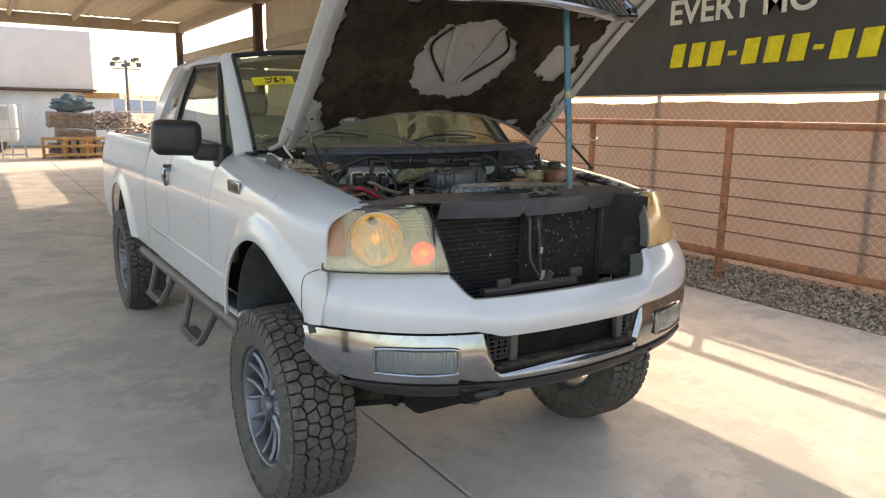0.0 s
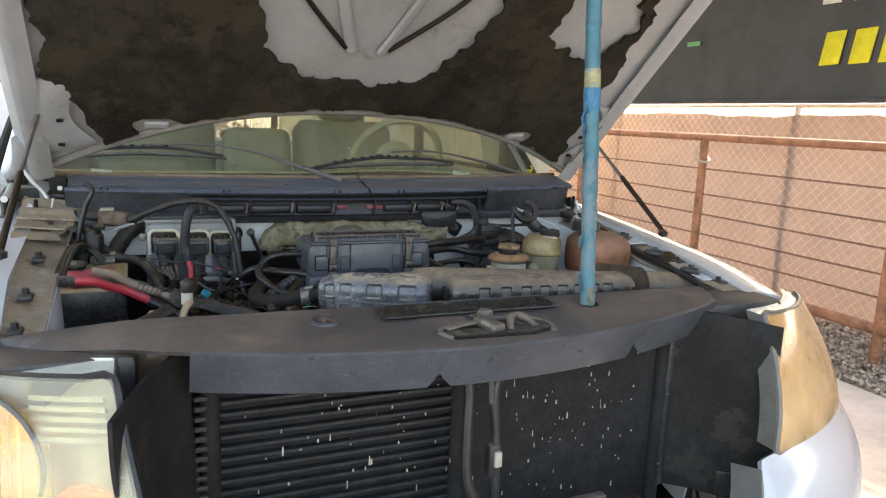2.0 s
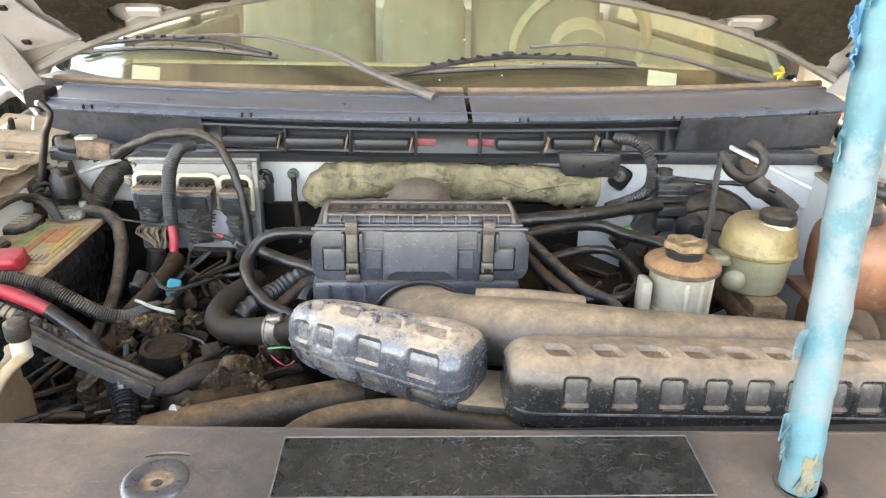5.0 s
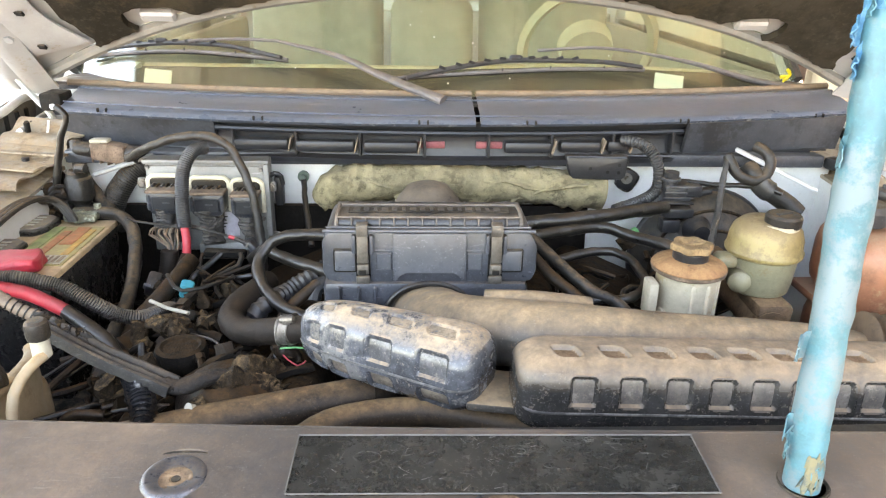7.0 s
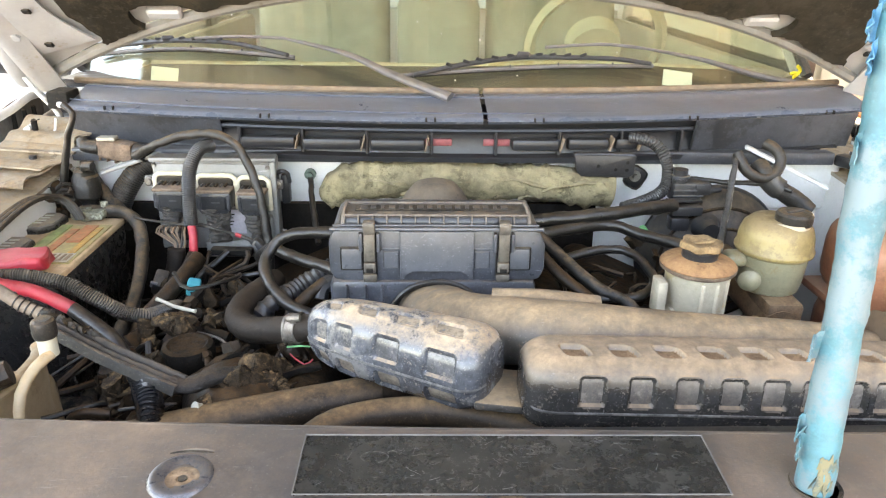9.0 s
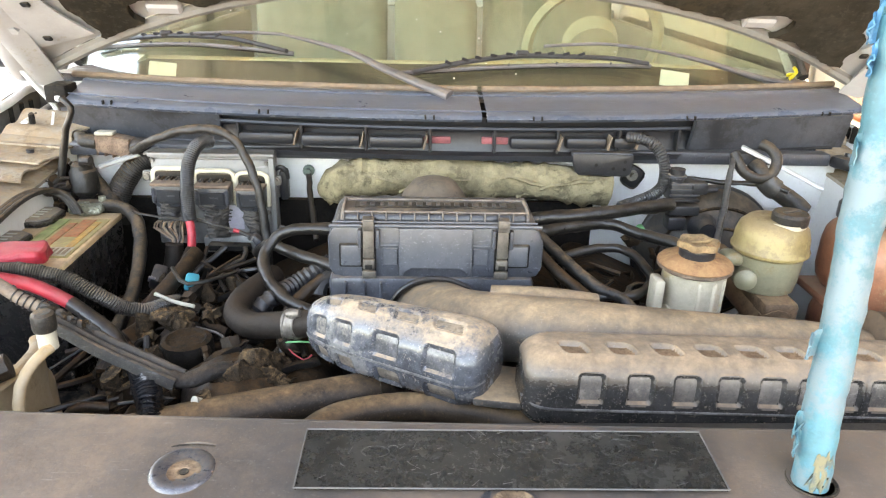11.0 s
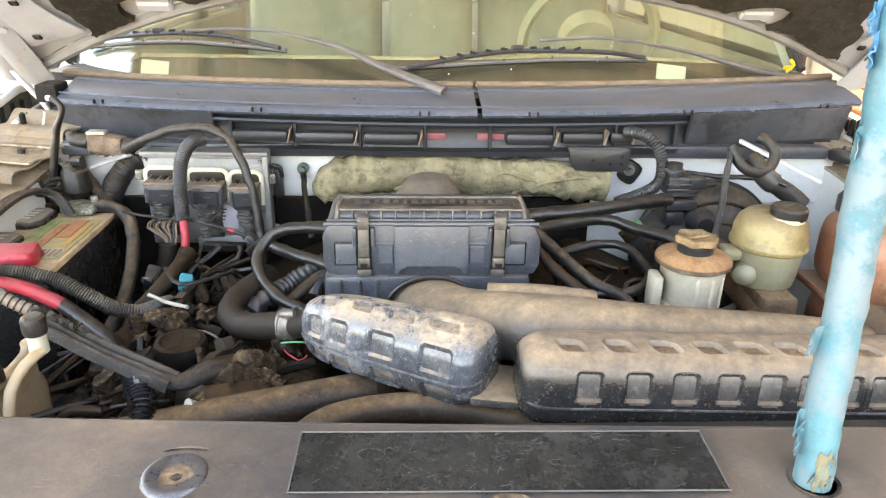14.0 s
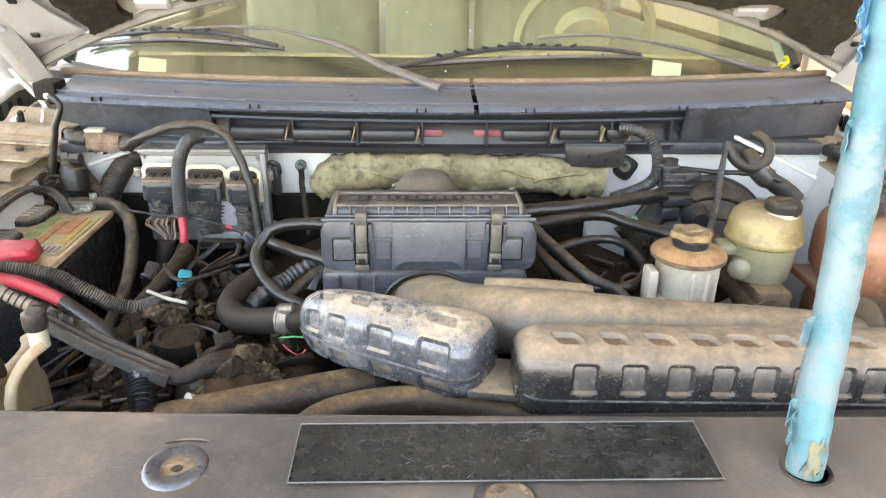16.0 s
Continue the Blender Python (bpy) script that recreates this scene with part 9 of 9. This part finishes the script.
part("coil", tube([p + 0.0083 * (Vector((0.35, 0.25, 0.9)) * math.cos(k * 0.62) + Vector((-0.1, 0.95, -0.25)) * math.sin(k * 0.62)) for k, p in enumerate(wp[::2])], 0.0010, 5, 0.002), M_RUBBER, ww, "coiled dark wire")
ch = thing("wiring_channel", (-0.37, 0.46, 1.33), "grey plastic wiring channel with a frayed open end", "wiring channel")
CH = smooth_path([Vector(p) for p in ((-0.470, 0.505, 1.398), (-0.457, 0.5, 1.394), (-0.404, 0.48, 1.376), (-0.356, 0.46, 1.366), (-0.318, 0.448, 1.355))], 0.004)


def channel(u, v):
    """A shallow trough with two lengthwise ridges, ragged at its upper end."""
    k = clamp(u - 0.05 * (1 - u) ** 8 * (1 + noise.noise((9 * v, 3.0, 1.0))) + 0.05 * (1 - u) ** 8) * (len(CH) - 1)
    i = min(len(CH) - 2, int(k))
    p, d = CH[i].lerp(CH[i + 1], k - i), (CH[i + 1] - CH[i]).normalized()
    s_ = d.cross(Vector((0, 0, 1))).normalized()
    w = 2 * v - 1
    lift = 0.0045 * abs(w) ** 3 + 0.0022 * math.cos(9.4 * w) - 0.008 * max(0.0, abs(w) - 0.82) / 0.18
    return p + s_ * 0.0128 * w + s_.cross(d) * lift + Vector(noise.noise_vector(p * 90 + s_ * w)) * 0.0009


part("trough", sheet(channel, 60, 26, 0.0022), M_CHANNEL, ch)
hose("taped_harness", "wide dusty taped harness running down into the bay", [(-0.33, 0.452, 1.356), (-0.315, 0.449, 1.352), (-0.283, 0.47, 1.353), (-0.26, 0.49, 1.34)], 0.0102, M_FRAY, cat="wiring", flat=0.8)
ft = thing("frayed_tape", (-0.46, 0.51, 1.39), "tan frayed cloth tape at the end of a wiring channel", "tape")
for k in range(7):
    part("shred", clod((-0.482 + 0.010 * k, 0.520 - 0.004 * k, 1.401 - 0.002 * k), (0.008, 0.005, 0.004), (20 * k, 35 * k, 60 * k), 0.9), M_CAKED if k % 2 else M_FRAY, ft)
hose("spring_hose", "small black ribbed hose", [(-0.37, 0.49, 1.34), (-0.366, 0.47, 1.352), (-0.346, 0.43, 1.345), (-0.338, 0.405, 1.325), (-0.335, 0.39, 1.29)], 0.0128, M_SPRING, 0.0044, depth=0.26)
hose("cable_tie", "white cable tie round a harness", [(-0.423, 0.68, 1.340), (-0.395, 0.67, 1.333), (-0.367, 0.66, 1.332)], 0.0028, M_TIE, cat="cable tie")
hose("vacuum_hose", "black vacuum hose looping from the filter box", [(-0.17, 0.745, 1.41), (-0.181, 0.74, 1.413), (-0.236, 0.74, 1.413), (-0.268, 0.74, 1.4), (-0.283, 0.72, 1.378), (-0.27, 0.68, 1.362), (-0.242, 0.65, 1.348), (-0.213, 0.63, 1.343), (-0.19, 0.62, 1.33)], 0.0082, M_RUBBER)
hose("breather_hose", "black breather hose beside the filter box", [(-0.17, 0.70, 1.372), (-0.186, 0.7, 1.375), (-0.246, 0.74, 1.376), (-0.285, 0.78, 1.373), (-0.31, 0.80, 1.35)], 0.0085, M_RUBBER)
hose("ribbed_hose", "black ribbed hose under the filter box", [(-0.188, 0.72, 1.373), (-0.234, 0.7, 1.349), (-0.265, 0.66, 1.343), (-0.29, 0.64, 1.32)], 0.0125, M_BLK, 0.008)
hose("small_hose", "small dusty hose under the filter box", [(-0.197, 0.69, 1.362), (-0.222, 0.67, 1.346), (-0.238, 0.65, 1.335), (-0.25, 0.63, 1.30)], 0.008, M_BROWN)
el = thing("elbow_hose", (-0.27, 0.6, 1.3), "dusty rubber elbow hose with a steel clamp", "hose")
part("hose", tube([(-0.275, 0.73, 1.345), (-0.28, 0.7, 1.349), (-0.298, 0.66, 1.347), (-0.301, 0.62, 1.343), (-0.276, 0.585, 1.345), (-0.232, 0.56, 1.359), (-0.19, 0.545, 1.37)], 0.0165, 18), M_ELBOW, el)
cl = part("clamp", rod((-0.223, 0.5575, 1.3615), (-0.209, 0.5525, 1.3652), 0.0182, 20), M_CLAMP, el, "steel hose clamp")
part("clamp_screw", join(rod((-0.222, 0.545, 1.3815), (-0.206, 0.540, 1.385), 0.0042, 12), box((-0.215, 0.545, 1.381), (0.009, 0.012, 0.007), 0.0015)), M_CLAMP, cl)
for k in range(2):
    part("clamp_edge", tube([Vector((-0.223 + 0.0125 * k, 0.5575 - 0.0045 * k, 1.3615 + 0.0033 * k)) + Vector((0.31 * math.cos(a) * 0.0187, 0.93 * math.cos(a) * 0.0187, math.sin(a) * 0.0187)) for a in (radians(18 * q) for q in range(21))], 0.0012, 6, 0.004), M_CLAMP, cl)
hose("ground_strap", "short black ground strap bolted to the firewall", [(-0.257, 0.99, 1.42), (-0.255, 0.985, 1.41), (-0.25, 0.95, 1.393), (-0.242, 0.92, 1.37), (-0.232, 0.88, 1.34)], 0.0048, M_RUBBER, cat="cable")
hose("ribbed_vacuum_hose", "grey ribbed vacuum hose curving off the cowl", [(0.285, 0.965, 1.498), (0.299, 0.95, 1.5), (0.322, 0.93, 1.491), (0.337, 0.92, 1.461), (0.331, 0.91, 1.425), (0.291, 0.9, 1.407), (0.26, 0.89, 1.40)], 0.0094, M_GREYLOOM, 0.0042, depth=0.14)
hose("curled_hose", "grey dusty hose bent into an open loop by the firewall", [(0.437, 0.895, 1.492), (0.442, 0.887, 1.480), (0.453, 0.882, 1.464), (0.476, 0.878, 1.454), (0.498, 0.882, 1.461), (0.507, 0.89, 1.480), (0.501, 0.90, 1.496), (0.489, 0.915, 1.502)], 0.0088, M_LOOM)
hose("taped_pipe", "thick dusty taped pipe sloping off the firewall", [(0.478, 0.905, 1.470), (0.484, 0.89, 1.460), (0.501, 0.88, 1.440), (0.529, 0.875, 1.424), (0.556, 0.865, 1.404)], 0.0145, M_LOOM)
hose("pipe_band", "grey tape band on a pipe", [(0.492, 0.885, 1.451), (0.500, 0.881, 1.441), (0.508, 0.879, 1.436)], 0.0168, M_RIBBED, cat="tape")
hose("reservoir_hose", "thin grey ribbed hose running down to the reservoir", [(0.437, 0.9, 1.488), (0.430, 0.88, 1.478), (0.420, 0.86, 1.452), (0.402, 0.82, 1.425), (0.375, 0.765, 1.405), (0.345, 0.70, 1.385)], 0.0046, M_GREYLOOM, 0.0035, depth=0.12)
hose("speed_cable", "thin black control cable", [(0.37, 0.935, 1.44), (0.382, 0.93, 1.439), (0.44, 0.91, 1.438), (0.489, 0.88, 1.445), (0.52, 0.86, 1.44)], 0.0042, M_RUBBER, cat="cable")
hose("vent_hose", "black vent hose from the filter box", [(0.08, 0.79, 1.408), (0.095, 0.8, 1.409), (0.206, 0.82, 1.413), (0.31, 0.86, 1.413), (0.34, 0.875, 1.41)], 0.0105, M_RUBBER)
hose("fuel_hose", "black hose bending towards the reservoirs", [(0.09, 0.77, 1.395), (0.113, 0.78, 1.397), (0.16, 0.8, 1.397), (0.221, 0.82, 1.397), (0.267, 0.8, 1.389), (0.316, 0.74, 1.39), (0.33, 0.72, 1.36)], 0.009, M_RUBBER)
hose("looped_hose", "thin black hose in a wide loop", [(0.12, 0.75, 1.36), (0.154, 0.76, 1.369), (0.217, 0.78, 1.373), (0.249, 0.76, 1.371), (0.262, 0.72, 1.36), (0.254, 0.69, 1.353), (0.226, 0.67, 1.347), (0.184, 0.67, 1.345), (0.15, 0.68, 1.33)], 0.0068, M_RUBBER)
hose("injector_harness", "dark injector wiring harness", [(0.085, 0.78, 1.40), (0.103, 0.77, 1.399), (0.139, 0.73, 1.376), (0.178, 0.68, 1.355), (0.213, 0.66, 1.344), (0.24, 0.65, 1.31)], 0.0085, M_LOOM, cat="wiring")
hose("injector_harness", "dusty injector wiring harness", [(0.08, 0.75, 1.395), (0.095, 0.74, 1.393), (0.126, 0.7, 1.367), (0.167, 0.66, 1.344), (0.19, 0.64, 1.31)], 0.008, M_BROWN, cat="wiring")
solo("teal_plug", box((-0.393, 0.74, 1.329), (0.019, 0.016, 0.026), 0.004, 2, (20, 15, 10)), M_TEAL, "teal wiring plug hanging on the harness", "wiring plug")
hose("harness_branch", "dusty taped harness with a small plug", [(-0.40, 0.80, 1.35), (-0.42, 0.74, 1.33), (-0.45, 0.69, 1.30), (-0.47, 0.64, 1.26)], 0.012, M_BROWN, cat="wiring")
def lump_cluster(c, n, spread, seed):
    """A caked bracket with lugs, bolts and plugs grown together under dust."""
    r_ = random.Random(seed)
    th = thing("caked_bracket", (c[0], c[1], c[2] - spread), "dirt-caked bracket with plugs and bolts", "bracket", "caked brackets")
    for k in range(n):
        p = Vector(c) + Vector((r_.gauss(0, spread), r_.gauss(0, spread), r_.gauss(0, spread * 0.6)))
        s_ = r_.uniform(0.006, 0.018)
        kind = k % 4
        rot = (r_.uniform(-60, 60), r_.uniform(-60, 60), r_.uniform(0, 180))
        if kind == 0:
            b_ = clod(p, (s_ * 1.3, s_ * 0.7, s_ * 0.55), rot, 0.3)
        elif kind == 1:
            d_ = Vector((r_.uniform(-1, 1), r_.uniform(-1, 1), r_.uniform(-0.3, 1))).normalized() * s_ * 1.6
            b_ = join(rod(p - d_, p + d_, s_ * 0.5, 10), rod(p + d_ * 0.6, p + d_ * 1.15, s_ * 0.75, 6))
        elif kind == 2:
            b_ = clod(p, (s_ * 0.8, s_ * 0.8, s_ * 0.8), rot, 0.6)
        else:
            b_ = tube([p, p + Vector((r_.uniform(-1, 1), r_.uniform(-1, 1), r_.uniform(-0.2, 0.8))) * 0.025, p + Vector((r_.uniform(-1, 1), r_.uniform(-1, 1), r_.uniform(-0.8, 0.2))) * 0.05], s_ * 0.35, 8)
        for v_ in b_.verts:
            v_.co += Vector(noise.noise_vector(v_.co * 70)) * 0.005 + Vector(noise.noise_vector(v_.co * 200)) * 0.0015
        part(("lug", "bolt", "lump", "pipe")[kind], b_, (M_CAKED, M_BROWN, M_CAKED, M_DUSTY)[k % 4], th)


for k, (x, y, z, n_, sp) in enumerate(((-0.25, 0.50, 1.305, 26, 0.020), (-0.285, 0.515, 1.315, 22, 0.018), (-0.222, 0.555, 1.30, 16, 0.02), (-0.40, 0.50, 1.285, 24, 0.022), (-0.42, 0.60, 1.28, 24, 0.025), (-0.36, 0.655, 1.305, 20, 0.022), (-0.31, 0.62, 1.295, 18, 0.022), (-0.345, 0.46, 1.27, 18, 0.022), (-0.46, 0.77, 1.28, 18, 0.025), (-0.36, 0.74, 1.30, 20, 0.025), (-0.27, 0.70, 1.29, 18, 0.025), (0.20, 0.72, 1.30, 20, 0.03), (0.36, 0.86, 1.32, 20, 0.03), (-0.68, 0.93, 1.40, 18, 0.022))):
    lump_cluster((x, y, z), n_, sp, 40 + k)
for k, (mt, pts) in enumerate(((M_YTAPE, [(-0.228, 0.60, 1.345), (-0.222, 0.585, 1.33), (-0.231, 0.57, 1.318)]), (M_RED, [(-0.222, 0.545, 1.335), (-0.205, 0.535, 1.325), (-0.195, 0.54, 1.33)]), (M_GREEN, [(-0.235, 0.55, 1.34), (-0.215, 0.545, 1.345), (-0.195, 0.55, 1.34)]), (M_TIE, [(-0.30, 0.43, 1.34), (-0.29, 0.445, 1.325), (-0.283, 0.44, 1.315)]), (M_TIE, [(-0.345, 0.425, 1.33), (-0.355, 0.43, 1.32), (-0.352, 0.44, 1.31)]))):
    hose("loose_wire", "short loose coloured wire end", pts, 0.0011 if k < 3 else 0.005, mt, cat="wire")


def boot(base, pts, r, material, seed):
    """A crumpled, dirt-caked rubber boot or tape sleeve: a tube with deep folds."""
    th = thing("crumpled_boot", base, "crumpled dirt-caked sleeve round a wire bundle", "wiring sleeve", "crumpled sleeves")
    b = tube(pts, r, 44, 0.0018)
    for v_ in b.verts:
        q = v_.co * 48 + Vector((seed, 0, 0))
        fold = abs(noise.noise(q)) * 0.9 + 0.5 * abs(noise.noise(q * 2.3))
        v_.co += Vector(noise.noise_vector(q * 0.7)) * 0.007 + Vector(noise.noise_vector(q * 2.1)).normalized() * 0.005 * (fold - 0.4)
        v_.co += Vector(noise.noise_vector(q * 1.3)) * 0.004 - Vector(noise.noise_vector(q * 0.9 + Vector((7, 0, 0)))).normalized() * 0.007 * abs(noise.noise(q * 3.2))
    part("sleeve", b, material, th)
    return th


boot((-0.25, 0.50, 1.29), [(-0.258, 0.490, 1.352), (-0.246, 0.505, 1.338), (-0.236, 0.525, 1.318), (-0.228, 0.545, 1.285)], (0.013, 0.021), M_CAKED, 1.0)
boot((-0.25, 0.48, 1.30), [(-0.292, 0.468, 1.346), (-0.268, 0.476, 1.344), (-0.245, 0.485, 1.334), (-0.222, 0.492, 1.316)], (0.011, 0.017), M_CAKED, 5.0)
boot((-0.215, 0.56, 1.29), [(-0.232, 0.555, 1.350), (-0.222, 0.56, 1.33), (-0.214, 0.565, 1.30)], (0.010, 0.016), M_BROWN, 9.0)
boot((-0.37, 0.60, 1.29), [(-0.395, 0.615, 1.345), (-0.375, 0.60, 1.345), (-0.352, 0.595, 1.33), (-0.34, 0.60, 1.30)], (0.009, 0.014), M_CAKED, 13.0)
boot((-0.41, 0.49, 1.25), [(-0.408, 0.485, 1.338), (-0.404, 0.488, 1.31), (-0.40, 0.490, 1.28), (-0.398, 0.492, 1.24)], (0.014, 0.019), M_CAKED, 17.0)
boot((-0.36, 0.53, 1.28), [(-0.372, 0.52, 1.348), (-0.37, 0.53, 1.33), (-0.366, 0.54, 1.30)], (0.006, 0.011), M_CAKED, 21.0)
boot((-0.42, 0.64, 1.26), [(-0.425, 0.64, 1.33), (-0.424, 0.62, 1.30), (-0.428, 0.60, 1.27)], (0.009, 0.010), M_CAKED, 25.0)
zz = thing("ribbed_connector", (-0.43, 0.47, 1.25), "dirt-caked ribbed wiring connector", "wiring plug", "caked connectors")
for k in range(8):
    part("rib", box((-0.40 + 0.0005 * k, 0.488, 1.325 - 0.009 * k), (0.03, 0.03, 0.005), 0.002, 1, (10, -14, 12)), M_BROWN if k % 2 else M_CAKED, zz)
part("core", rod((-0.398, 0.49, 1.335), (-0.394, 0.492, 1.25), 0.011, 10), M_CAKED, zz)
hose("curved_pipe", "thin brown curved pipe low in the bay", [(-0.44, 0.47, 1.27), (-0.445, 0.455, 1.30), (-0.43, 0.45, 1.318), (-0.40, 0.455, 1.315)], 0.006, M_BROWN)
rgh = random.Random(21)
wires = thing("loose_wires", (-0.45, 0.86, 1.2), "thin tan and brown wires gathered into a taped bundle", "wiring")
for k in range(13):
    x = -0.484 + 0.0036 * k
    part("wire", tube([(x, 0.888, 1.368), (x + rgh.uniform(-0.004, 0.004), 0.872, 1.362), (-0.458 + 0.0015 * k + rgh.uniform(-0.003, 0.003), 0.862, 1.345 + rgh.uniform(-0.004, 0.004)), (-0.458 + 0.0008 * k, 0.857, 1.328)], rgh.uniform(0.0011, 0.0018), 6), (M_SEAL, M_DARKRUST, M_LOOM, M_WIRETAN)[k % 4], wires)
part("tape_wrap", tube([(-0.452, 0.856, 1.342), (-0.454, 0.852, 1.32), (-0.458, 0.846, 1.295), (-0.462, 0.83, 1.26)], (0.0135, 0.0165), 16, ribs=0.006, depth=0.06), M_ELBOW, wires, "grey-brown taped bundle")
for k in range(5):
    x = -0.44 + 0.03 * k
    part("wire", tube([(x, 0.885, 1.325), (x + rgh.uniform(-0.02, 0.02), 0.87, 1.31), (-0.40 + rgh.uniform(-0.03, 0.03), 0.84 + rgh.uniform(-0.02, 0.02), 1.29), (-0.40, 0.80, 1.26)], rgh.uniform(0.002, 0.005), 8), (M_LOOM, M_BROWN, M_RUBBER)[k % 3], wires)
ib = thing("slotted_bracket", (-0.44, 0.78, 1.29), "small black plastic bracket with a grey slot", "bracket")
part("body", box((-0.455, 0.78, 1.318), (0.020, 0.03, 0.030), 0.004, 2, (35, 20, 10)), M_BLK, ib)
part("slot", box((-0.459, 0.764, 1.322), (0.010, 0.004, 0.013), 0.001, 1, (35, 20, 10)), M_PAD, ib)

# ---- the prop ----
prop = thing("prop_pole", (0.235, 0.232, 1.40), "pole wrapped in peeling light-blue tape propping the hood", "prop pole")
P0, P1 = Vector((0.2355, 0.236, 1.395)), Vector((0.246, 0.335, 2.285))
b_ = tube([P0.lerp(P1, k / 12) for k in range(13)], 0.0138, 20, step=0.006)
for v_ in b_.verts:
    q = noise.noise(v_.co * 22) * 0.0016 + noise.noise(v_.co * 60) * 0.0014 + noise.noise(v_.co * 150) * 0.0006
    ax = P0.lerp(P1, clamp((v_.co.z - P0.z) / (P1.z - P0.z)))
    v_.co += (v_.co - ax).normalized() * q
part("pole", b_, M_BLUE, prop)
part("blue_knot", tube([P0.lerp(P1, 0.398), P0.lerp(P1, 0.42), P0.lerp(P1, 0.444)], (0.0146, 0.0160), 18, step=0.004), M_BLUED, prop, "dark blue tape knot")
part("yellow_patch", tube([P0.lerp(P1, 0.443), P0.lerp(P1, 0.482)], 0.0148, 18, step=0.01), M_YTAPE, prop, "yellowed tape patch")
for t0, t1, a0, a1 in ((0.010, 0.042, 243, 292),):
    b_ = sheet(lambda u, v: P0.lerp(P1, lerp(t0, t1, v)) + Vector((math.cos(radians(lerp(a0, a1, u) + 6 * noise.noise((3 * u, 5 * v, 2.0)))), math.sin(radians(lerp(a0, a1, u) + 6 * noise.noise((3 * u, 5 * v, 2.0)))), 0)) * 0.0150 + Vector((0, 0, 0.012 * noise.noise((4 * u, 6 * v, 9.0)))), 8, 8, 0.0006)
    part("tape_patch", b_, M_YPALE, prop, "pale yellow-orange tape patch")
for k, (t, a, l) in enumerate(((0.135, 182, 0.030), (0.045, 188, 0.022), (0.060, 178, 0.024), (0.295, 185, 0.012), (0.362, 190, 0.020), (0.385, 178, 0.024), (0.43, 185, 0.016), (0.405, 205, 0.018))):
    p = P0.lerp(P1, t)
    d = Vector((math.cos(radians(a)), math.sin(radians(a)), 0))
    part("tape_flap", sheet(lambda u, v: p + d * (0.0122 + 0.42 * l * u * (1 + 0.5 * noise.noise((3 * v, k, 1.0)))) + Vector((0, 0.005 * math.sin(4 * u), (v - 0.5) * 0.026 * (1 - 0.5 * u) - 0.003 * u + 0.004 * noise.noise((4 * u, 4 * v, k)))), 8, 8, 0.0008), M_BLUED if 4 <= k <= 6 else M_BLUE, prop)
